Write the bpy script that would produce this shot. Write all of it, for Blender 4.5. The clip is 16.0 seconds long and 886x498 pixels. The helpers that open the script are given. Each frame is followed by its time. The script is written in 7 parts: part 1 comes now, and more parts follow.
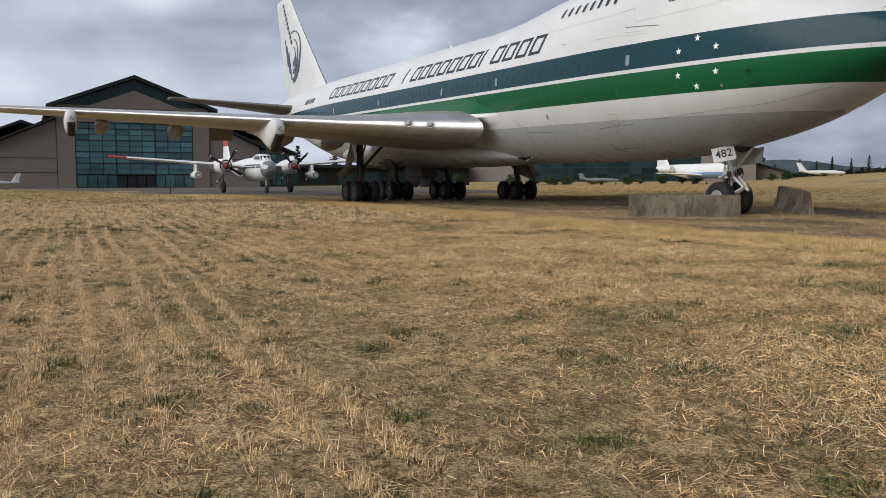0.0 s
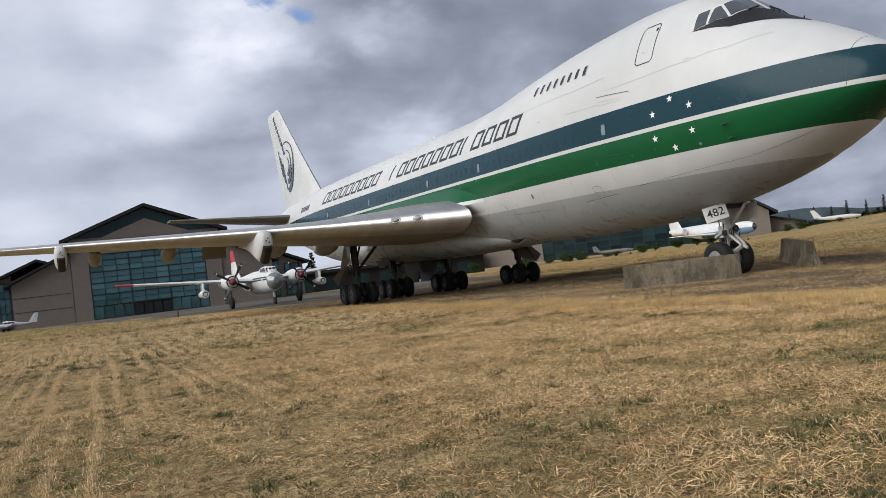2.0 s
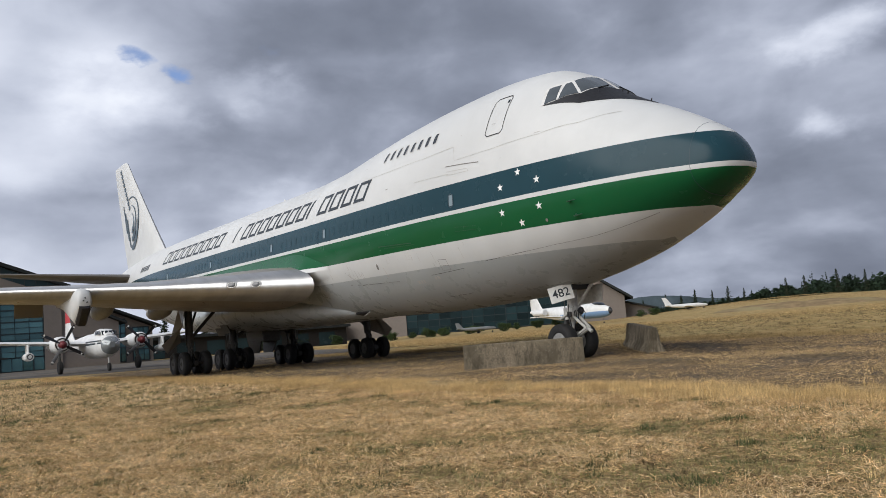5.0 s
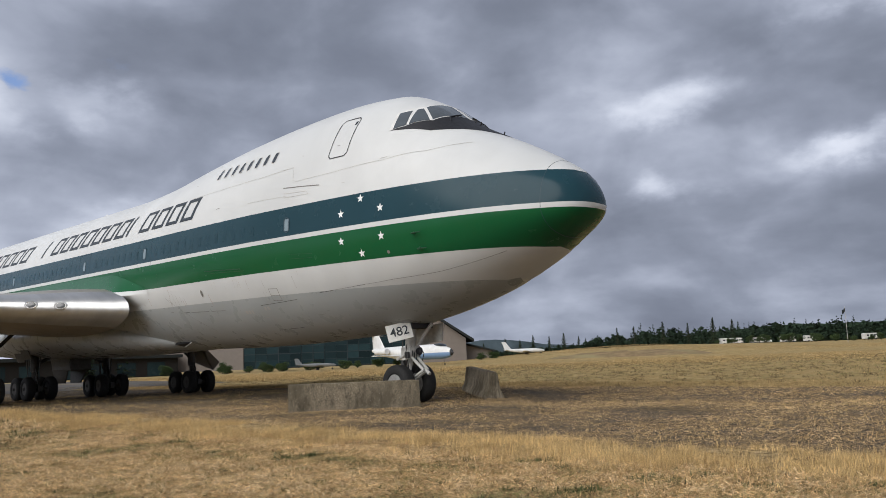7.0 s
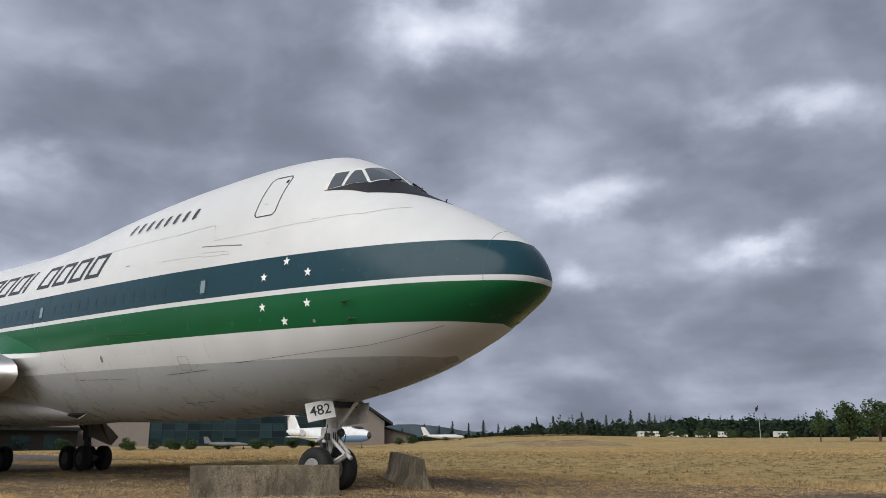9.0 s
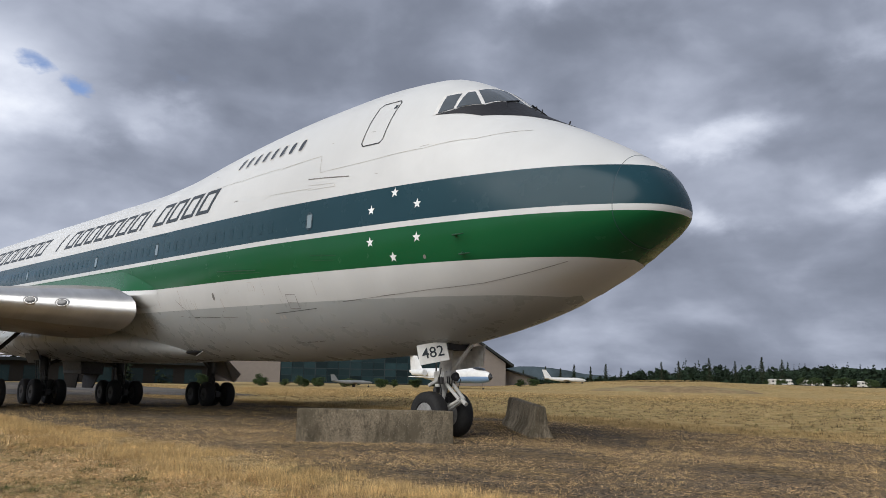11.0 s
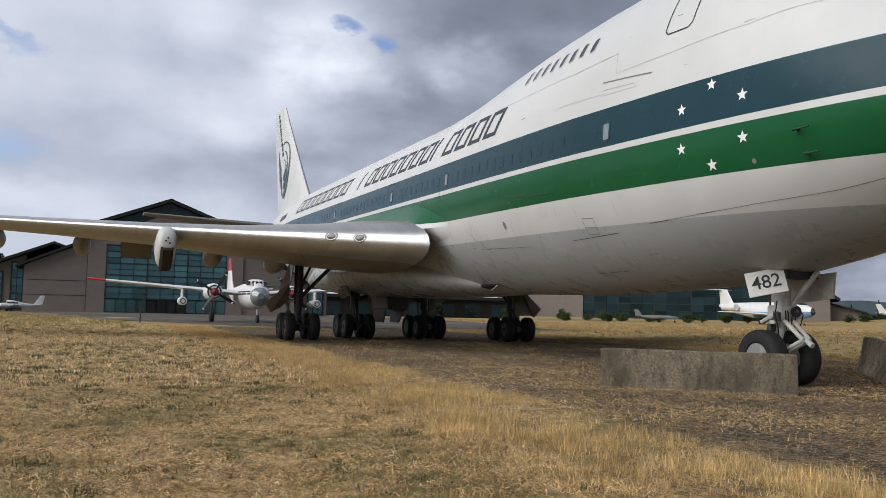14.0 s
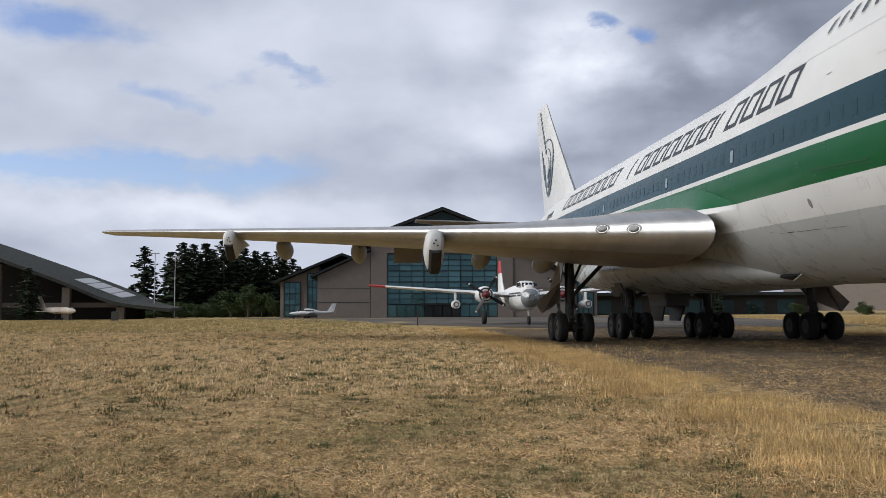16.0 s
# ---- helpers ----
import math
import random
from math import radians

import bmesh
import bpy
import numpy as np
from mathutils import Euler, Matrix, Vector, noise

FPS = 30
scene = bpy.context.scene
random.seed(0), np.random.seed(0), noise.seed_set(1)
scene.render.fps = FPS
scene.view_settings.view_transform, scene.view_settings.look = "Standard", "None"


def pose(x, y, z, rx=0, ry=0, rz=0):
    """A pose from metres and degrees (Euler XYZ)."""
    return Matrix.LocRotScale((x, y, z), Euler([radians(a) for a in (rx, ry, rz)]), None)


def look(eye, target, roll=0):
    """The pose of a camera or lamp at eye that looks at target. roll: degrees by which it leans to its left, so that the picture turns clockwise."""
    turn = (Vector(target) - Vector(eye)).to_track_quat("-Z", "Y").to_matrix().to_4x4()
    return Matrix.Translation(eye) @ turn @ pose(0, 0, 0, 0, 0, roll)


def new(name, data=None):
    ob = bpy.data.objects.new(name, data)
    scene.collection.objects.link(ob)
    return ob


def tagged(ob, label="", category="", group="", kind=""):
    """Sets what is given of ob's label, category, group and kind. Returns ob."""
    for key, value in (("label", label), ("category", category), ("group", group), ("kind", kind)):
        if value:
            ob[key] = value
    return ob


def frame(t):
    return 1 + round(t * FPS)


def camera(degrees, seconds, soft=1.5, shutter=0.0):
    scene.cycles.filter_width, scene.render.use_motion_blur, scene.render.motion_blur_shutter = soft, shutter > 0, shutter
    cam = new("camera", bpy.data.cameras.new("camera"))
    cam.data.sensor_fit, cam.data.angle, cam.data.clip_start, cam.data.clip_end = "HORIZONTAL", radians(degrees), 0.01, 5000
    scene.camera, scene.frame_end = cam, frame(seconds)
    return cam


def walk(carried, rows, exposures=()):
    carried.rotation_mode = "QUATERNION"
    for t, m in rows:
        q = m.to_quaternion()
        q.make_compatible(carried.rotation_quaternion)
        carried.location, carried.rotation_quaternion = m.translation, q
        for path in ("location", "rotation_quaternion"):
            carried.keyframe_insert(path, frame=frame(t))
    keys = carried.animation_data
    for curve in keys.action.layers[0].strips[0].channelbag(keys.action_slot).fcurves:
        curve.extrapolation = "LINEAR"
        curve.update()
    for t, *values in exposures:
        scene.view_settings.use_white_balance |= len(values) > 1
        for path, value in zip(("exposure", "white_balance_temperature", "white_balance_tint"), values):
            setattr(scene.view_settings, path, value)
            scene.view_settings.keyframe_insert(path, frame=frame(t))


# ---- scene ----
cam = camera(56.0, 16.0, soft=0.5)
PATH = [
    (0, (-23.574, -15.348, 1.212), (-22.682, -13.566, 1.05), -0.2),
    (0.5, (-23.205, -15.161, 1.13), (-22.329, -13.371, 0.969), -1.9),
    (1, (-22.771, -14.99, 1.183), (-21.924, -13.184, 1.039), -4.6),
    (1.5, (-22.355, -14.842, 1.248), (-21.497, -13.035, 1.228), -4.3),
    (2, (-21.892, -14.716, 1.251), (-21.032, -12.911, 1.307), -6.9),
    (2.5, (-21.488, -14.345, 1.25), (-20.63, -12.545, 1.401), -4.8),
    (3, (-21.085, -14.178, 1.264), (-20.221, -12.384, 1.452), -5.1),
    (3.5, (-20.785, -14.095, 1.288), (-19.82, -12.354, 1.485), -4.5),
    (4, (-20.424, -13.859, 1.189), (-19.444, -12.128, 1.398), -4.0),
    (4.5, (-20.173, -13.615, 1.188), (-19.121, -11.927, 1.399), -4.2),
    (7, (-18.408, -11.99, 1.216), (-16.992, -10.602, 1.482), -2.3),
    (7.5, (-18.07, -11.564, 1.269), (-16.614, -10.262, 1.698), -1.2),
    (8, (-17.747, -11.225, 1.222), (-16.269, -9.971, 1.714), -0.3),
    (10.5, (-16.208, -9.509, 1.303), (-14.653, -8.293, 1.624), 0.2),
    (11, (-15.647, -9.191, 1.355), (-14.313, -7.736, 1.675), 1.1),
    (11.5, (-15.223, -8.838, 1.376), (-13.97, -7.303, 1.649), 1.0),
    (12, (-14.848, -8.461, 1.358), (-13.694, -6.838, 1.546), 0.3),
    (12.5, (-14.608, -7.937, 1.304), (-13.625, -6.202, 1.458), 1.3),
    (13, (-14.359, -7.492, 1.328), (-13.435, -5.723, 1.465), 1.0),
    (13.5, (-14.114, -7.06, 1.334), (-13.246, -5.264, 1.483), 0.7),
    (14, (-13.922, -6.568, 1.37), (-13.171, -4.721, 1.523), 1.2),
    (14.5, (-13.818, -6.029, 1.339), (-13.232, -4.123, 1.491), -1.1),
    (15, (-13.684, -5.39, 1.289), (-13.402, -3.417, 1.453), -0.6),
    (15.5, (-13.632, -4.934, 1.319), (-13.487, -2.945, 1.474), 0.0),
    (16, (-13.542, -4.516, 1.34), (-13.408, -2.526, 1.489), -0.3),
]
walk(cam, [(t, look(eye, target, roll)) for t, eye, target, roll in PATH])

# ---- world, sun, exposure ----
def build_world():
    w = bpy.data.worlds.new("sky")
    scene.world = w
    w.use_nodes = True
    nt = w.node_tree
    nt.nodes.clear()
    N, L = nt.nodes.new, nt.links.new

    def mth(op, a, b=None, clamp=False):
        n = N("ShaderNodeMath")
        n.operation, n.use_clamp = op, clamp
        for i, v in enumerate((a, b)):
            if v is None:
                continue
            if isinstance(v, (int, float)):
                n.inputs[i].default_value = v
            else:
                L(v, n.inputs[i])
        return n.outputs[0]

    tc = N("ShaderNodeTexCoord")
    sp = N("ShaderNodeSeparateXYZ")
    L(tc.outputs["Generated"], sp.inputs[0])
    x, y, z = sp.outputs
    up = mth("ADD", mth("MAXIMUM", z, 0.0), 0.24)
    flat = N("ShaderNodeCombineXYZ")
    L(mth("DIVIDE", x, up), flat.inputs[0])
    L(mth("DIVIDE", y, up), flat.inputs[1])

    def clouds(scale, detail, rough, offset, distort=0.0, puffy=False):
        mp = N("ShaderNodeMapping")
        mp.inputs["Location"].default_value = offset
        if puffy:
            mp.inputs["Scale"].default_value = (1, 1, 1.7)
        L(tc.outputs["Generated"] if puffy else flat.outputs[0], mp.inputs[0])
        n = N("ShaderNodeTexNoise")
        n.inputs["Scale"].default_value, n.inputs["Detail"].default_value = scale, detail
        n.inputs["Roughness"].default_value, n.inputs["Distortion"].default_value = rough, distort
        L(mp.outputs[0], n.inputs["Vector"])
        return n.outputs[0]

    # bearing and height in degrees, bent by noise so that the banks get ragged edges
    az = mth("MULTIPLY", mth("ARCTAN2", x, y), 57.296)
    el = mth("MULTIPLY", mth("ARCSINE", z), 57.296)
    bend_a = clouds(6.0, 7, 0.55, (1.7, 4.2, 0.0), 0.0, True)
    bend_e = clouds(6.5, 7, 0.55, (9.4, 0.6, 0.0), 0.0, True)
    warp = N("ShaderNodeCombineXYZ")
    L(mth("ADD", az, mth("MULTIPLY", mth("SUBTRACT", bend_a, 0.5), 15.0)), warp.inputs[0])
    L(mth("ADD", el, mth("MULTIPLY", mth("SUBTRACT", bend_e, 0.5), 7.0)), warp.inputs[1])

    def bank(total, a, e, wide, high, amount):
        """Adds a soft-edged cloud bank (or, with a negative amount, takes one away)."""
        d = N("ShaderNodeVectorMath")
        d.operation = "SUBTRACT"
        L(warp.outputs[0], d.inputs[0])
        d.inputs[1].default_value = (a, e, 0)
        k = N("ShaderNodeVectorMath")
        k.operation = "DIVIDE"
        L(d.outputs[0], k.inputs[0])
        k.inputs[1].default_value = (wide, high, 1)
        q = N("ShaderNodeVectorMath")
        q.operation = "DOT_PRODUCT"
        L(k.outputs[0], q.inputs[0])
        L(k.outputs[0], q.inputs[1])
        g = mth("MULTIPLY", mth("POWER", 0.3679, q.outputs["Value"]), amount)
        return g if total is None else mth("ADD", total, g)

    big = clouds(1.15, 6, 0.48, CLOUD_SHIFT, 0.15)
    fine = clouds(7.5, 7, 0.47, (3.1, 7.7, 1.2), 0.2, True)
    # thinner, brighter cloud towards the north-west, dark cover overhead and to the east
    side = mth("SUBTRACT", mth("ADD", mth("MULTIPLY", x, -0.62), mth("MULTIPLY", y, 0.55)), 0.20)
    west = mth("MINIMUM", mth("MAXIMUM", mth("MULTIPLY", side, 0.9), -0.04), 0.15)
    lowz = mth("MULTIPLY", mth("SUBTRACT", 0.22, z), 0.15)
    light = None
    for a, e, wide, high, amount in LIGHT_BANKS:
        light = bank(light, a, e, wide, high, amount)
    for a, e, wide, high, amount in DARK_BANKS:
        light = bank(light, a, e, wide, high, amount)
    base = mth("ADD", mth("MULTIPLY", mth("SUBTRACT", big, 0.5), 0.70), mth("MULTIPLY", mth("SUBTRACT", fine, 0.5), 0.55))
    base = mth("MULTIPLY", base, mth("SUBTRACT", 1.0, mth("MINIMUM", mth("MAXIMUM", mth("MULTIPLY", side, 1.6), 0.0), 0.62)))
    shape = mth("ADD", mth("ADD", base, light), mth("ADD", mth("ADD", west, lowz), 0.52))
    ramp = N("ShaderNodeValToRGB")
    cr = ramp.color_ramp
    cr.elements[0].position, cr.elements[0].color = 0.25, (0.090, 0.102, 0.134, 1)
    cr.elements[1].position, cr.elements[1].color = 0.98, (0.60, 0.62, 0.65, 1)
    for p, c in ((0.40, (0.120, 0.135, 0.174, 1)), (0.50, (0.158, 0.176, 0.224, 1)), (0.60, (0.225, 0.247, 0.306, 1)), (0.70, (0.310, 0.335, 0.400, 1)), (0.83, (0.42, 0.445, 0.51, 1))):
        e = cr.elements.new(p)
        e.color = c
    L(shape, ramp.inputs[0])
    # blue gaps
    gap = None
    for a, e, wide, high, amount in BLUE_GAPS:
        gap = bank(gap, a, e, wide, high, amount)
    gap = mth("ADD", gap, mth("MULTIPLY", mth("SUBTRACT", clouds(2.6, 8, 0.6, (8.3, 2.4, 0.0)), 0.5), 1.3))
    gap = mth("ADD", gap, mth("MULTIPLY", mth("SUBTRACT", 0.5, fine), 0.5))
    gapm = N("ShaderNodeMapRange")
    gapm.inputs["From Min"].default_value, gapm.inputs["From Max"].default_value = 0.32, 0.85
    L(mth("ADD", gap, mth("MINIMUM", mth("MULTIPLY", side, 0.35), 0.12)), gapm.inputs["Value"])
    sky = N("ShaderNodeTexSky")
    sky.sky_type, sky.sun_disc = "NISHITA", False
    sky.sun_elevation, sky.sun_rotation = radians(SUN_UP), radians(SUN_TURN)
    skyb = N("ShaderNodeVectorMath")
    skyb.operation = "MULTIPLY"
    L(sky.outputs[0], skyb.inputs[0])
    skyb.inputs[1].default_value = (0.078, 0.076, 0.088)
    mix = N("ShaderNodeMix")
    mix.data_type = "RGBA"
    L(mth("MULTIPLY", gapm.outputs[0], mth("MULTIPLY", mth("SUBTRACT", z, 0.05), 14.0, True)), mix.inputs["Factor"])
    L(ramp.outputs[0], mix.inputs["A"])
    L(skyb.outputs[0], mix.inputs["B"])
    bg = N("ShaderNodeBackground")
    bg.inputs["Strength"].default_value = 1.8
    L(mix.outputs["Result"], bg.inputs[0])
    L(bg.outputs[0], N("ShaderNodeOutputWorld").inputs[0])


# cloud banks: bearing, height, half-width, half-height (degrees), amount
LIGHT_BANKS = (
    (13.5, 16.2, 4.2, 2.0, 0.24), (7.0, 13.0, 6.0, 2.4, 0.12), (2.0, 20.0, 9.0, 4.0, 0.08), (-13.0, 16.0, 11.0, 4.5, 0.08), (-12.0, 6.5, 12.0, 1.5, 0.18),
    (23.5, 17.6, 3.6, 1.5, 0.20), (25.0, 10.0, 3.0, 1.2, 0.18), (51.0, 28.0, 5.0, 2.4, 0.36), (62.0, 16.5, 3.2, 1.0, 0.22), (74.5, 20.7, 3.8, 1.1, 0.24),
    (72.5, 11.7, 4.2, 1.0, 0.30), (61.5, 10.9, 2.0, 1.1, 0.22), (54.0, 27.0, 26.0, 7.0, 0.13))
DARK_BANKS = ((28.0, 19.5, 6.0, 3.2, -0.15), (20.5, 14.5, 3.0, 1.8, -0.10), (14.0, 9.5, 13.0, 1.4, -0.07), (34.0, 22.0, 6.0, 3.0, -0.04), (67.0, 17.8, 6.0, 1.6, -0.06))
BLUE_GAPS = (
    (-15.0, 9.4, 9.5, 1.3, 0.95), (-24.0, 9.0, 5.0, 1.3, 0.7), (-22.5, 18.3, 4.0, 1.4, 0.7), (-16.5, 14.2, 3.0, 0.8, 0.6), (-5.5, 16.0, 3.0, 0.7, 0.6), (14.3, 18.6, 1.5, 0.6, 0.8), (17.5, 18.5, 1.2, 0.5, 0.7))
CLOUD_SHIFT = (15.68, 18.64, 0.0)
SUN_UP, SUN_TURN = 36.0, 260.0
build_world()
sun = new("sun", bpy.data.lights.new("sun", "SUN"))
sun.data.energy, sun.data.angle, sun.data.color = 2.78, radians(60), (1.0, 0.98, 0.95)
_a, _e = radians(SUN_TURN), radians(SUN_UP)
sun.matrix_world = look((0, 0, 60), Vector((0, 0, 60)) - Vector((math.sin(_a) * math.cos(_e), math.cos(_a) * math.cos(_e), math.sin(_e))))


# ---- materials ----
def material(name, color, rough=0.6, metal=0.0, var=0.12, scale=4.0, bump=0.0, bump_scale=60.0, tint=None, stretch=(1, 1, 1), island=0.0, obj=0.0, coat=0.0, streak=0.0, spec=0.5):
    """A surface with variation at two scales, optional dirt streaks and fine relief."""
    m = bpy.data.materials.new(name)
    m.use_nodes = True
    nt = m.node_tree
    N, L = nt.nodes.new, nt.links.new
    b = nt.nodes["Principled BSDF"]
    b.inputs["Metallic"].default_value = metal
    b.inputs["Coat Weight"].default_value = coat
    b.inputs["Specular IOR Level"].default_value = spec
    tc = N("ShaderNodeTexCoord")
    mp = N("ShaderNodeMapping")
    mp.inputs["Scale"].default_value = stretch
    L(tc.outputs["Object"], mp.inputs[0])

    def noise_tex(sc, detail=5.0, rg=0.6):
        n = N("ShaderNodeTexNoise")
        n.inputs["Scale"].default_value, n.inputs["Detail"].default_value, n.inputs["Roughness"].default_value = sc, detail, rg
        L(mp.outputs[0], n.inputs["Vector"])
        return n.outputs[0]

    def mixc(f, a, c):
        n = N("ShaderNodeMix")
        n.data_type = "RGBA"
        if isinstance(f, float):
            n.inputs["Factor"].default_value = f
        else:
            L(f, n.inputs["Factor"])
        for k, v in (("A", a), ("B", c)):
            if isinstance(v, tuple):
                n.inputs[k].default_value = (*v, 1)
            else:
                L(v, n.inputs[k])
        return n.outputs["Result"]

    def rng(v, a, c, lo=0.0, hi=1.0):
        n = N("ShaderNodeMapRange")
        for k, q in zip(("From Min", "From Max", "To Min", "To Max"), (a, c, lo, hi)):
            n.inputs[k].default_value = q
        L(v, n.inputs["Value"])
        return n.outputs[0]

    dark = tuple(c * (1 - var) for c in color)
    lite = tuple(min(1, c * (1 + var)) for c in color)
    col = mixc(rng(noise_tex(scale), 0.3, 0.7), dark, lite)
    if tint:
        col = mixc(rng(noise_tex(scale * 0.23, 3.0), 0.45, 0.72), col, tint)
    if streak:
        mp2 = N("ShaderNodeMapping")
        mp2.inputs["Scale"].default_value = (0.5, 2.2, 0.22)
        L(tc.outputs["Object"], mp2.inputs[0])
        n = N("ShaderNodeTexNoise")
        n.inputs["Scale"].default_value, n.inputs["Detail"].default_value, n.inputs["Roughness"].default_value = 1.6, 9.0, 0.7
        L(mp2.outputs[0], n.inputs["Vector"])
        col = mixc(rng(n.outputs[0], 0.52, 0.8, 0.0, streak), col, tuple(c * 0.42 for c in (color[0], color[1] * 0.93, color[2] * 0.82)))
    if island:
        g = N("ShaderNodeNewGeometry")
        hv = N("ShaderNodeHueSaturation")
        L(rng(g.outputs["Random Per Island"], 0, 1, 1 - island, 1 + island), hv.inputs["Value"])
        L(col, hv.inputs["Color"])
        col = hv.outputs[0]
    if obj:
        o = N("ShaderNodeObjectInfo")
        hs = N("ShaderNodeHueSaturation")
        L(rng(o.outputs["Random"], 0, 1, 1 - obj, 1 + obj), hs.inputs["Value"])
        L(col, hs.inputs["Color"])
        col = hs.outputs[0]
    L(col, b.inputs["Base Color"])
    L(rng(noise_tex(scale * 2.3), 0.3, 0.7, max(0.02, rough - 0.07), min(1, rough + 0.07)), b.inputs["Roughness"])
    if bump:
        bn = N("ShaderNodeBump")
        bn.inputs["Strength"].default_value, bn.inputs["Distance"].default_value = bump, 0.02
        L(noise_tex(bump_scale, 6.0), bn.inputs["Height"])
        L(bn.outputs[0], b.inputs["Normal"])
    return m


def paint_panels(name, color, rough, streak, metal=0.0, var=0.05, joint=0.35, spec=0.4):
    """Aircraft paint: dirt streaks and fine skin joints in relief, 1.27 m by 0.9 m panels."""
    m = material(name, color, rough, metal, var, 0.7, 0.0, tint=tuple(c * 0.9 for c in color), streak=streak, spec=spec)
    nt = m.node_tree
    N, L = nt.nodes.new, nt.links.new
    b = nt.nodes["Principled BSDF"]
    tc = N("ShaderNodeTexCoord")
    sp = N("ShaderNodeSeparateXYZ")
    L(tc.outputs["Object"], sp.inputs[0])
    cb = N("ShaderNodeCombineXYZ")
    L(sp.outputs[1], cb.inputs[0])
    L(sp.outputs[2], cb.inputs[1])
    br = N("ShaderNodeTexBrick")
    br.inputs["Scale"].default_value = 1.0
    br.inputs["Mortar Size"].default_value, br.inputs["Mortar Smooth"].default_value = 0.006, 0.3
    br.inputs["Brick Width"].default_value, br.inputs["Row Height"].default_value = 3.1, 0.87
    L(cb.outputs[0], br.inputs["Vector"])
    wv = N("ShaderNodeTexNoise")
    wv.inputs["Scale"].default_value = 0.9
    L(tc.outputs["Object"], wv.inputs["Vector"])
    ad = N("ShaderNodeMath")
    ad.operation = "MULTIPLY_ADD"
    L(br.outputs["Fac"], ad.inputs[0])
    ad.inputs[1].default_value = -joint
    L(wv.outputs[0], ad.inputs[2])
    bn = N("ShaderNodeBump")
    bn.inputs["Strength"].default_value, bn.inputs["Distance"].default_value = 0.22, 0.03
    L(ad.outputs[0], bn.inputs["Height"])
    L(bn.outputs[0], b.inputs["Normal"])
    return m


WHITE = paint_panels("white_paint", (0.65, 0.655, 0.64), 0.40, 0.04, spec=0.35)
BLUE = paint_panels("dark_blue_paint", (0.016, 0.052, 0.068), 0.24, 0.0, spec=0.2)
GREEN = paint_panels("green_paint", (0.009, 0.098, 0.034), 0.22, 0.0, spec=0.25)
BELLY = paint_panels("grey_belly_paint", (0.42, 0.44, 0.435), 0.3, 0.0, spec=0.4)
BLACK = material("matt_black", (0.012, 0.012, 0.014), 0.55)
LETTER = material("dark_lettering_paint", (0.022, 0.030, 0.036), 0.45)
EMBLEM = material("blue_grey_emblem_paint", (0.045, 0.075, 0.095), 0.4)
STARW = material("white_decal", (0.85, 0.86, 0.84), 0.5)
LINE = material("grey_seam", (0.19, 0.178, 0.162), 0.7)
LINEF = material("pale_seam", (0.52, 0.50, 0.46), 0.7)
SKYPANE = material("pale_door_pane", (0.20, 0.26, 0.29), 0.2)
SEAMD = material("faint_blue_seam", (0.02, 0.045, 0.062), 0.6)
SEAMG = material("dark_green_slot", (0.010, 0.06, 0.025), 0.5)
SEAMB = material("dark_outline", (0.035, 0.035, 0.035), 0.6)
BLUEP = material("blue_window_plug", (0.014, 0.047, 0.062), 0.3, spec=0.2)
ALU = material("polished_aluminium", (0.50, 0.495, 0.48), 0.38, 0.85, 0.12, 1.1, stretch=(2.4, 0.3, 0.3))
WINGG = paint_panels("wing_paint", (0.36, 0.325, 0.275), 0.34, 0.45, 0.35)
FAIRING = paint_panels("fairing_paint", (0.27, 0.25, 0.215), 0.5, 0.5)
TAILG = paint_panels("tail_grey_paint", (0.115, 0.108, 0.098), 0.5, 0.3)
COCKPIT = material("sky_reflecting_pane", (0.16, 0.18, 0.19), 0.08, 0.55, 0.1, 1.5)
LENS = material("clear_lamp_lens", (0.12, 0.12, 0.12), 0.12, 0.3, 0.2, 8.0)
RUBBER = material("tyre_rubber", (0.014, 0.0135, 0.013), 0.8, 0, 0.25, 9.0, 0.2, 60.0)
STEEL = material("gear_steel", (0.07, 0.068, 0.064), 0.5, 0.45, 0.25, 8.0)
GEARW = material("gear_white_paint", (0.55, 0.54, 0.50), 0.5, 0.0, 0.2, 6.0)
POLEG = material("dull_silver_paint", (0.30, 0.295, 0.28), 0.5, 0.3, 0.3, 8.0)
GLASS = material("dark_window_glass", (0.018, 0.024, 0.028), 0.06, 0.0, 0.05)
WINFRAME = material("window_frame_white", (0.70, 0.69, 0.66), 0.5)
SIGNW = material("sign_white", (0.78, 0.77, 0.72), 0.5, 0, 0.08, 6)
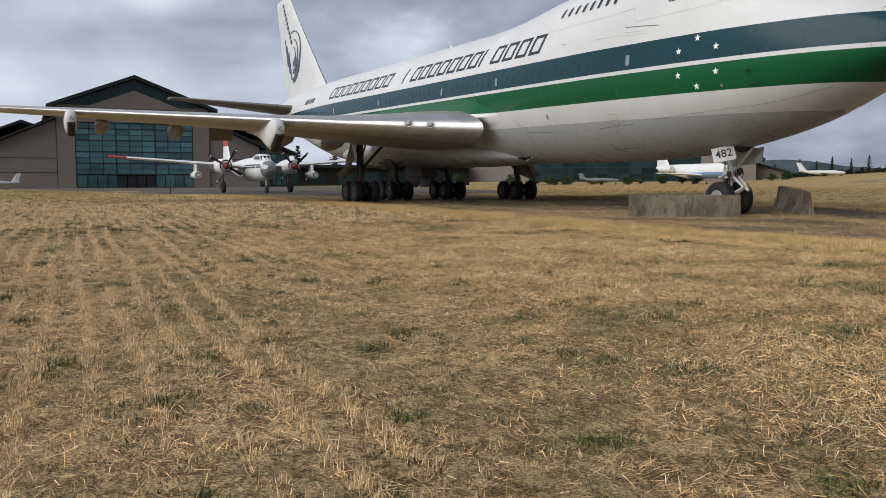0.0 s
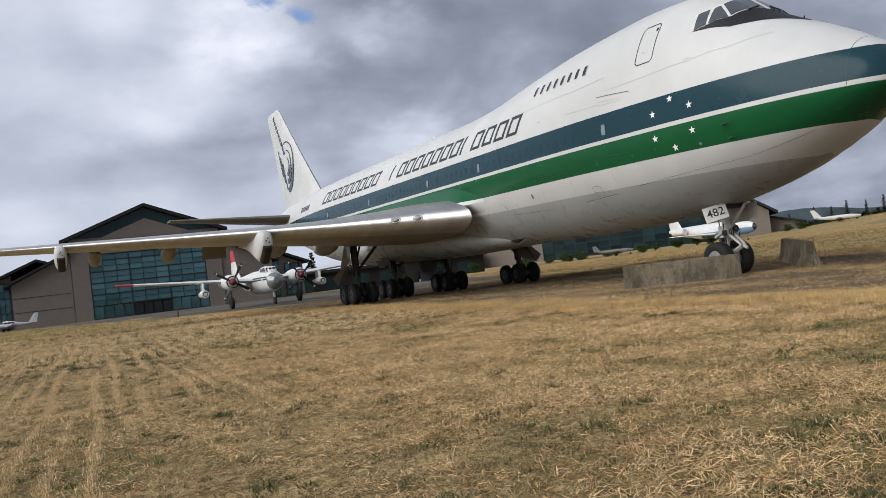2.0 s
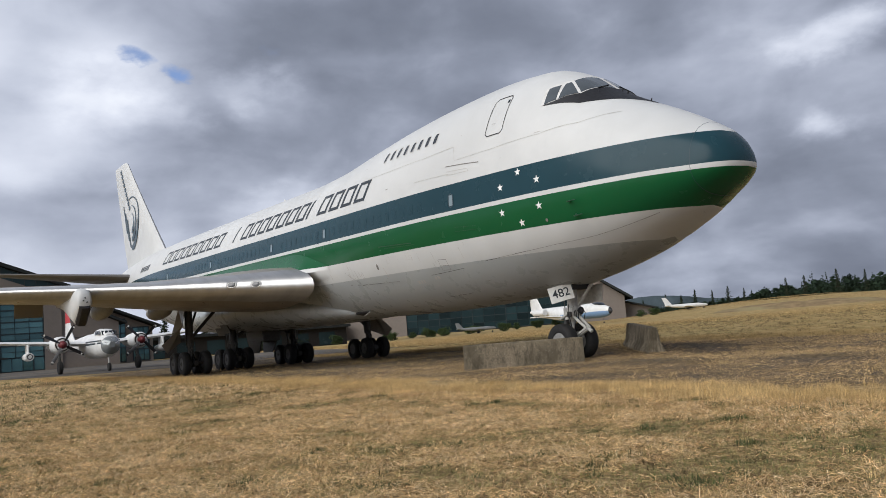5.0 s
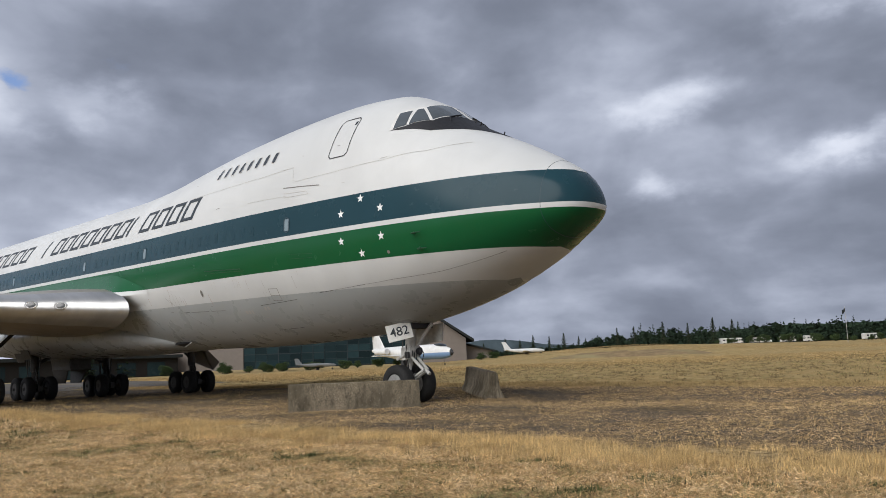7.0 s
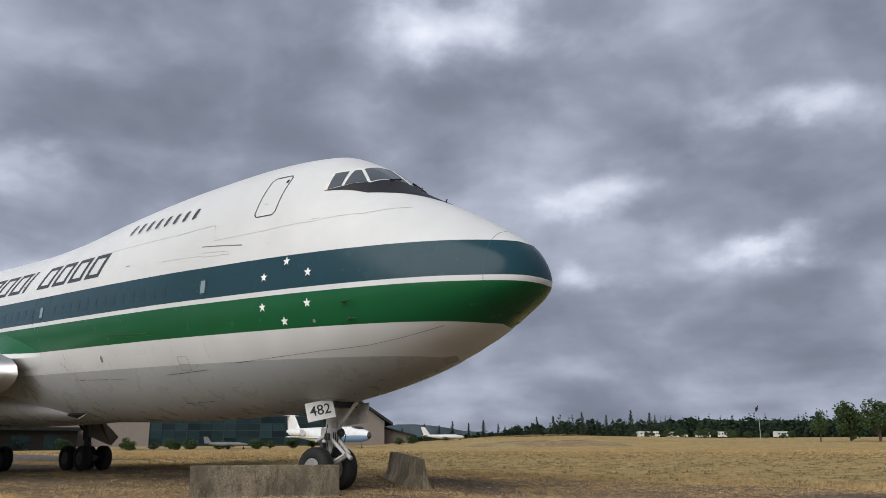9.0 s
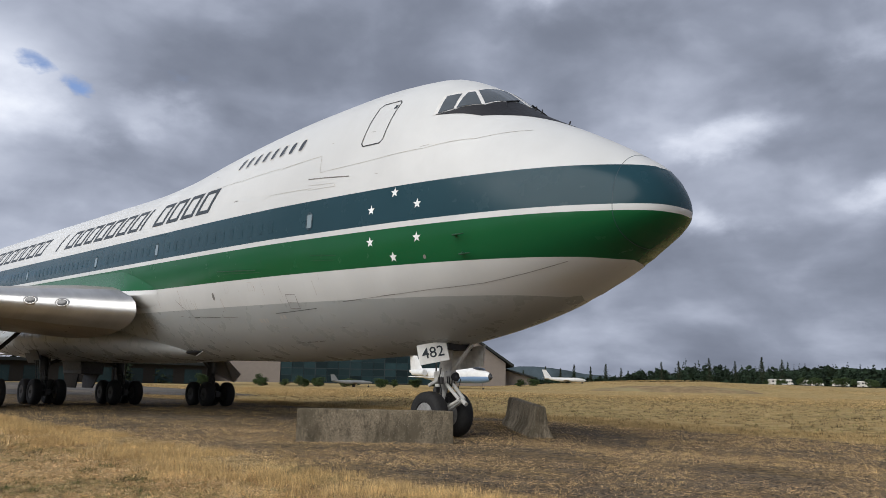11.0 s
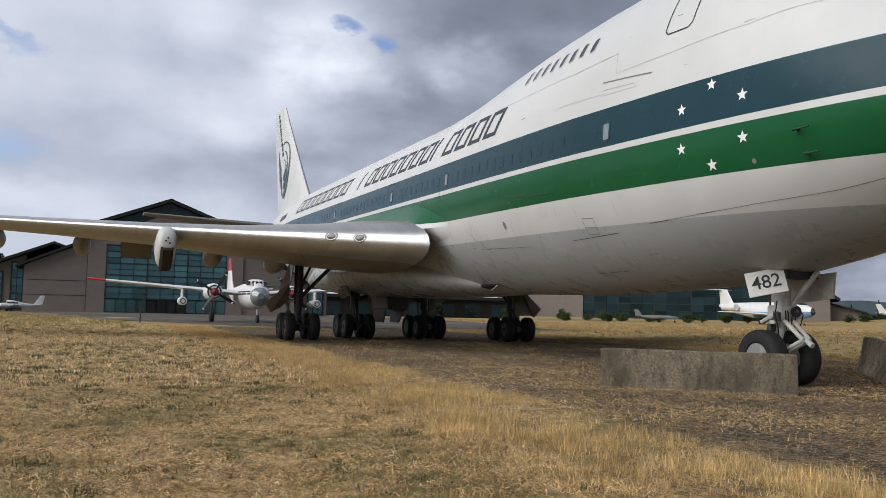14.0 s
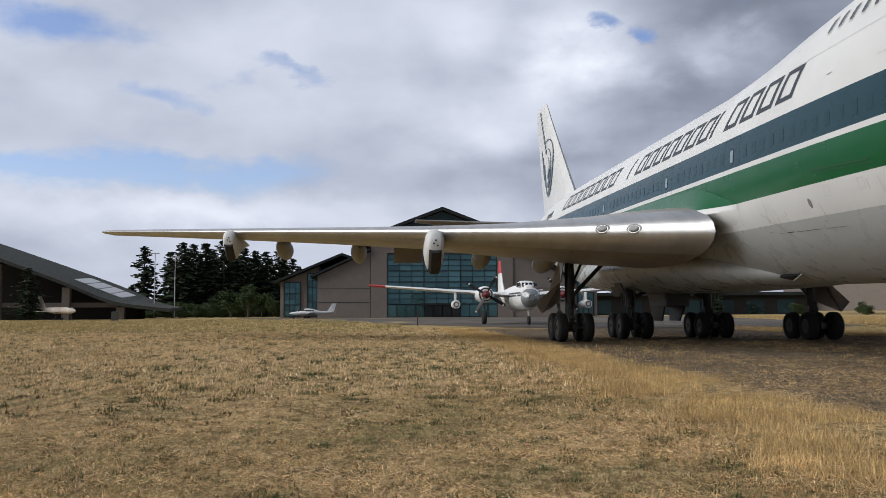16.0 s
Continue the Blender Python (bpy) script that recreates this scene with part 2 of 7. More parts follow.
def lichen_concrete(name, base, stain, pale, bare):
    """Old concrete: dark run-off stains, mottling, pale lichen spots and pitted relief."""
    m = bpy.data.materials.new(name)
    m.use_nodes = True
    nt = m.node_tree
    N, L = nt.nodes.new, nt.links.new
    b = nt.nodes["Principled BSDF"]
    b.inputs["Roughness"].default_value, b.inputs["Specular IOR Level"].default_value = 0.92, 0.2
    tc = N("ShaderNodeTexCoord")

    def tex(scale, detail, rough, stretch=(1, 1, 1), lo=0.4, hi=0.6):
        mp = N("ShaderNodeMapping")
        mp.inputs["Scale"].default_value = stretch
        L(tc.outputs["Object"], mp.inputs[0])
        n = N("ShaderNodeTexNoise")
        n.inputs["Scale"].default_value, n.inputs["Detail"].default_value, n.inputs["Roughness"].default_value = scale, detail, rough
        L(mp.outputs[0], n.inputs["Vector"])
        r = N("ShaderNodeMapRange")
        r.inputs["From Min"].default_value, r.inputs["From Max"].default_value = lo, hi
        L(n.outputs[0], r.inputs["Value"])
        return r.outputs[0]

    def over(f, a, c):
        n = N("ShaderNodeMix")
        n.data_type = "RGBA"
        L(f, n.inputs["Factor"])
        for k, v in (("A", a), ("B", c)):
            if isinstance(v, tuple):
                n.inputs[k].default_value = (*v, 1)
            else:
                L(v, n.inputs[k])
        return n.outputs["Result"]

    col = over(tex(26, 10, 0.75), tuple(v * 0.55 for v in base), tuple(v * 1.35 for v in base))
    col = over(tex(1.6, 8, 0.7, (1, 1, 0.5), 0.42, 0.62), col, stain)
    col = over(tex(5.0, 9, 0.75, (1.2, 1.2, 0.35), 0.50, 0.66), col, tuple(v * 0.6 for v in stain))
    col = over(tex(30, 5, 0.6, (1, 1, 1), bare, bare + 0.06), col, pale)
    L(col, b.inputs["Base Color"])
    bn = N("ShaderNodeBump")
    bn.inputs["Strength"].default_value, bn.inputs["Distance"].default_value = 0.9, 0.02
    L(tex(34, 9, 0.75, (1, 1, 1), 0.2, 0.8), bn.inputs["Height"])
    L(bn.outputs[0], b.inputs["Normal"])
    return m


# lichen stains over a base lightened to look lit in the airliner's shadow
CONCRETEB = lichen_concrete("brightened_lichen_concrete", (0.40, 0.335, 0.24), (0.17, 0.14, 0.095), (0.52, 0.48, 0.38), 0.64)
CONCRETE = lichen_concrete("weathered_concrete", (0.245, 0.20, 0.14), (0.12, 0.10, 0.068), (0.36, 0.33, 0.27), 0.64)


# ---- mesh helpers ----
def mesh_of(name, verts, faces, mats, idx=None, smooth=True):
    me = bpy.data.meshes.new(name)
    me.from_pydata([tuple(v) for v in verts], [], faces)
    for m in (mats if isinstance(mats, (list, tuple)) else [mats]):
        me.materials.append(m)
    if idx is not None:
        me.polygons.foreach_set("material_index", idx)
    if smooth:
        me.polygons.foreach_set("use_smooth", [True] * len(me.polygons))
    me.update()
    return me


def part(name, bm, mat, parent=None, label="", smooth=False, angle=0.6):
    """Links a bmesh (or a mesh) as one object under a thing or part."""
    if isinstance(bm, bpy.types.Mesh):
        me = bm
    else:
        me = bpy.data.meshes.new(name)
        bmesh.ops.recalc_face_normals(bm, faces=bm.faces)
        bm.to_mesh(me)
        bm.free()
        for m in (mat if isinstance(mat, (list, tuple)) else [mat]):
            me.materials.append(m)
        if smooth:
            me.polygons.foreach_set("use_smooth", [True] * len(me.polygons))
            me.set_sharp_from_angle(angle=angle)
    ob = new(name, me)
    if parent is not None:
        ob.parent = parent
    if label:
        tagged(ob, label)
    return ob


def thing(name, label, category, m=None, group="", kind=""):
    ob = new(name)
    ob.empty_display_size = 0.2
    if m is not None:
        ob.matrix_basis = m
    return tagged(ob, label, category, group, kind)


def box(bm, x0, x1, y0, y1, z0, z1, bevel=0.0, m=None):
    r = bmesh.ops.create_cube(bm, size=1.0)
    for v in r["verts"]:
        v.co = Vector((x0 + (v.co.x + 0.5) * (x1 - x0), y0 + (v.co.y + 0.5) * (y1 - y0), z0 + (v.co.z + 0.5) * (z1 - z0)))
    vs = r["verts"]
    if bevel:
        es = list({e for v in vs for e in v.link_edges})
        o = bmesh.ops.bevel(bm, geom=es, offset=bevel, segments=2, affect="EDGES", profile=0.6)
        vs = list({v for f in o["faces"] for v in f.verts} | {v for v in vs if v.is_valid})
    if m is not None:
        bmesh.ops.transform(bm, matrix=m, verts=vs)
    return vs


def rod(bm, a, b, r, r2=None, n=10):
    a, b = Vector(a), Vector(b)
    d = b - a
    q = d.to_track_quat("Z", "Y").to_matrix().to_4x4()
    return bmesh.ops.create_cone(bm, cap_ends=True, segments=n, radius1=r, radius2=r if r2 is None else r2, depth=d.length, matrix=Matrix.Translation((a + b) / 2) @ q)["verts"]


def loft(bm, rings, cap=True, closed=True):
    """Skin over rings of equal point counts."""
    vs = [[bm.verts.new(p) for p in r] for r in rings]
    n = len(rings[0])
    for a, b in zip(vs, vs[1:]):
        for i in range(n if closed else n - 1):
            j = (i + 1) % n
            try:
                bm.faces.new((a[i], a[j], b[j], b[i]))
            except ValueError:
                pass
    if cap and closed:
        for r in (vs[0], vs[-1]):
            try:
                bm.faces.new(r)
            except ValueError:
                pass
    return vs


def lathe(bm, profile, axis="X", n=28, m=None):
    """Turns (along, radius) pairs round an axis."""
    rings = []
    for a, r in profile:
        ring = []
        for i in range(n):
            t = 2 * math.pi * i / n
            c, s = r * math.cos(t), r * math.sin(t)
            p = {"X": (a, c, s), "Y": (c, a, s), "Z": (c, s, a)}[axis]
            ring.append(m @ Vector(p) if m is not None else Vector(p))
        rings.append(ring)
    return loft(bm, rings)


def curve_at(tab, y):
    """Smooth monotone interpolation in a table of (place, value)."""
    n = len(tab)
    if y <= tab[0][0]:
        return tab[0][1]
    if y >= tab[-1][0]:
        return tab[-1][1]
    i = 0
    while tab[i + 1][0] < y:
        i += 1

    def slope(k):
        if k == 0:
            return (tab[1][1] - tab[0][1]) / (tab[1][0] - tab[0][0])
        if k == n - 1:
            return (tab[-1][1] - tab[-2][1]) / (tab[-1][0] - tab[-2][0])
        a = (tab[k][1] - tab[k - 1][1]) / (tab[k][0] - tab[k - 1][0])
        b = (tab[k + 1][1] - tab[k][1]) / (tab[k + 1][0] - tab[k][0])
        return 0 if a * b <= 0 else 2 * a * b / (a + b)

    h = tab[i + 1][0] - tab[i][0]
    t = (y - tab[i][0]) / h
    p, q = tab[i][1], tab[i + 1][1]
    return (2 * t**3 - 3 * t**2 + 1) * p + (t**3 - 2 * t**2 + t) * h * slope(i) + (3 * t**2 - 2 * t**3) * q + (t**3 - t**2) * h * slope(i + 1)


# ---- ground ----
def ground_z(x, y):
    """Gentle ground: a touch lower round the walk, rising far out to the east."""
    d = math.hypot(x + 10, y)
    z = -0.15 + 0.07 * min(1, max(0, y / 8)) + 0.08 * min(1, max(0, (y - 8) / 18))
    far = min(1.3, max(0.0, (d - 170) / 170))
    az = math.degrees(math.atan2(x + 15.6, y + 9.3))
    z += far * 2.7 * min(1.0, max(0.0, (az - 44) / 16)) * (1.0 if az < 150 else 0.0)
    z += 0.20 * math.exp(-((x - 5.0) ** 2 + (y - 10.2) ** 2) / 7.0)
    z += 2.6 * math.exp(-(((x - 222) / 60) ** 2 + ((y - 146) / 38) ** 2))
    return z + 0.05 * math.sin(x * 0.21 + 1) * math.sin(y * 0.17) * min(1, max(0, (-7 - x) / 4))


def ground_material():
    m = bpy.data.materials.new("dry_field")
    m.use_nodes = True
    nt = m.node_tree
    N, L = nt.nodes.new, nt.links.new
    b = nt.nodes["Principled BSDF"]
    b.inputs["Roughness"].default_value = 0.95
    b.inputs["Specular IOR Level"].default_value = 0.15
    tc = N("ShaderNodeTexCoord")
    sp = N("ShaderNodeSeparateXYZ")
    L(tc.outputs["Object"], sp.inputs[0])

    def tex(sc, detail=6.0, rg=0.62, stretch=None):
        n = N("ShaderNodeTexNoise")
        n.inputs["Scale"].default_value, n.inputs["Detail"].default_value, n.inputs["Roughness"].default_value = sc, detail, rg
        v = tc.outputs["Object"]
        if stretch:
            mp = N("ShaderNodeMapping")
            mp.inputs["Scale"].default_value = stretch
            L(v, mp.inputs[0])
            v = mp.outputs[0]
        L(v, n.inputs["Vector"])
        return n.outputs[0]

    def rng(v, a, c, lo=0.0, hi=1.0):
        n = N("ShaderNodeMapRange")
        n.interpolation_type = "SMOOTHSTEP"
        for k, q in zip(("From Min", "From Max", "To Min", "To Max"), (a, c, lo, hi)):
            n.inputs[k].default_value = q
        L(v, n.inputs["Value"])
        return n.outputs[0]

    def mth(op, a, c):
        n = N("ShaderNodeMath")
        n.operation = op
        for i, v in enumerate((a, c)):
            if isinstance(v, (int, float)):
                n.inputs[i].default_value = v
            else:
                L(v, n.inputs[i])
        return n.outputs[0]

    def mixc(f, a, c):
        n = N("ShaderNodeMix")
        n.data_type = "RGBA"
        L(f, n.inputs["Factor"])
        for k, v in (("A", a), ("B", c)):
            if isinstance(v, tuple):
                n.inputs[k].default_value = (*v, 1)
            else:
                L(v, n.inputs[k])
        return n.outputs["Result"]

    grain = tex(55, 9, 0.75)
    litter = tex(16, 9, 0.75, (1.0, 0.55, 1.0))
    mid = tex(3.2, 8, 0.7)
    wide = tex(0.22, 5, 0.6)
    straw = mixc(rng(grain, 0.40, 0.60), (0.23, 0.16, 0.076), (0.78, 0.58, 0.31))
    earth = mixc(rng(grain, 0.40, 0.60), (0.06, 0.041, 0.02), (0.38, 0.26, 0.12))
    field = mixc(rng(mth("ADD", mth("MULTIPLY", mid, 0.35), mth("MULTIPLY", litter, 0.65)), 0.45, 0.55), earth, straw)
    green = mixc(rng(grain, 0.35, 0.65), (0.06, 0.06, 0.022), (0.32, 0.275, 0.112))
    field = mixc(mth("MULTIPLY", rng(wide, 0.49, 0.63), rng(mth("ADD", mth("MULTIPLY", mid, 0.6), mth("MULTIPLY", litter, 0.4)), 0.44, 0.56)), field, green)
    far_tex = tex(0.06, 7, 0.7, (1.0, 2.4, 1.0))
    far_field = mixc(rng(far_tex, 0.4, 0.6), (0.36, 0.25, 0.105), (0.25, 0.19, 0.078))
    far_field = mixc(rng(tex(0.9, 8, 0.75), 0.42, 0.62), far_field, (0.43, 0.325, 0.155))
    x, y = sp.outputs[0], sp.outputs[1]
    wob = mth("MULTIPLY", mth("SUBTRACT", tex(0.45, 4), 0.5), 2.4)
    xe = mth("ADD", x, wob)
    gravel = mixc(rng(tex(13, 10, 0.85), 0.44, 0.57), (0.020, 0.016, 0.012), (0.26, 0.205, 0.148))
    dead = mixc(rng(litter, 0.45, 0.56), (0.06, 0.042, 0.022), (0.38, 0.27, 0.135))
    pad = mixc(rng(mth("ADD", mth("MULTIPLY", mid, 0.5), mth("MULTIPLY", tex(0.35, 5, 0.6, (1.6, 0.6, 1)), 0.5)), 0.46, 0.62), gravel, dead)
    inpad = mth("MULTIPLY", rng(xe, -7.6, -6.4), rng(xe, 11.4, 10.2))
    inpad = mth("MULTIPLY", inpad, rng(y, 62.0, 56.0))
    east = rng(xe, 10.0, 12.0)
    field = mixc(east, field, far_field)
    farn = rng(y, 25.0, 45.0)
    field = mixc(farn, field, far_field)
    col = mixc(inpad, field, pad)
    blot = mixc(rng(tex(1.1, 9, 0.8), 0.35, 0.65), (0.76, 0.75, 0.72), (1.3, 1.28, 1.24))
    ml = N('ShaderNodeMix')
    ml.data_type, ml.blend_type = 'RGBA', 'MULTIPLY'
    ml.inputs['Factor'].default_value = 1.0
    L(col, ml.inputs['A'])
    L(blot, ml.inputs['B'])
    col = ml.outputs['Result']
    L(col, b.inputs["Base Color"])
    bn = N("ShaderNodeBump")
    bn.inputs["Strength"].default_value, bn.inputs["Distance"].default_value = 0.9, 0.05
    L(mth("ADD", mth("MULTIPLY", grain, 0.6), mth("MULTIPLY", mid, 0.8)), bn.inputs["Height"])
    L(bn.outputs[0], b.inputs["Normal"])
    return m


def build_ground():
    xs = [-3000, -1200, -500, -250, -140, -90, -60] + [-45 + 1.5 * i for i in range(44)] + [24, 30, 40, 55, 75, 100, 140, 200, 260, 330, 420, 600, 1200, 3000]
    ys = [-3000, -1200, -400, -150, -80, -45] + [-30 + 1.5 * i for i in range(50)] + [48, 56, 66, 80, 100, 125, 150, 180, 220, 270, 340, 450, 800, 1500, 3000]
    vs = [(x, y, ground_z(x, y)) for y in ys for x in xs]
    n = len(xs)
    fs = [(j * n + i, j * n + i + 1, (j + 1) * n + i + 1, (j + 1) * n + i) for j in range(len(ys) - 1) for i in range(n - 1)]
    ob = new("ground", mesh_of("ground", vs, fs, ground_material()))
    tagged(ob, "dry straw-coloured mown field with a bare gravel parking pad", "ground", kind="structure")


build_ground()


# ---- the airliner ----
# Nose at the origin, tail towards +y, right wing towards -x. The airframe stands a little tail-high.
RISE, TIP = 0.0185, 0.27
# side profile and half-width against the square root of the distance from the nose
TOP = [(0, 5.25), (0.3, 5.62), (0.6, 6.08), (1, 6.55), (1.5, 7.26), (2, 8.16), (2.3, 9.08), (2.6, 9.66), (3, 9.80), (3.4, 9.71), (3.75, 9.54), (4.1, 9.24), (4.5, 8.80), (4.85, 8.63), (5.1, 8.62), (7.2, 8.47), (8.0, 8.0), (8.3, 7.5)]
BOT = [(0, 5.15), (0.3, 4.98), (0.6, 4.72), (1, 4.31), (1.5, 3.64), (2, 2.95), (2.5, 2.4), (3, 1.98), (4, 1.72), (6.3, 1.72), (6.8, 1.95), (7.5, 3.6), (8.0, 5.2), (8.3, 6.3)]
WID = [(0, 0), (0.3, 0.55), (0.6, 0.92), (1, 1.36), (1.5, 1.95), (2, 2.4), (2.5, 2.75), (3, 3.0), (3.5, 3.2), (4, 3.25), (6.6, 3.25), (7.2, 2.75), (7.7, 1.8), (8.1, 0.9), (8.3, 0.35)]
MID = [(0, 5.2), (1, 5.12), (2, 5.1), (3, 5.15), (5, 5.2), (6.6, 5.2), (7.5, 5.7), (8.3, 6.9)]
# paint boundaries, from below
BANDS = (3.36, 4.13, 5.05, 5.19, 6.13)


def section(y):
    s = math.sqrt(max(y - TIP, 0.0))
    return curve_at(TOP, s), curve_at(BOT, s), curve_at(WID, s), curve_at(MID, s)


def half_width(y, z, sec=None):
    t, b, w, m = sec or section(y)
    if z >= t or z <= b:
        return 0.0
    u = (z - m) / (t - m) if z > m else (m - z) / (m - b)
    return w * (1 - u**2.1) ** (1 / 2.1)


def rise(p):
    return Vector((p[0], p[1], p[2] + RISE * p[1]))


def skin(p, off=0.006):
    """The point of the fuselage skin that lies outwards of p, off metres above it."""
    y = p[1]
    sec = section(y)
    m = sec[3]
    dx, dz = p[0], p[2] - m
    lo, hi = 0.0, 12.0 / max(1e-6, math.hypot(dx, dz))
    for _ in range(34):
        k = (lo + hi) / 2
        if abs(dx * k) < half_width(y, m + dz * k, sec) or (abs(dx * k) < 1e-9 and sec[1] < m + dz * k < sec[0]):
            lo = k
        else:
            hi = k
    q = Vector((dx * lo, y, m + dz * lo))
    out = Vector((dx, 0, dz)).normalized()
    return rise(q + out * off)


def decal(bm, quad, n=4, k=4, off=0.006, mat=0):
    """A patch of paint on the skin between four corners (x, y, z)."""
    a, b, c, d = (Vector(p) for p in quad)
    g = [[bm.verts.new(skin(a.lerp(b, i / n).lerp(d.lerp(c, i / n), j / k), off)) for i in range(n + 1)] for j in range(k + 1)]
    for j in range(k):
        for i in range(n):
            f = bm.faces.new((g[j][i], g[j][i + 1], g[j + 1][i + 1], g[j + 1][i]))
            f.material_index = mat
            f.smooth = True


def side_pt(y, z, side=-1):
    return (side * max(half_width(y, z), 0.05), y, z)


def side_quad(bm, y0, y1, z0, z1, lean=0.0, side=-1, off=0.006, n=2, k=3, mat=0):
    """A patch in the side view: y0..y1 along, z0..z1 up, leaning forwards by lean."""
    decal(bm, [side_pt(y0, z0, side), side_pt(y1, z0, side), side_pt(y1 - lean, z1, side), side_pt(y0 - lean, z1, side)], n, k, off, mat)


def stroke(bm, pts, w, side=-1, off=0.007, mat=0):
    """A thin painted line through (y, z) points of the side view."""
    for (ya, za), (yb, zb) in zip(pts, pts[1:]):
        d = Vector((yb - ya, zb - za)).normalized() * w / 2
        nx, nz = -d.y, d.x
        n = max(1, int(math.hypot(yb - ya, zb - za) / 0.12))
        decal(bm, [side_pt(ya + nx, za + nz, side), side_pt(yb + nx, zb + nz, side), side_pt(yb - nx, zb - nz, side), side_pt(ya - nx, za - nz, side)], n, 1, off, mat)


def fuselage_mesh(name, y0, y1, mats):
    ys = [y0]
    while ys[-1] < y1 - 1e-6:
        y = ys[-1]
        step = max(0.006, 0.12 * math.sqrt(max(y - TIP, 0.002))) if y < 25 else 1.2
        ys.append(min(y1, y + min(step, 0.8 if y < 25 else 1.2)))
    segs = (12, 4, 5, 1, 6, 16)
    rows = []
    for y in ys:
        sec = section(max(y, TIP + 0.0004))
        t, b, w, m = sec
        br = [b, *[min(max(q, b), t) for q in BANDS], t]
        zs = []
        for k, n in enumerate(segs):
            for i in range(n):
                f = i / n
                if k == 0:
                    a1 = math.asin(min(1, max(-1, (m - br[1]) / (m - b)))) if m > br[1] else 0
                    zs.append(m - (m - b) * math.sin(math.pi / 2 + (a1 - math.pi / 2) * f) if br[1] < m else b + (br[1] - b) * f)
                elif k == 5:
                    a0 = math.asin(min(1, max(0, (br[5] - m) / (t - m)))) if br[5] > m else 0
                    zs.append(m + (t - m) * math.sin(a0 + (math.pi / 2 - a0) * f) if br[5] >= m else br[5] + (t - br[5]) * f)
                else:
                    zs.append(br[k] + (br[k + 1] - br[k]) * f)
        zs.append(t)
        rows.append([(half_width(y, z, sec) if y > TIP + 1e-5 else 0.0, y, z) for z in zs])
    R = len(rows[0])
    vs, fs, ix = [], [], []
    band = []
    for k, n in enumerate(segs):
        band += [k] * n
    slot = {0: 3, 1: 0, 2: 2, 3: 0, 4: 1, 5: 0}
    for side in (-1, 1):
        o = len(vs)
        for r in rows:
            vs += [rise((side * x, y, z)) for x, y, z in r]
        for j in range(len(rows) - 1):
            for i in range(R - 1):
                q = (o + j * R + i, o + j * R + i + 1, o + (j + 1) * R + i + 1, o + (j + 1) * R + i)
                fs.append(q if side > 0 else q[::-1])
                ix.append(slot[band[i]])
    bm = bmesh.new()
    bv = [bm.verts.new(v) for v in vs]
    for f, i in zip(fs, ix):
        nf = bm.faces.new([bv[k] for k in f])
        nf.material_index, nf.smooth = i, True
    bmesh.ops.remove_doubles(bm, verts=bm.verts, dist=0.0004)
    bmesh.ops.dissolve_degenerate(bm, dist=0.0002, edges=bm.edges)
    bmesh.ops.recalc_face_normals(bm, faces=bm.faces)
    me = bpy.data.meshes.new(name)
    bm.to_mesh(me)
    bm.free()
    for m_ in mats:
        me.materials.append(m_)
    return me


def airfoil(n=14, thick=0.12, camber=0.012, top=0.92, low=0.92):
    """Chord-wise points (u, v): from the trailing edge over the top to the nose and back underneath."""
    us = [0.5 * (1 + math.cos(math.pi * i / n)) for i in range(n + 1)]

    def yt(u):
        return 5 * thick * (0.2969 * math.sqrt(u) - 0.126 * u - 0.3516 * u * u + 0.2843 * u**3 - 0.1015 * u**4)

    up = [(u, yt(u) * top + 4 * camber * u * (1 - u)) for u in us]
    lo = [(u, -yt(u) * low + 4 * camber * u * (1 - u)) for u in us[::-1]]
    return up + lo[1:]


def wing_rings(stations, n=14):
    """stations: span x, nose y, nose z, chord, thickness, twist (degrees)."""
    rings = []
    for x, y, z, c, th, tw in stations:
        ring = []
        out = min(1.0, max(0.0, (abs(x) - 4.2) / 5.0)) if c > 10 else 1.0
        for u, v in airfoil(n, th, 0.006, 1.0 - 0.22 * out, 0.84 + 0.28 * out):
            a = radians(tw)
            ring.append(rise((x, y + c * (u * math.cos(a) + v * math.sin(a)), z + c * (v * math.cos(a) - u * math.sin(a)))))
        rings.append(ring)
    return rings


def ring_slice(rings, keep):
    return [[r[i] for i in keep] for r in rings]


def open_loft(bm, rings):
    return loft(bm, rings, cap=False, closed=False)


airliner = thing("airliner", "white jumbo jet with blue and green stripes, its engines removed", "airplane")
part("fuselage", fuselage_mesh("fuselage", 1.17, 68.7, (WHITE, BLUE, GREEN, BELLY)), None, airliner, "white fuselage with blue and green stripes and grey belly")
part("radome", fuselage_mesh("radome", 0.27, 1.169, (WHITE, BLUE, GREEN, BELLY)), None, airliner, "striped nose cone")
bm = bmesh.new()
loft(bm, [[rise((0.33 * math.cos(t) * k, 68.6 + d, 6.9 + 0.6 * math.sin(t) * k)) for t in [2 * math.pi * i / 16 for i in range(16)]] for d, k in ((0, 1.0), (0.5, 0.8), (0.8, 0.4))])
part("tail_cone", bm, STEEL, airliner, smooth=True)


def le_y(x):
    return 22.73 + 0.905 * (x - 6.2)


def le_z(x):
    return 3.55 + 0.068 * (x - 6.2)


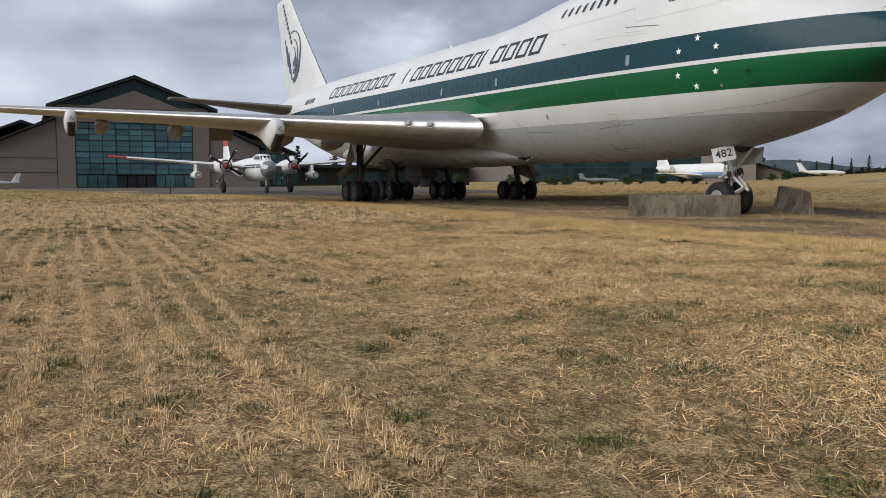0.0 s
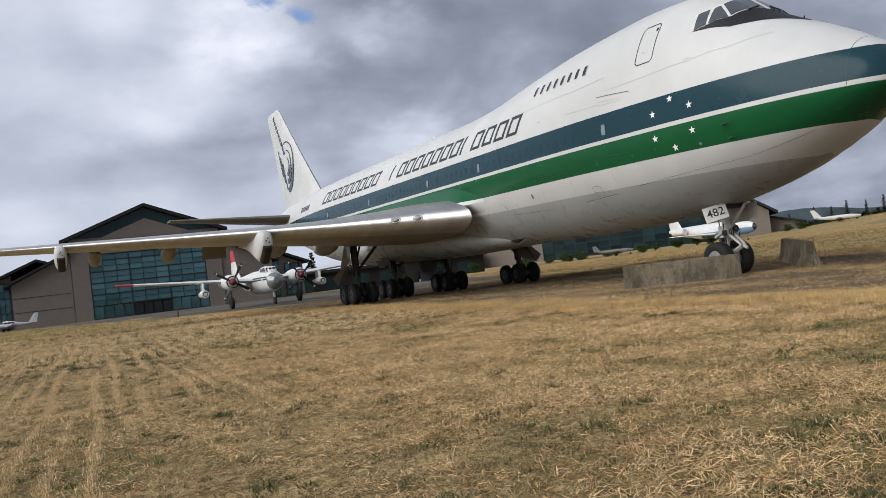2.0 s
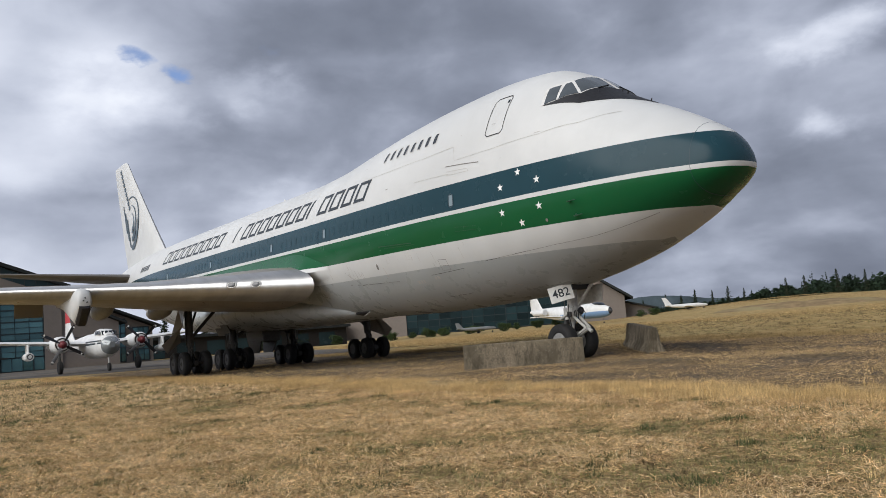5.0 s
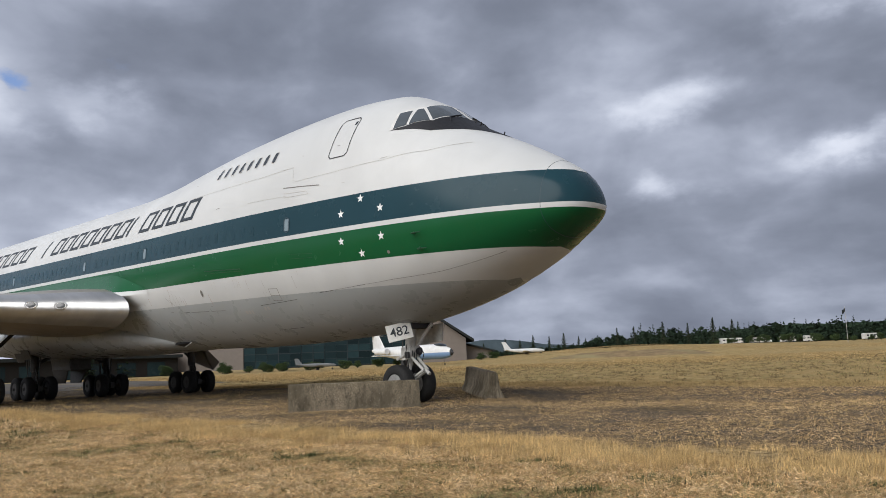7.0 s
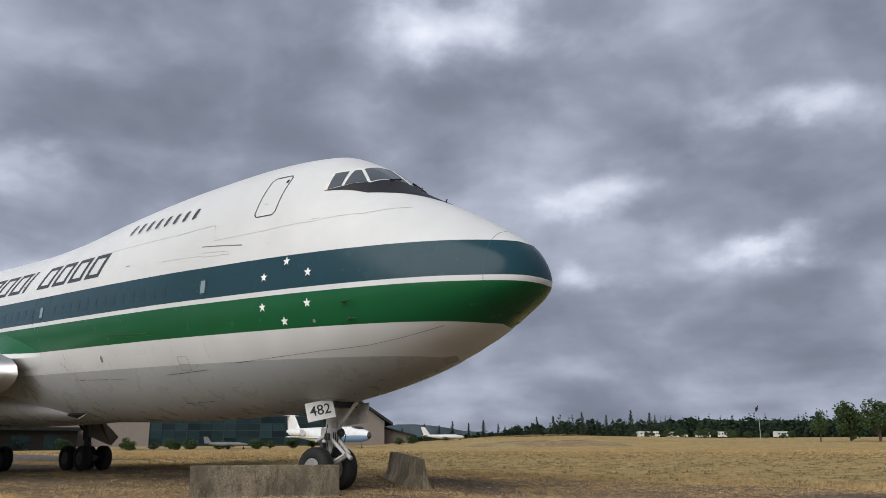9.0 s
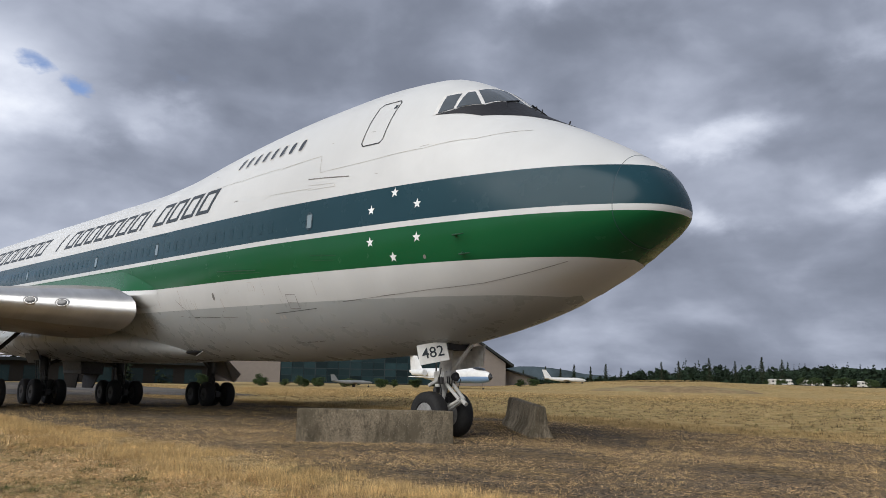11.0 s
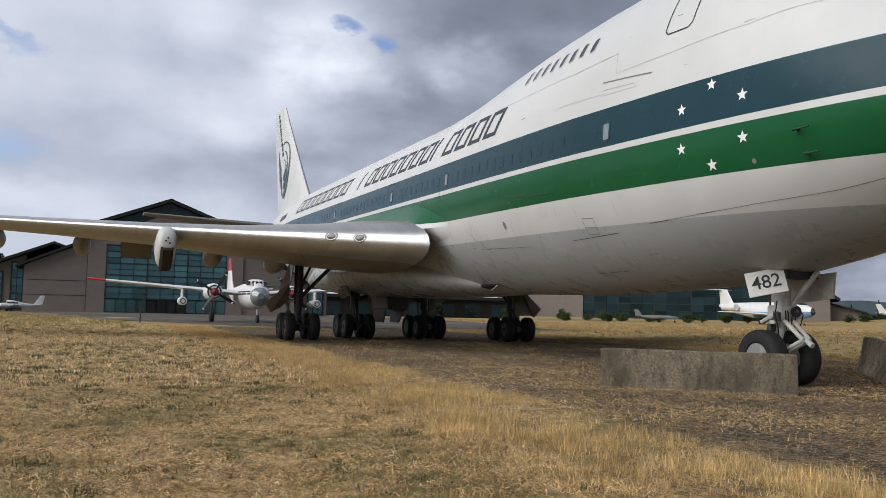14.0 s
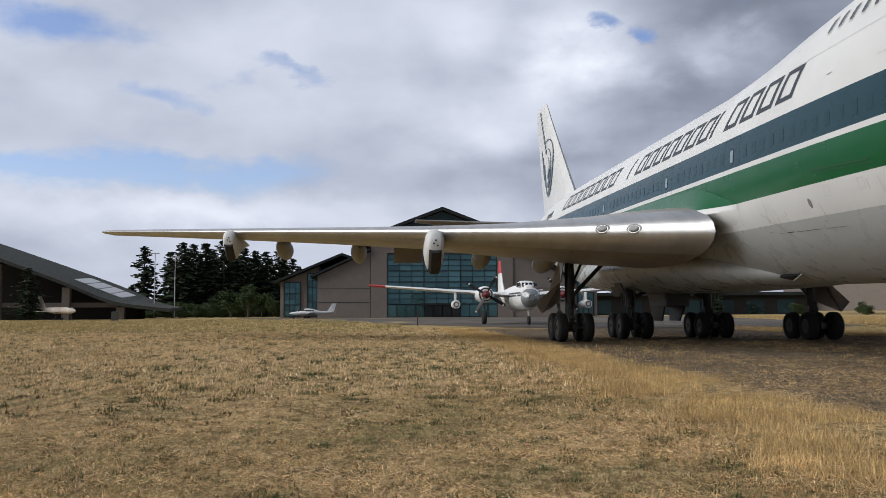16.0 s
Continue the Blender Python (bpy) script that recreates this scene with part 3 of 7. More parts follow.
def wing_stations(side):
    def te(x):
        return 36.0 + (x - 3.0) * 0.25 if x < 12 else 38.25 + (x - 12) * 0.565
    out = []
    for x, th, tw in ((3.5, 0.139, 1.0), (3.85, 0.139, 1.0), (4.2, 0.138, 1.0), (5.2, 0.134, 1.1), (6.2, 0.122, 1.0), (9, 0.10, 0.7), (12, 0.088, 0.2), (16, 0.083, -0.4), (21, 0.08, -1.0), (26, 0.078, -1.6), (29.3, 0.076, -2.0), (29.8, 0.05, -2.0)):
        y = le_y(x)
        out.append((side * x, y, le_z(x), te(x) - y, th, tw))
    return out


for side in (-1, 1):
    rings = wing_rings(wing_stations(side), n=16)
    P = len(rings[0])
    nose = [i for i in range(P) if airfoil(16)[i][0] <= 0.085]
    bm = bmesh.new()
    open_loft(bm, ring_slice(rings, nose))
    part("leading_edge", bm, ALU, airliner, "polished metal leading edge", smooth=True, angle=1.2)
    bm = bmesh.new()
    open_loft(bm, ring_slice(rings, [i for i in range(nose[0] + 1)]))
    open_loft(bm, ring_slice(rings, [i for i in range(nose[-1], P)]))
    for r in (rings[0], rings[-1]):
        bm.faces.new([bm.verts.new(p) for p in r])
    bmesh.ops.remove_doubles(bm, verts=bm.verts, dist=0.001)
    part("wing", bm, WINGG, airliner, "weathered grey wing", smooth=True, angle=1.0)
    # dark joint round the root end, and the glove that carries the section into the body
    root = wing_stations(side)[0]

    def glove(x, back, shrink):
        return (side * x, root[1] + back, root[2], root[3] - back, root[4] * shrink, root[5])

    bm = bmesh.new()
    loft(bm, wing_rings([glove(3.499, 0.02, 0.985), glove(3.47, 0.05, 0.975)], n=16), cap=False)
    part("root_joint", bm, SEAMB, airliner, "dark joint at the wing root", smooth=True)
    bm = bmesh.new()
    loft(bm, wing_rings([glove(3.468, 0.04, 0.99), glove(3.3, 0.5, 0.97), glove(3.0, 1.3, 0.93), glove(2.6, 2.6, 0.9)], n=16), cap=False)
    part("root_glove", bm, BELLY, airliner, "pale grey wing root fairing", smooth=True)
    # upper fillet between wing and body, painted with the green stripe
    bm = bmesh.new()
    tops = [(u, v) for u, v in airfoil(40, root[4], 0.006, 1.0, 0.84)[:41]]

    def wing_top(y):
        f = min(0.98, max(0.0, (y - root[1]) / root[3]))
        return root[2] + root[3] * (min(tops, key=lambda q: abs(q[0] - f))[1] - f * math.sin(radians(root[5])))

    rows = []
    for i in range(41):
        y = 19.55 + 23.0 * (i / 40) ** 1.6
        zt = curve_at([(19.55, 4.15), (20.4, 4.42), (21.4, 4.72), (22.6, 4.95), (30, 5.02), (43, 4.6)], y)
        zb = min(max(wing_top(y) - 0.06, 3.95), 4.12)
        grow = curve_at([(19.55, 0.0), (20.3, 0.35), (21.3, 1.0), (37, 1.0), (43, 0.0)], y)
        hw = half_width(y, zb)
        a, b = Vector(side_pt(y, zt, side)), Vector((side * (hw + grow * max(0.0, 3.62 - hw)), y, zb))
        cut = (a.z - BANDS[1]) / (a.z - b.z)
        row = []
        for f in [cut * k / 8 for k in range(9)] + [cut + (1 - cut) * k / 3 for k in (1, 2, 3)]:
            p = a.lerp(b, f)
            bow = 0.10 * math.sin(math.pi * f) * grow
            lift = max(0.0, half_width(y, p.z) - abs(p.x))
            row.append(bm.verts.new(rise((p.x + side * (0.012 + lift - bow * 0.2), y, p.z))))
        row.append(bm.verts.new(rise((side * (half_width(y, zb - 0.45) - 0.02), y, zb - 0.45))))
        rows.append(row)
    for p, q in zip(rows, rows[1:]):
        for k in range(12):
            f = bm.faces.new((p[k], q[k], q[k + 1], p[k + 1]))
            f.material_index = 0 if k < 8 else 1
    part("wing_fillet", bm, (GREEN, WHITE), airliner, "green-painted fillet above the wing root", smooth=True, angle=1.0)
    # tailplane
    st = [(side * x, 57.6 + (x - 1.5) * 0.86, 6.7 + (x - 1.5) * 0.12, 9.2 - (x - 1.5) * 0.68, 0.09, 0) for x in (0.8, 3, 6, 9, 11.1)]
    bm = bmesh.new()
    loft(bm, wing_rings(st, n=10))
    part("tailplane", bm, TAILG, airliner, "grey tailplane", smooth=True, angle=1.0)

# fin
bm = bmesh.new()
rings = []
for z, y0, c, th in ((7.6, 52.9, 12.8, 0.10), (10.0, 55.8, 10.8, 0.10), (13, 59.3, 8.3, 0.10), (16.0, 62.7, 5.9, 0.10), (17.6, 64.4, 4.6, 0.095), (17.85, 64.9, 4.0, 0.04)):
    rings.append([rise((v * c, y0 + u * c, z)) for u, v in airfoil(10, th, 0.0)])
loft(bm, rings)
fin = part("fin", bm, WHITE, airliner, "white fin with a dark blue circular emblem", smooth=True, angle=1.0)


# landing gear
def wheel_mesh(r=0.62, w=0.43):
    bm = bmesh.new()
    h = w / 2
    prof = [(-h * 0.55, r * 0.50), (-h * 0.9, r * 0.56), (-h, r * 0.72), (-h * 0.93, r * 0.88), (-h * 0.7, r * 0.975), (-h * 0.3, r), (h * 0.3, r), (h * 0.7, r * 0.975), (h * 0.93, r * 0.88), (h, r * 0.72), (h * 0.9, r * 0.56), (h * 0.55, r * 0.50)]
    lathe(bm, prof, "X", 32)
    for f in bm.faces:
        f.material_index = 0
    k = len(bm.faces)
    lathe(bm, [(-h * 0.82, r * 0.52), (-h * 0.6, r * 0.44), (-h * 0.45, r * 0.30), (-h * 0.8, r * 0.18), (-h * 0.95, r * 0.13), (h * 0.95, r * 0.13), (h * 0.8, r * 0.18), (h * 0.45, r * 0.30), (h * 0.6, r * 0.44), (h * 0.82, r * 0.52)], "X", 24)
    bm.faces.ensure_lookup_table()
    for f in bm.faces[k:]:
        f.material_index = 1
    bmesh.ops.recalc_face_normals(bm, faces=bm.faces)
    me = bpy.data.meshes.new("wheel")
    bm.to_mesh(me)
    bm.free()
    for m in (RUBBER, STEEL):
        me.materials.append(m)
    me.polygons.foreach_set("use_smooth", [True] * len(me.polygons))
    me.set_sharp_from_angle(angle=0.7)
    return me


WHEEL = wheel_mesh()


def main_gear(x, y, top, lean, wing):
    g = ground_z(x, y)
    zc = g + 0.615
    bm = bmesh.new()
    rod(bm, (x, y, zc + 0.1), (x, y, zc + 1.0), 0.13, n=14)
    rod(bm, (x, y, zc + 0.9), (x + lean, y + 0.1, top), 0.21, n=16)
    box(bm, x - 0.13, x + 0.13, y - 0.95, y + 0.95, zc - 0.14, zc + 0.14, 0.04)
    for s in (-1, 1):
        rod(bm, (x - 0.72, y + s * 0.735, zc), (x + 0.72, y + s * 0.735, zc), 0.07)
        rod(bm, (x, y + s * 0.7, zc + 0.12), (x, y + s * 0.15, zc + 0.75), 0.04)
    box(bm, x - 0.22, x + 0.22, y - 0.24, y + 0.24, zc - 0.2, zc + 0.24, 0.05)
    ob = part("main_gear", bm, STEEL, airliner, "dark steel main landing gear", smooth=True)
    bm = bmesh.new()
    inn = 1 if x < 0 else -1
    rod(bm, (x, y, zc + 1.25), (x + inn * 1.7, y + 0.1, top + 0.05), 0.09)
    rod(bm, (x, y + 0.1, zc + 1.6), (x + inn * 0.9, y + 1.3, top + 0.1), 0.06)
    rod(bm, (x, y - 0.25, zc + 0.35), (x, y - 0.42, zc + 0.72), 0.05)
    rod(bm, (x, y - 0.42, zc + 0.72), (x, y - 0.22, zc + 1.05), 0.05)
    rod(bm, (x + 0.14, y, zc + 0.5), (x + 0.16, y, top - 0.2), 0.018, n=6)
    rod(bm, (x - 0.16, y - 0.1, zc + 0.5), (x - 0.2, y - 0.1, top - 0.2), 0.015, n=6)
    part("brace", bm, STEEL, ob, smooth=True)
    for sx in (-1, 1):
        for sy in (-1, 1):
            w = new("wheel", WHEEL)
            w.matrix_basis = pose(x + sx * 0.56, y + sy * 0.735, zc, 7 * sx + 31 * sy, 0, 0)
            w.parent = ob
    bm = bmesh.new()
    if wing:
        # strut door, a tapering panel outboard of the leg
        o = -inn
        pts = [(x + o * 0.28, y - 0.35, top + 0.05), (x + o * 0.28, y + 0.75, top + 0.05), (x + o * 0.30, y + 0.6, zc + 1.15), (x + o * 1.25, y - 0.1, zc + 0.62), (x + o * 1.55, y - 0.25, zc + 1.05), (x + o * 0.45, y - 0.35, zc + 2.0)]
        a = [bm.verts.new(p) for p in pts]
        b = [bm.verts.new((p[0] + o * 0.05, p[1] - 0.05, p[2])) for p in pts]
        bm.faces.new(a)
        bm.faces.new(b[::-1])
        for i in range(len(a)):
            j = (i + 1) % len(a)
            bm.faces.new((a[i], b[i], b[j], a[j]))
        part("gear_door", bm, WINGG, ob, "grey gear door hanging open")
    else:
        bm.free()
        o = -inn
        for yy, dx, dz in ((y + 1.25, 0.45, 0.62), (y - 0.55, 0.72, 0.5)):
            bm = bmesh.new()
            m = Matrix.Translation((x + o * dx, yy, top)) @ pose(0, 0, 0, 0, o * 24, 0)
            box(bm, -0.03, 0.03, -0.55, 0.55, -dz, 0.05, 0.01, m)
            part("gear_door", bm, STEEL, ob, "dark gear door hanging down")
        bm = bmesh.new()
        for dx, dy, r in ((0.2, 0.2, 0.03), (-0.24, 0.1, 0.025), (0.1, -0.3, 0.03), (-0.1, 0.35, 0.02)):
            rod(bm, (x + dx, y + dy, zc + 0.3), (x + dx * 1.8, y + dy * 1.5, top + 0.1), r, n=6)
        part("hydraulic_lines", bm, STEEL, ob)


# body gear doors hanging on the centre line
bm = bmesh.new()
for x0, x1 in ((-0.62, -0.54), (0.54, 0.62)):
    a = [bm.verts.new(p) for p in ((x0, 33.4, 2.3), (x0, 36.3, 2.3), (x0 * 0.72, 36.0, 0.82), (x0 * 0.72, 34.6, 0.82))]
    b = [bm.verts.new(p) for p in ((x1, 33.4, 2.3), (x1, 36.3, 2.3), (x1 * 0.72, 36.0, 0.82), (x1 * 0.72, 34.6, 0.82))]
    bm.faces.new(a)
    bm.faces.new(b[::-1])
    for i in range(4):
        bm.faces.new((a[i], b[i], b[(i + 1) % 4], a[(i + 1) % 4]))
box(bm, -0.55, 0.55, 33.6, 36.2, 1.5, 2.3, 0.05)
part("body_gear_door", bm, STEEL, airliner, "dark belly door hanging between the body gears")
for x, y, top, lean, wing in ((-5.5, 31.8, 3.55, 0.0, True), (5.5, 31.8, 3.55, 0.0, True), (-1.92, 34.9, 2.6, 0.0, False), (1.92, 34.9, 2.6, 0.0, False)):
    main_gear(x, y, top, lean, wing)

# nose gear
gx, gy = 0.0, 7.8
gz = ground_z(gx, gy) + 0.615
bm = bmesh.new()
rod(bm, (gx, gy, gz - 0.05), (gx, gy - 0.06, gz + 0.75), 0.10, n=16)
rod(bm, (gx, gy - 0.05, gz + 0.7), (gx, gy - 0.2, 2.5), 0.17, n=18)
rod(bm, (gx - 0.46, gy, gz), (gx + 0.46, gy, gz), 0.07)
box(bm, gx - 0.24, gx + 0.26, gy - 0.32, gy + 0.1, gz + 0.84, gz + 1.16, 0.04)
rod(bm, (gx - 0.34, gy - 0.15, gz + 0.98), (gx + 0.34, gy - 0.15, gz + 0.98), 0.06)
nose_gear = part("nose_gear", bm, GEARW, airliner, "dirty white nose landing gear", smooth=True)
def gear_rods(name, *rods, mat=GEARW):
    bm = bmesh.new()
    for p, q, r in rods:
        rod(bm, p, q, r, n=8)
    part(name, bm, mat, nose_gear, smooth=True)


for s in (-1, 1):
    knee = (gx + s * 0.09, gy - 0.78, gz + 0.42)
    gear_rods("torque_link", ((gx + s * 0.13, gy - 0.2, gz + 0.90), knee, 0.05), (knee, (gx + s * 0.12, gy - 0.12, gz + 0.10), 0.045))
    gear_rods("steering_actuator", ((gx + s * 0.26, gy - 0.28, gz + 1.0), (gx + s * 0.30, gy + 0.2, gz + 0.78), 0.05))
    gear_rods("hydraulic_line", ((gx + s * 0.13, gy + 0.12, gz + 0.3), (gx + s * 0.14, gy + 0.1, 2.3), 0.022), mat=STEEL)
gear_rods("drag_brace", ((gx + 0.12, gy - 0.14, gz + 1.05), (gx + 0.28, gy - 0.85, 2.42), 0.06))
gear_rods("tow_lug", ((gx, gy - 0.72, gz + 0.45), (gx, gy - 0.95, gz + 0.30), 0.06))
nose_wheel = WHEEL.copy()
nose_wheel.materials[1] = POLEG
for s in (-1, 1):
    w = new("wheel", nose_wheel)
    w.matrix_basis = pose(gx + s * 0.46, gy, gz, 17 * s, 0, 0)
    w.parent = nose_gear
lamp_at = pose(gx + 0.13, gy - 0.36, gz + 1.02, 0, 0, 180)
bm = bmesh.new()
lathe(bm, [(-0.07, 0.03), (-0.06, 0.09), (0.02, 0.12), (0.05, 0.125), (0.05, 0.10)], "Y", 20, lamp_at)
lamp = part("taxi_light", bm, BLACK, nose_gear, "round dark-rimmed taxi light", smooth=True)
bm = bmesh.new()
lathe(bm, [(0.03, 0.10), (0.045, 0.08), (0.055, 0.001)], "Y", 18, lamp_at)
part("lens", bm, LENS, lamp)
for s in (1,):
    # doors: two long ones hanging beside the leg
    bm = bmesh.new()
    pts = [(0.66, gy - 0.95, 2.42), (0.66, gy + 0.75, 2.30), (0.80, gy + 0.7, 1.72), (0.80, gy - 0.75, 1.86)]
    a = [bm.verts.new((s * p[0], p[1], p[2])) for p in pts]
    b = [bm.verts.new((s * (p[0] + 0.05), p[1], p[2])) for p in pts]
    bm.faces.new(a)
    bm.faces.new(b[::-1])
    for i in range(4):
        j = (i + 1) % 4
        bm.faces.new((a[i], b[i], b[j], a[j]))
    part("gear_door", bm, GEARW, nose_gear, "white nose gear door hanging open")

# small fittings and hoses round the leg
random.seed(12)
for i in range(7):
    bm = bmesh.new()
    bx, by, bz = gx + random.uniform(-0.34, 0.30), gy - random.uniform(-0.15, 0.3), gz + random.uniform(0.55, 1.25)
    sx, sy, sz = random.uniform(0.04, 0.09), random.uniform(0.04, 0.08), random.uniform(0.04, 0.10)
    box(bm, bx - sx, bx + sx, by - sy, by + sy, bz - sz, bz + sz, 0.015)
    part("fitting", bm, STEEL if i % 3 else GEARW, nose_gear)
for i in range(6):
    a = random.uniform(-0.25, 0.25)
    p = [Vector((gx + a, gy - 0.2, gz + 1.25)), Vector((gx + a * 1.7 - 0.05, gy - 0.36, gz + 0.95)), Vector((gx + a * 1.3, gy - 0.3, gz + 0.65)), Vector((gx + a * 0.5, gy - 0.14, gz + 0.35))]
    gear_rods("hose", *[(q, r, 0.013) for q, r in zip(p, p[1:])], mat=BLACK)

# nose gear well: a solid black box in place of its inner shade
bm = bmesh.new()
box(bm, -0.45, 0.45, gy - 0.7, gy + 0.9, 2.27, 2.45, 0.0)
part("gear_well", bm, BLACK, nose_gear, "black box for the shade inside the nose gear well")
# number board on the nose leg
board_pose = Matrix.Translation((-0.74, 7.38, 2.17)) @ pose(0, 0, 0, 0, 0, -40) @ pose(0, 0, 0, -8, 0, 0) @ pose(0, 0, 0, 0, -12, 0)
bm = bmesh.new()
box(bm, -0.40, 0.40, -0.02, 0.02, -0.27, 0.27, 0.012, board_pose)
rod(bm, board_pose @ Vector((0.1, 0.02, 0.05)), (-0.1, 7.6, 2.12), 0.03)
board = part("number_board", bm, SIGNW, nose_gear, "white board with the black number 482")


def text_mesh(name, body, size, m, mat, parent, label="", depth=0.004, shear=0.0):
    cu = bpy.data.curves.new(name, "FONT")
    cu.body, cu.size, cu.align_x, cu.align_y, cu.extrude, cu.shear = body, size, "CENTER", "CENTER", depth, shear
    cu.offset = 0.006 * size
    ob = bpy.data.objects.new(name, cu)
    me = bpy.data.meshes.new_from_object(ob)
    bpy.data.objects.remove(ob)
    me.transform(m)
    me.materials.clear()
    me.materials.append(mat)
    return part(name, me, None, parent, label)


text_mesh("number", "482", 0.40, board_pose @ pose(0, -0.026, 0, 90, 0, 0), LETTER, board, "black numerals 482")


# ---- concrete barriers ----
def barrier(length, prof):
    bm = bmesh.new()
    prof = [(-a, h) for a, h in prof] + [(a, h) for a, h in prof[::-1]]
    rings = []
    n = 22
    for i in range(n + 1):
        x = -length / 2 + length * i / n
        k = 0.97 if i in (0, n) else 1.0
        ring = []
        for a, h in prof:
            j = noise.noise(Vector((x * 2.3 + length, a * 5, h * 4))) * 0.0035
            ring.append((x, a * k + j, max(0.0, h * (0.992 if k < 1 else 1) + (j if h > 0.1 else 0))))
        rings.append(ring)
    loft(bm, rings)
    return bm


def place_barrier(a, b, length, label, prof, mat):
    a, b = Vector(a), Vector(b)
    c = (a + b) / 2
    turn = math.degrees(math.atan2(b.y - a.y, b.x - a.x))
    ob = part("concrete_barrier", barrier(length, prof), mat, None)
    for p in ob.data.polygons:
        p.use_smooth = True
    ob.data.set_sharp_from_angle(angle=0.4)
    za, zb = ground_z(a.x, a.y), ground_z(b.x, b.y)
    ob.matrix_basis = Matrix.Translation((c.x, c.y, (za + zb) / 2 - 0.02)) @ pose(0, 0, 0, 0, 0, turn) @ pose(0, 0, 0, 0, -math.degrees(math.atan2(zb - za, (b - a).length)), 0)
    tagged(ob, label, "traffic barrier", "concrete barriers")


place_barrier((-4.25, 8.45), (-1.1, 6.15), 3.81, "long stained grey concrete barrier standing before the nose wheels", [(0.27, 0.0), (0.262, 0.08), (0.11, 0.785), (0.085, 0.815)], CONCRETE)
place_barrier((4.67, 9.52), (2.5, 6.4), 3.81, "lichen-stained grey concrete barrier standing askew beyond the nose wheels", [(0.34, 0.0), (0.335, 0.09), (0.21, 0.30), (0.115, 0.86), (0.09, 0.89)], CONCRETEB)

# ---- building surfaces ----
STUCCO = material("taupe_wall_panels", (0.20, 0.172, 0.150), 0.85, 0, 0.06, 0.8, 0.1, 30)
DARKROOF = material("dark_metal_roof", (0.032, 0.036, 0.036), 0.9, 0, 0.15, 0.5, spec=0.1)


# ---- airliner: belly fairing, pylons, flap fairings, lights ----
bm = bmesh.new()
rings = []
for y, w, zb, zt in ((19.0, 0.8, 1.8, 2.2), (21.0, 1.7, 1.68, 2.6), (23.5, 2.4, 1.60, 3.1), (26.5, 2.9, 1.52, 3.5), (30, 3.1, 1.48, 3.8), (36, 3.1, 1.48, 3.8), (40, 3.0, 1.52, 3.6), (43.5, 2.4, 1.7, 3.0), (46, 1.2, 1.95, 2.5)):
    zc = (zb + zt) / 2
    rings.append([rise((w * math.copysign(abs(math.cos(t)) ** 0.9, math.cos(t)), y, zc + (zt - zb) / 2 * math.copysign(abs(math.sin(t)) ** 0.9, math.sin(t)))) for t in [2 * math.pi * i / 40 for i in range(40)]])
loft(bm, rings)
part("belly_fairing", bm, BELLY, airliner, "grey belly fairing between the wings", smooth=True, angle=0.9)


def te_y(x):
    return 36.0 + (x - 3.0) * 0.25 if x < 12 else 38.25 + (x - 12) * 0.565


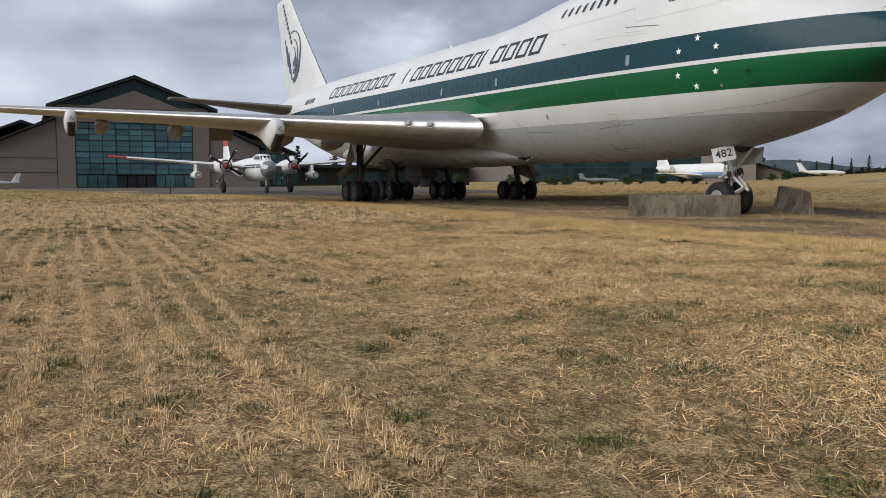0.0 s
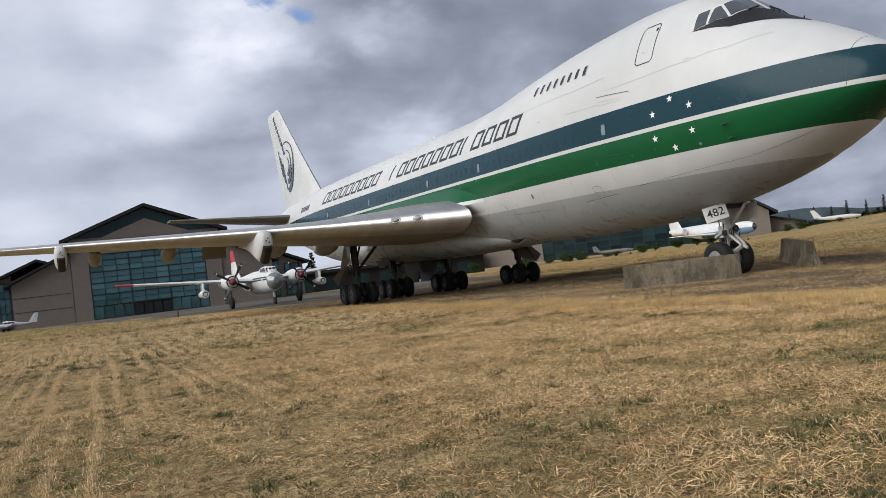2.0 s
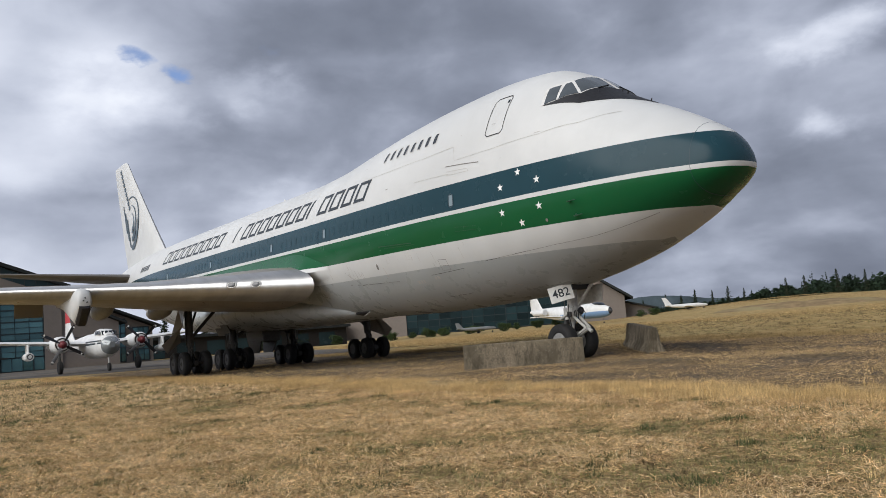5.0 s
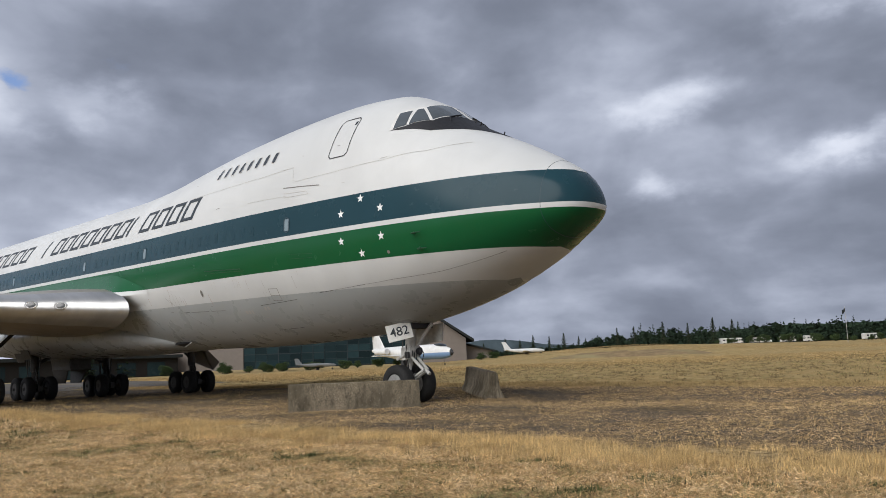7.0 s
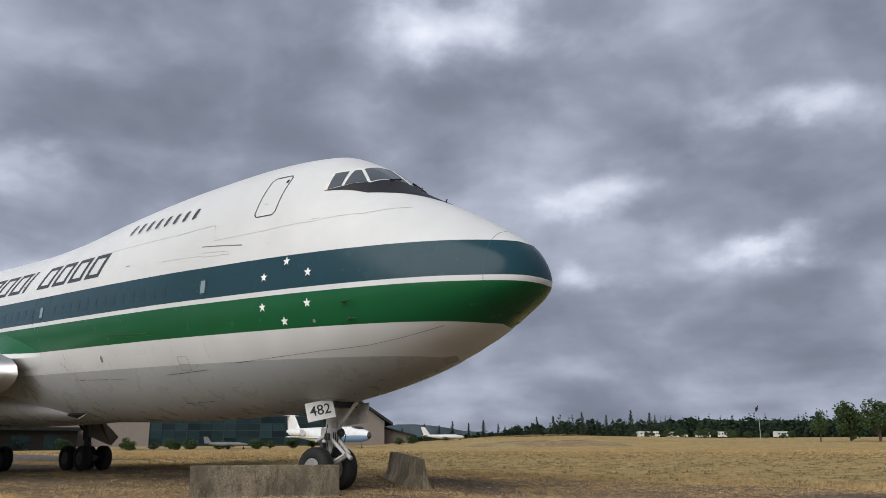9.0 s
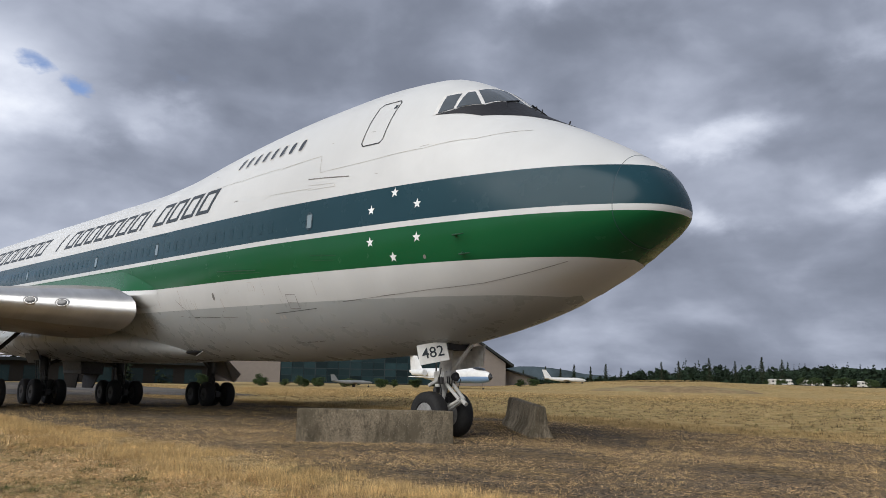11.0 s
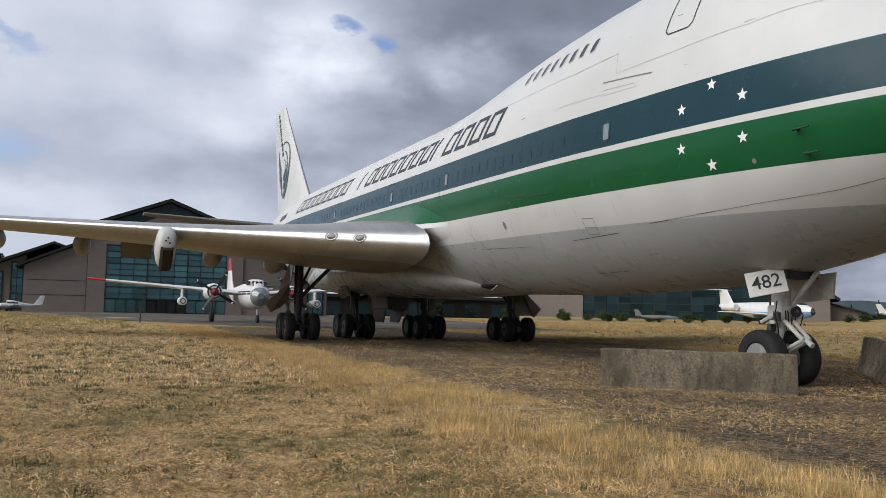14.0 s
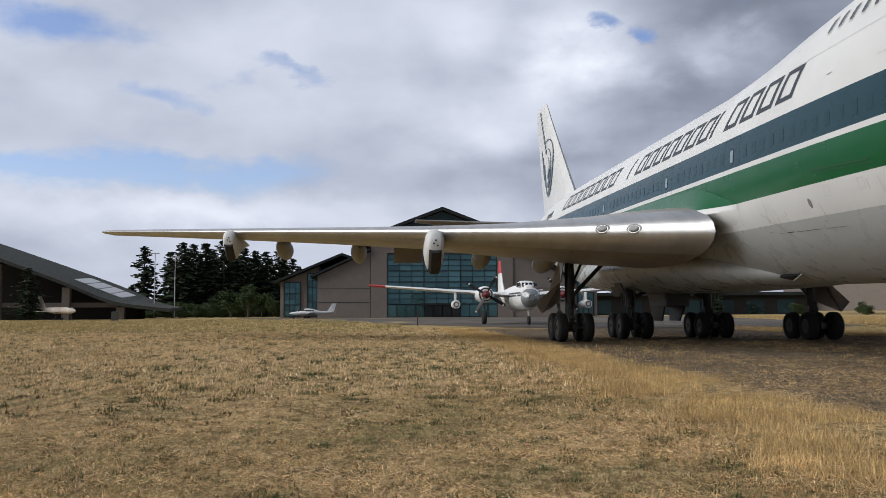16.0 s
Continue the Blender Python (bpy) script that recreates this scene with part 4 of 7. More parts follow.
for side in (-1, 1):
    for x in (11.7, 21.1):
        y0, z0 = le_y(x), le_z(x)
        k = 1.0 if x < 15 else 0.86
        bm = bmesh.new()
        rings = []
        for dy, hw, zt, zb in ((-0.62, 0.20, -0.40, -0.70), (-0.56, 0.29, -0.16, -0.88), (-0.3, 0.36, 0.04, -1.04), (0.1, 0.39, 0.10, -1.26), (0.5, 0.40, 0.04, -1.48), (0.8, 0.38, 0.0, -1.56), (1.3, 0.37, -0.05, -1.42), (2.2, 0.36, -0.12, -1.08), (3.4, 0.28, -0.2, -0.8), (4.8, 0.2, -0.3, -0.6), (6.2, 0.06, -0.36, -0.46)):
            zc, h = (zt + zb) / 2 * k, (zt - zb) / 2 * k
            rings.append([rise((side * x + hw * k * math.copysign(abs(math.cos(t)) ** 0.8, math.cos(t)), y0 + dy * k, z0 + zc + h * math.copysign(abs(math.sin(t)) ** 0.8, math.sin(t)))) for t in [2 * math.pi * i / 24 for i in range(24)]])
        loft(bm, rings)
        pylon = part("engine_pylon", bm, WHITE, airliner, "white engine pylon stub with no engine", smooth=True, angle=0.8)
        bm = bmesh.new()
        low = [(-0.60, -0.80), (-0.38, -1.06), (0.02, -1.34), (0.36, -1.58)]
        rings = []
        for dy, dz in low:
            c = rise((side * x, y0 + dy * k, z0 + dz * k))
            rings.append([c + Vector((px * k, py * k, pz * k)) for px, py, pz in ((-0.22, 0.16, 0.22), (-0.24, 0.0, 0.03), (-0.15, -0.08, -0.07), (0.15, -0.08, -0.07), (0.24, 0.0, 0.03), (0.22, 0.16, 0.22))])
        loft(bm, rings)
        part("mount", bm, BLACK, pylon, "black engine mount")
        for dx, dz in ((-0.06, -0.52), (0.09, -0.60), (0.02, -0.40)):
            bm = bmesh.new()
            rod(bm, (side * x + dx * k, y0 - 0.65 * k, z0 + RISE * y0 + dz * k), (side * x + dx * k, y0 - 0.5 * k, z0 + RISE * y0 + dz * k), 0.038 * k)
            part("pipe_end", bm, STEEL, pylon)
    for x, ln in ((5.9, 5.2), (8.9, 5.2), (15.0, 4.6), (19.1, 4.2)):
        bm = bmesh.new()
        c = te_y(x) - 0.9
        zl = le_z(x) - 0.33
        rings = []
        for f, r, dz in ((-1, 0.04, 0.12), (-0.85, 0.45, 0.06), (-0.55, 0.82, 0.0), (-0.1, 1.0, -0.06), (0.3, 0.95, -0.12), (0.65, 0.68, -0.16), (0.9, 0.33, -0.2), (1.0, 0.05, -0.22)):
            rings.append([rise((side * x + 0.42 * r * math.cos(t), c + f * ln / 2, zl + dz - 0.04 + 0.55 * r * math.sin(t))) for t in [2 * math.pi * i / 18 for i in range(18)]])
        loft(bm, rings)
        part("flap_track_fairing", bm, FAIRING, airliner, "tan canoe-shaped flap fairing", smooth=True, angle=1.2)
    bm = bmesh.new()
    lo, hi = sorted((side * 13.2, side * 11.75))
    box(bm, lo, hi, -0.03, 0.03, -0.42, 0.42, 0.015, Matrix.Translation((0, 37.7, 4.2)) @ pose(0, 0, 0, 14, 0, 0))
    part("drooped_flap", bm, FAIRING, airliner, "tan drooped flap section")
    for x in (6.25, 5.4):
        bm = bmesh.new()
        c = rise((side * x, le_y(x) + 0.21, le_z(x) + 0.06))
        m = Matrix.Translation(c) @ pose(0, 0, 0, -12, 0, side * 42)
        lathe(bm, [(-0.16, 0.001), (-0.155, 0.12), (-0.13, 0.18), (-0.05, 0.21)], "Y", 22, m @ Matrix.Diagonal((1.15, 1, 0.72, 1)))
        lamp = part("landing_light", bm, LENS, airliner, "round glazed landing light", smooth=True)
        bm = bmesh.new()
        lathe(bm, [(-0.135, 0.185), (-0.15, 0.2), (-0.13, 0.235), (0.0, 0.25)], "Y", 22, m @ Matrix.Diagonal((1.15, 1, 0.72, 1)))
        part("rim", bm, ALU, lamp, smooth=True)

# ---- airliner: markings and windows on the skin ----
def star(bm, y, z, r, side):
    ctr = bm.verts.new(skin(side_pt(y, z, side), 0.008))
    ring = []
    for i in range(10):
        a = math.pi / 2 + i * math.pi / 5
        q = r if i % 2 == 0 else r * 0.42
        ring.append(bm.verts.new(skin(side_pt(y + q * math.cos(a), z + q * math.sin(a), side), 0.008)))
    for i in range(10):
        bm.faces.new((ctr, ring[i], ring[(i + 1) % 10]))


for side in (-1, 1):
    for y, z in ((6.72, 5.96), (7.52, 5.58), (5.93, 5.59), (7.54, 4.75), (6.77, 4.33), (5.93, 4.76)):
        bm = bmesh.new()
        star(bm, y, z, 0.135, side)
        part("star", bm, STARW, airliner, "small white five-pointed star")
    # the airline's name as slanted hollow blocks, one part for each place in the row
    for y_start, pitch, count in ((44.75, 1.30, 9), (31.25, 1.19, 13)):
        for i in range(count):
            y = y_start - i * pitch
            w, thin = 0.19, 0.13
            wide = 0.30 if count == 13 and i in (0, 8) else pitch * 0.80
            bm = bmesh.new()
            side_quad(bm, y - w, y, 6.5, 7.34, 0.34, side, 0.008, 1, 4)
            if wide > 0.5:
                side_quad(bm, y - wide, y - wide + w, 6.5, 7.34, 0.34, side, 0.008, 1, 4)
                for z in (6.5, 7.34 - thin):
                    lean = 0.34 * (z - 6.5) / 0.84
                    side_quad(bm, y - wide + w - lean, y - w - lean, z, z + thin, 0.34 * thin / 0.84, side, 0.008, 2, 1)
            part("name_block", bm, LETTER, airliner, "dark slanted block of the painted name")
    # registration as a bar
    bm = bmesh.new()
    for i in range(5):
        side_quad(bm, 51.6 - i * 0.62, 52.05 - i * 0.62, 6.55, 6.95, 0.12, side, 0.008, 1, 2)
    part("registration_bar", bm, LETTER, airliner, "dark registration bar")
    # upper deck windows
    for i in range(8):
        y = 11.45 + i * 0.515
        bm = bmesh.new()
        pts = []
        for k in range(14):
            a = 2 * math.pi * k / 14
            pts.append((y + 0.105 * math.copysign(abs(math.cos(a)) ** 0.6, math.cos(a)), 8.10 + 0.20 * math.copysign(abs(math.sin(a)) ** 0.6, math.sin(a))))
        c = bm.verts.new(skin(side_pt(y, 8.10, side), 0.004))
        r0 = [bm.verts.new(skin(side_pt(*p, side), 0.008)) for p in pts]
        for k in range(14):
            bm.faces.new((c, r0[k], r0[(k + 1) % 14]))
        w = part("cabin_window", bm, GLASS, airliner, "dark oval upper deck window")
        bm = bmesh.new()
        r1 = [bm.verts.new(skin(side_pt(*p, side), 0.010)) for p in pts]
        r2 = [bm.verts.new(skin(side_pt(y + (p[0] - y) * 1.25, 8.10 + (p[1] - 8.10) * 1.16, side), 0.006)) for p in pts]
        for k in range(14):
            bm.faces.new((r1[k], r1[(k + 1) % 14], r2[(k + 1) % 14], r2[k]))
        part("frame", bm, LINEF, w)
    # door windows in the blue stripe and plugged window blanks
    for y in (10.05, 19.55, 25.4, 34.4, 43.0):
        bm = bmesh.new()
        side_quad(bm, y - 0.10, y + 0.10, 5.36, 5.74, 0, side, 0.008, 1, 2)
        part("door_window", bm, SKYPANE, airliner, "pale door window")
        bm = bmesh.new()
        stroke(bm, [(y - 0.13, 5.38), (y - 0.13, 5.72), (y, 5.80), (y + 0.13, 5.72), (y + 0.13, 5.38), (y, 5.30), (y - 0.13, 5.38)], 0.03, side, 0.010)
        part("window_surround", bm, SEAMD, airliner)
        if y > 12:
            bm = bmesh.new()
            stroke(bm, [(y - 0.55, 4.85), (y - 0.55, 6.08), (y + 0.55, 6.08), (y + 0.55, 4.85)], 0.008, side)
            part("cabin_door", bm, SEAMD, airliner, "faint cabin door outline")
    for i in range(46):
        y = 11.9 + i * 0.56
        if min(abs(y - d) for d in (19.55, 25.4, 34.4)) < 0.7:
            continue
        bm = bmesh.new()
        side_quad(bm, y - 0.12, y + 0.12, 5.40, 5.74, 0, side, 0.005, 1, 2)
        part("window_blank", bm, BLUEP, airliner)
    # crew door
    bm = bmesh.new()
    y0, y1, z0, z1 = 7.62, 8.44, 7.48, 8.83
    stroke(bm, [(y0 + 0.1, z0), (y1 - 0.1, z0), (y1, z0 + 0.1), (y1, z1 - 0.1), (y1 - 0.1, z1), (y0 + 0.1, z1), (y0, z1 - 0.1), (y0, z0 + 0.1), (y0 + 0.1, z0)], 0.035, side)
    door = part("crew_door", bm, SEAMB, airliner, "upper deck door with a dark outline")
    bm = bmesh.new()
    side_quad(bm, 7.68, 7.78, 8.56, 8.68, 0, side, 0.008, 1, 1)
    part("peephole", bm, GLASS, door)
    # seams, slots and scuffs
    for pts, w, mat in (([(9.95, 6.96), (8.0, 6.99), (6.0, 7.05), (4.6, 7.13), (3.4, 7.25)], 0.010, LINEF), ([(16.5, 7.36), (14.5, 7.38), (12.1, 7.42)], 0.010, LINEF), ([(10.40, 6.82), (9.5, 6.75), (8.6, 6.66)], 0.028, LINE), ([(10.1, 7.50), (10.9, 7.46), (12.0, 7.40)], 0.014, LINEF),
                        ([(10.1, 7.5), (9.95, 6.99)], 0.010, LINEF), ([(12.3, 6.57), (10.2, 6.52)], 0.010, LINEF), ([(10.35, 6.62), (9.2, 6.55), (9.1, 6.45), (10.3, 6.48)], 0.012, LINEF),
                        ([(8.6, 3.36), (7.4, 3.43), (5.9, 3.53), (4.4, 3.63), (3.3, 3.82), (2.37, 4.05)], 0.008, LINE), ([(9.1, 3.33), (8.5, 3.36)], 0.014, SEAMB), ([(7.6, 3.42), (7.1, 3.45)], 0.012, SEAMB), ([(12.3, 3.10), (10.3, 3.19)], 0.014, SEAMB),
                        ([(17.4, 3.10), (17.0, 3.10)], 0.022, SEAMB), ([(16.9, 3.09), (15.6, 3.07)], 0.012, SEAMB), ([(15.4, 3.06), (14.5, 3.05)], 0.014, LINE), ([(18.3, 3.70), (17.4, 3.14), (16.7, 2.72), (16.1, 2.35)], 0.010, LINE),
                        ([(11.02, 3.20), (11.02, 3.58), (11.46, 3.60), (11.46, 3.22), (11.02, 3.20)], 0.014, LINE), ([(11.02, 3.36), (11.46, 3.38)], 0.010, LINE), ([(12.45, 2.27), (12.1, 2.28)], 0.014, SEAMB), ([(11.9, 2.29), (11.4, 2.31)], 0.014, SEAMB), ([(11.3, 2.31), (11.0, 2.33)], 0.012, SEAMB),
                        ([(15.0, 4.46), (12.7, 4.36)], 0.03, SEAMG), ([(14.6, 4.36), (12.5, 4.28)], 0.012, SEAMG), ([(10.0, 4.60), (8.9, 4.52)], 0.01, SEAMG), ([(10.0, 4.45), (8.9, 4.40)], 0.01, SEAMG),
                        ([(1.75, 3.95), (1.85, 3.65)], 0.02, LINE), ([(14.48, 4.03), (14.70, 4.03), (14.70, 3.78), (14.48, 3.78), (14.48, 4.03)], 0.010, LINEF), ([(13.08, 4.03), (13.30, 4.03), (13.30, 3.78), (13.08, 3.78), (13.08, 4.03)], 0.010, LINEF)):
        bm = bmesh.new()
        stroke(bm, pts, w, side)
        part("skin_seam", bm, mat, airliner)
    for y, z, w in ((13.25, 2.86, 0.13), (13.08, 2.86, 0.10), (12.92, 2.86, 0.08), (12.1, 2.93, 0.10), (11.9, 2.94, 0.12)):
        bm = bmesh.new()
        side_quad(bm, y, y + w, z, z + 0.11, 0, side)
        part("stencil_bar", bm, LINEF, airliner)
    # drain port and small round port
    for y, z, ry, rz in ((15.53, 3.71, 0.075, 0.12), (5.76, 4.28, 0.05, 0.05)):
        bm = bmesh.new()
        bm.faces.new([bm.verts.new(skin(side_pt(y + ry * math.cos(a), z + rz * math.sin(a), side), 0.010)) for a in [2 * math.pi * k / 14 for k in range(14)]])
        part("port", bm, LINE, airliner, "small dark port")
    # pitot probes standing off the green stripe
    for y, z in ((4.66, 4.72), (4.56, 4.30)):
        bm = bmesh.new()
        foot, head = skin(side_pt(y + 0.1, z, side), 0.0), skin(side_pt(y, z, side), 0.13)
        rod(bm, foot, head, 0.035, 0.025, 8)
        rod(bm, head + Vector((0, 0.10, 0)), head + Vector((0, -0.26, 0)), 0.024, 0.014, 8)
        part("pitot_probe", bm, SEAMG, airliner, "green-painted pitot probe", smooth=True)

# triangular intake under the belly
for side in (-1, 1):
    tri = [Vector((side * 1.50, 20.35, 1.96)), Vector((side * 1.46, 19.05, 2.02)), Vector((side * 1.22, 20.0, 1.86))]
    bm = bmesh.new()
    up = [bm.verts.new(rise(p + Vector((side * 0.012, 0, -0.02)))) for p in tri]
    dn = [bm.verts.new(rise(p + Vector((-side * 0.10, 0, 0.12)))) for p in tri]
    bm.faces.new(up)
    for k in range(3):
        bm.faces.new((up[k], dn[k], dn[(k + 1) % 3], up[(k + 1) % 3]))
    vent = part("belly_intake", bm, BLACK, airliner, "dark triangular intake in the belly")
    bm = bmesh.new()
    rod(bm, rise(tri[2] + Vector((side * 0.012, 0, -0.02))), rise(tri[1] + Vector((side * 0.012, 0, -0.02))), 0.02, n=6)
    part("rim", bm, WHITE, vent)

# flight deck glazing and anti-glare paint
def patch(name, quad, mat, label, n=8, k=6, off=0.010, parent=airliner):
    b = bmesh.new()
    decal(b, quad, n, k, off)
    return part(name, b, mat, parent, label, smooth=True)


for side in (-1, 1):
    s = -side
    aft = [(-1.99 * s, 6.0, 8.06), (-1.80 * s, 5.63, 8.16), (-1.35 * s, 5.77, 8.72), (-1.59 * s, 6.09, 8.65)]
    midw = [(-1.76 * s, 5.56, 8.17), (-1.37 * s, 5.04, 8.27), (-1.10 * s, 5.55, 8.77), (-1.25 * s, 5.67, 8.75)]
    front = [(-1.29 * s, 5.00, 8.30), (-0.10 * s, 4.62, 8.45), (-0.10 * s, 5.33, 8.98), (-1.01 * s, 5.53, 8.86)]
    for q in (aft, midw, front):
        patch("cockpit_window", q, COCKPIT, "cockpit window reflecting the grey sky", 6, 5, 0.014)
    frame_q = [(-2.06 * s, 6.12, 8.03), (-1.33 * s, 4.96, 8.22), (-0.98 * s, 5.58, 8.93), (-1.60 * s, 6.18, 8.74)]
    patch("window_frame", frame_q, WINFRAME, "pale cockpit window frame", 10, 6, 0.006)
    patch("window_frame", [(-1.33 * s, 4.96, 8.22), (-0.0001 * s, 4.56, 8.40), (-0.0001 * s, 5.42, 9.05), (-0.98 * s, 5.58, 8.93)], WINFRAME, "pale cockpit window frame", 8, 6, 0.006)
    patch("antiglare_panel", [(-2.03 * s, 6.08, 8.02), (-1.60 * s, 4.80, 7.86), (-1.30 * s, 4.97, 8.24), (-1.80 * s, 5.60, 8.12)], BLACK, "matt black anti-glare paint", 8, 4, 0.008)
    patch("antiglare_panel", [(-1.62 * s, 4.83, 7.86), (-0.0001 * s, 3.05, 7.62), (-0.0001 * s, 4.60, 8.42), (-1.31 * s, 4.97, 8.25)], BLACK, "matt black anti-glare paint", 14, 8, 0.008)
    bm = bmesh.new()
    a, b = skin((-0.75 * s, 4.75, 8.30), 0.04), skin((-0.25 * s, 4.78, 8.55), 0.04)
    rod(bm, a, b, 0.018, n=6)
    rod(bm, skin((-0.9 * s, 4.62, 8.2), 0.0), a, 0.02, n=6)
    part("wiper", bm, BLACK, airliner, "black windscreen wiper")
for y, h in ((4.45, 0.10), (4.25, 0.10), (3.35, 0.08)):
    bm = bmesh.new()
    p = skin((-0.02, y, 20.0), 0.0)
    rod(bm, p - Vector((0, 0, 0.02)), p + Vector((0, -0.05, h)), 0.022, 0.016, n=8)
    part("probe", bm, BLACK, airliner, "short black probe")
for y in (15.6, 20.5, 30.5):
    bm = bmesh.new()
    p = skin((-0.02, y, 20.0), -0.02)
    loft(bm, [[p + Vector((0.03 * math.cos(t) * k, 0.2 * math.sin(t) * k + d, z)) for t in [2 * math.pi * i / 10 for i in range(10)]] for z, k, d in ((0, 1, 0), (0.2, 0.8, 0.06), (0.36, 0.45, 0.12))])
    part("blade_antenna", bm, WHITE, airliner, "white blade antenna", smooth=True)
# radome seam
bm = bmesh.new()
rings = []
for y in (1.160, 1.172):
    sec = section(y)
    ring = []
    for i in range(60):
        a = 2 * math.pi * i / 60
        ring.append(skin((math.cos(a), y, sec[3] + math.sin(a)), 0.003))
    rings.append(ring)
loft(bm, rings, cap=False)
part("radome_seam", bm, SEAMD, airliner)

# emblem on the fin: plain arcs and ovals
def fin_pt(y, z, side):
    tab = ((7.6, 52.9, 12.8), (10.0, 55.8, 10.8), (13, 59.3, 8.3), (16.0, 62.7, 5.9), (17.6, 64.4, 4.6))
    for (za, ya, ca), (zb, yb, cb) in zip(tab, tab[1:]):
        if z <= zb or zb == 17.6:
            f = (z - za) / (zb - za)
            break
    y0, c = ya + (yb - ya) * f, ca + (cb - ca) * f
    u = min(0.999, max(0.001, (y - y0) / c))
    v = 0.5 * (0.2969 * math.sqrt(u) - 0.126 * u - 0.3516 * u * u + 0.2843 * u**3 - 0.1015 * u**4)
    return rise((side * (v * c + 0.012), y, z))


def fin_shape(outline_in, outline_out, side):
    """A painted band on the fin between two rows of (y, z) points."""
    b = bmesh.new()
    ps = [[b.verts.new(fin_pt(*p, side)), b.verts.new(fin_pt(*q, side))] for p, q in zip(outline_in, outline_out)]
    for p, q in zip(ps, ps[1:]):
        b.faces.new((p[0], p[1], q[1], q[0]))
    part("emblem_shape", b, EMBLEM, fin, "blue-grey curved shape of the fin emblem")


def fin_crescent(r, thick, a0, a1, side, n=30, cy=62.35, cz=11.85):
    """A ring segment, thin at its ends and broad low on its forward side."""
    inner, outer = [], []
    for i in range(n + 1):
        a = a0 + (a1 - a0) * i / n
        w = 0.10 + (thick - 0.10) * math.exp(-(((a - 235) / 58) ** 2))
        for row, q in ((inner, r - w), (outer, r)):
            row.append((cy + q * math.cos(radians(a)), cz + q * math.sin(radians(a))))
    fin_shape(inner, outer, side)


for side in (-1, 1):
    for r, thick, a0 in ((2.40, 0.62, 60), (1.62, 0.56, 95), (0.90, 0.50, 100)):
        fin_crescent(r, thick, a0, 282, side)
    for i in range(3):
        y, z = 63.0 + i * 0.72, 9.7 + i * 0.7
        fin_shape([(y, z), (y + 1.0, z + 2.7)], [(y + 0.42, z + 0.1), (y + 1.30, z + 2.7)], side)
    for i in range(9):
        y, z = 62.75 + i * 0.36, 13.2 + i * 0.47
        fin_shape([(y, z), (y + 0.16, z + 0.34)], [(y + 0.5, z - 0.12), (y + 0.66, z + 0.22)], side)


# stains and scuffs on the lower side
RUST = material("rust_stain", (0.42, 0.32, 0.25), 0.8, 0, 0.3, 4.0)
GRIME = material("grey_grime", (0.46, 0.44, 0.41), 0.8, 0, 0.3, 4.0)
random.seed(31)
for i in range(26):
    y = random.uniform(17.0, 22.0) if i < 17 else random.uniform(9.0, 17.0)
    z = random.uniform(3.5, 4.08)
    ln = random.uniform(0.12, 0.5)
    bm = bmesh.new()
    stroke(bm, [(y, z), (y - ln * 0.1, z - ln * 0.6), (y - ln * 0.12, z - ln)], random.uniform(0.006, 0.016), -1, 0.005)
    part("stain", bm, RUST if i % 3 == 0 else GRIME, airliner, "thin rusty stain")
for i in range(20):
    y, z = random.uniform(5.5, 22), random.choice((random.uniform(2.4, 3.3), random.uniform(6.3, 8.2), random.uniform(2.2, 3.3)))
    bm = bmesh.new()
    ln = random.uniform(0.06, 0.35)
    stroke(bm, [(y, z), (y + ln, z + random.uniform(-0.02, 0.03))], random.uniform(0.008, 0.02), -1, 0.005)
    part("scuff", bm, LINE if i % 2 else GRIME, airliner, "short dark scuff")


# ---- surroundings: helpers ----
def seen_from(eye, az, d):
    """A place d metres from eye at a bearing (degrees from +y towards +x)."""
    return eye[0] + d * math.sin(radians(az)), eye[1] + d * math.cos(radians(az))


EAST, NORTH = (-15.6, -9.3), (-13.5, -4.6)
PLANEW = material("white_aircraft_paint", (0.74, 0.74, 0.72), 0.4, 0, 0.08, 0.9, streak=0.25)
RED = material("red_paint", (0.45, 0.03, 0.035), 0.45)
DULLRED = material("weathered_red_paint", (0.15, 0.018, 0.022), 0.6, 0, 0.3, 6.0)
SKYBLUE = material("pale_blue_paint", (0.15, 0.25, 0.40), 0.4)
DULLGREY = material("dull_grey_paint", (0.20, 0.21, 0.21), 0.6, 0, 0.15, 0.6)
CAMO = material("tan_camouflage", (0.55, 0.50, 0.44), 0.7, 0, 0.3, 0.7, tint=(0.30, 0.24, 0.18))
BUILDGLASS = material("teal_curtain_glass", (0.075, 0.165, 0.175), 0.08, 0.5, 0.25, 0.12, obj=0.35)
DARKPANE = material("dark_hall_glass", (0.016, 0.034, 0.038), 0.22, 0.0, 0.3, 0.1, obj=0.5, spec=0.22)
MULLION = material("dark_mullion", (0.018, 0.03, 0.034), 0.5, 0.3)
ASPHALT = material("old_asphalt", (0.075, 0.066, 0.055), 0.92, 0, 0.45, 0.5, 0.3, 40, tint=(0.16, 0.122, 0.075), stretch=(1, 0.35, 1))
# near-black base: the shade under the roofs is put into the wall colour
DARKWALL = material("shade_painted_wall", (0.03, 0.028, 0.026), 0.9, spec=0.1)
HALLROOF = material("grey_green_shingle_roof", (0.062, 0.066, 0.060), 0.95, 0, 0.3, 1.2, 0.3, 8.0, stretch=(1, 1, 3), spec=0.15)
PLEXI = material("grey_perspex", (0.27, 0.29, 0.29), 0.12, 0.3, 0.1)
SOLAR = material("pale_roof_panel", (0.42, 0.43, 0.43), 0.35)
BARK = material("bark", (0.075, 0.055, 0.04), 0.9, 0, 0.3, 6, 0.4, 25)
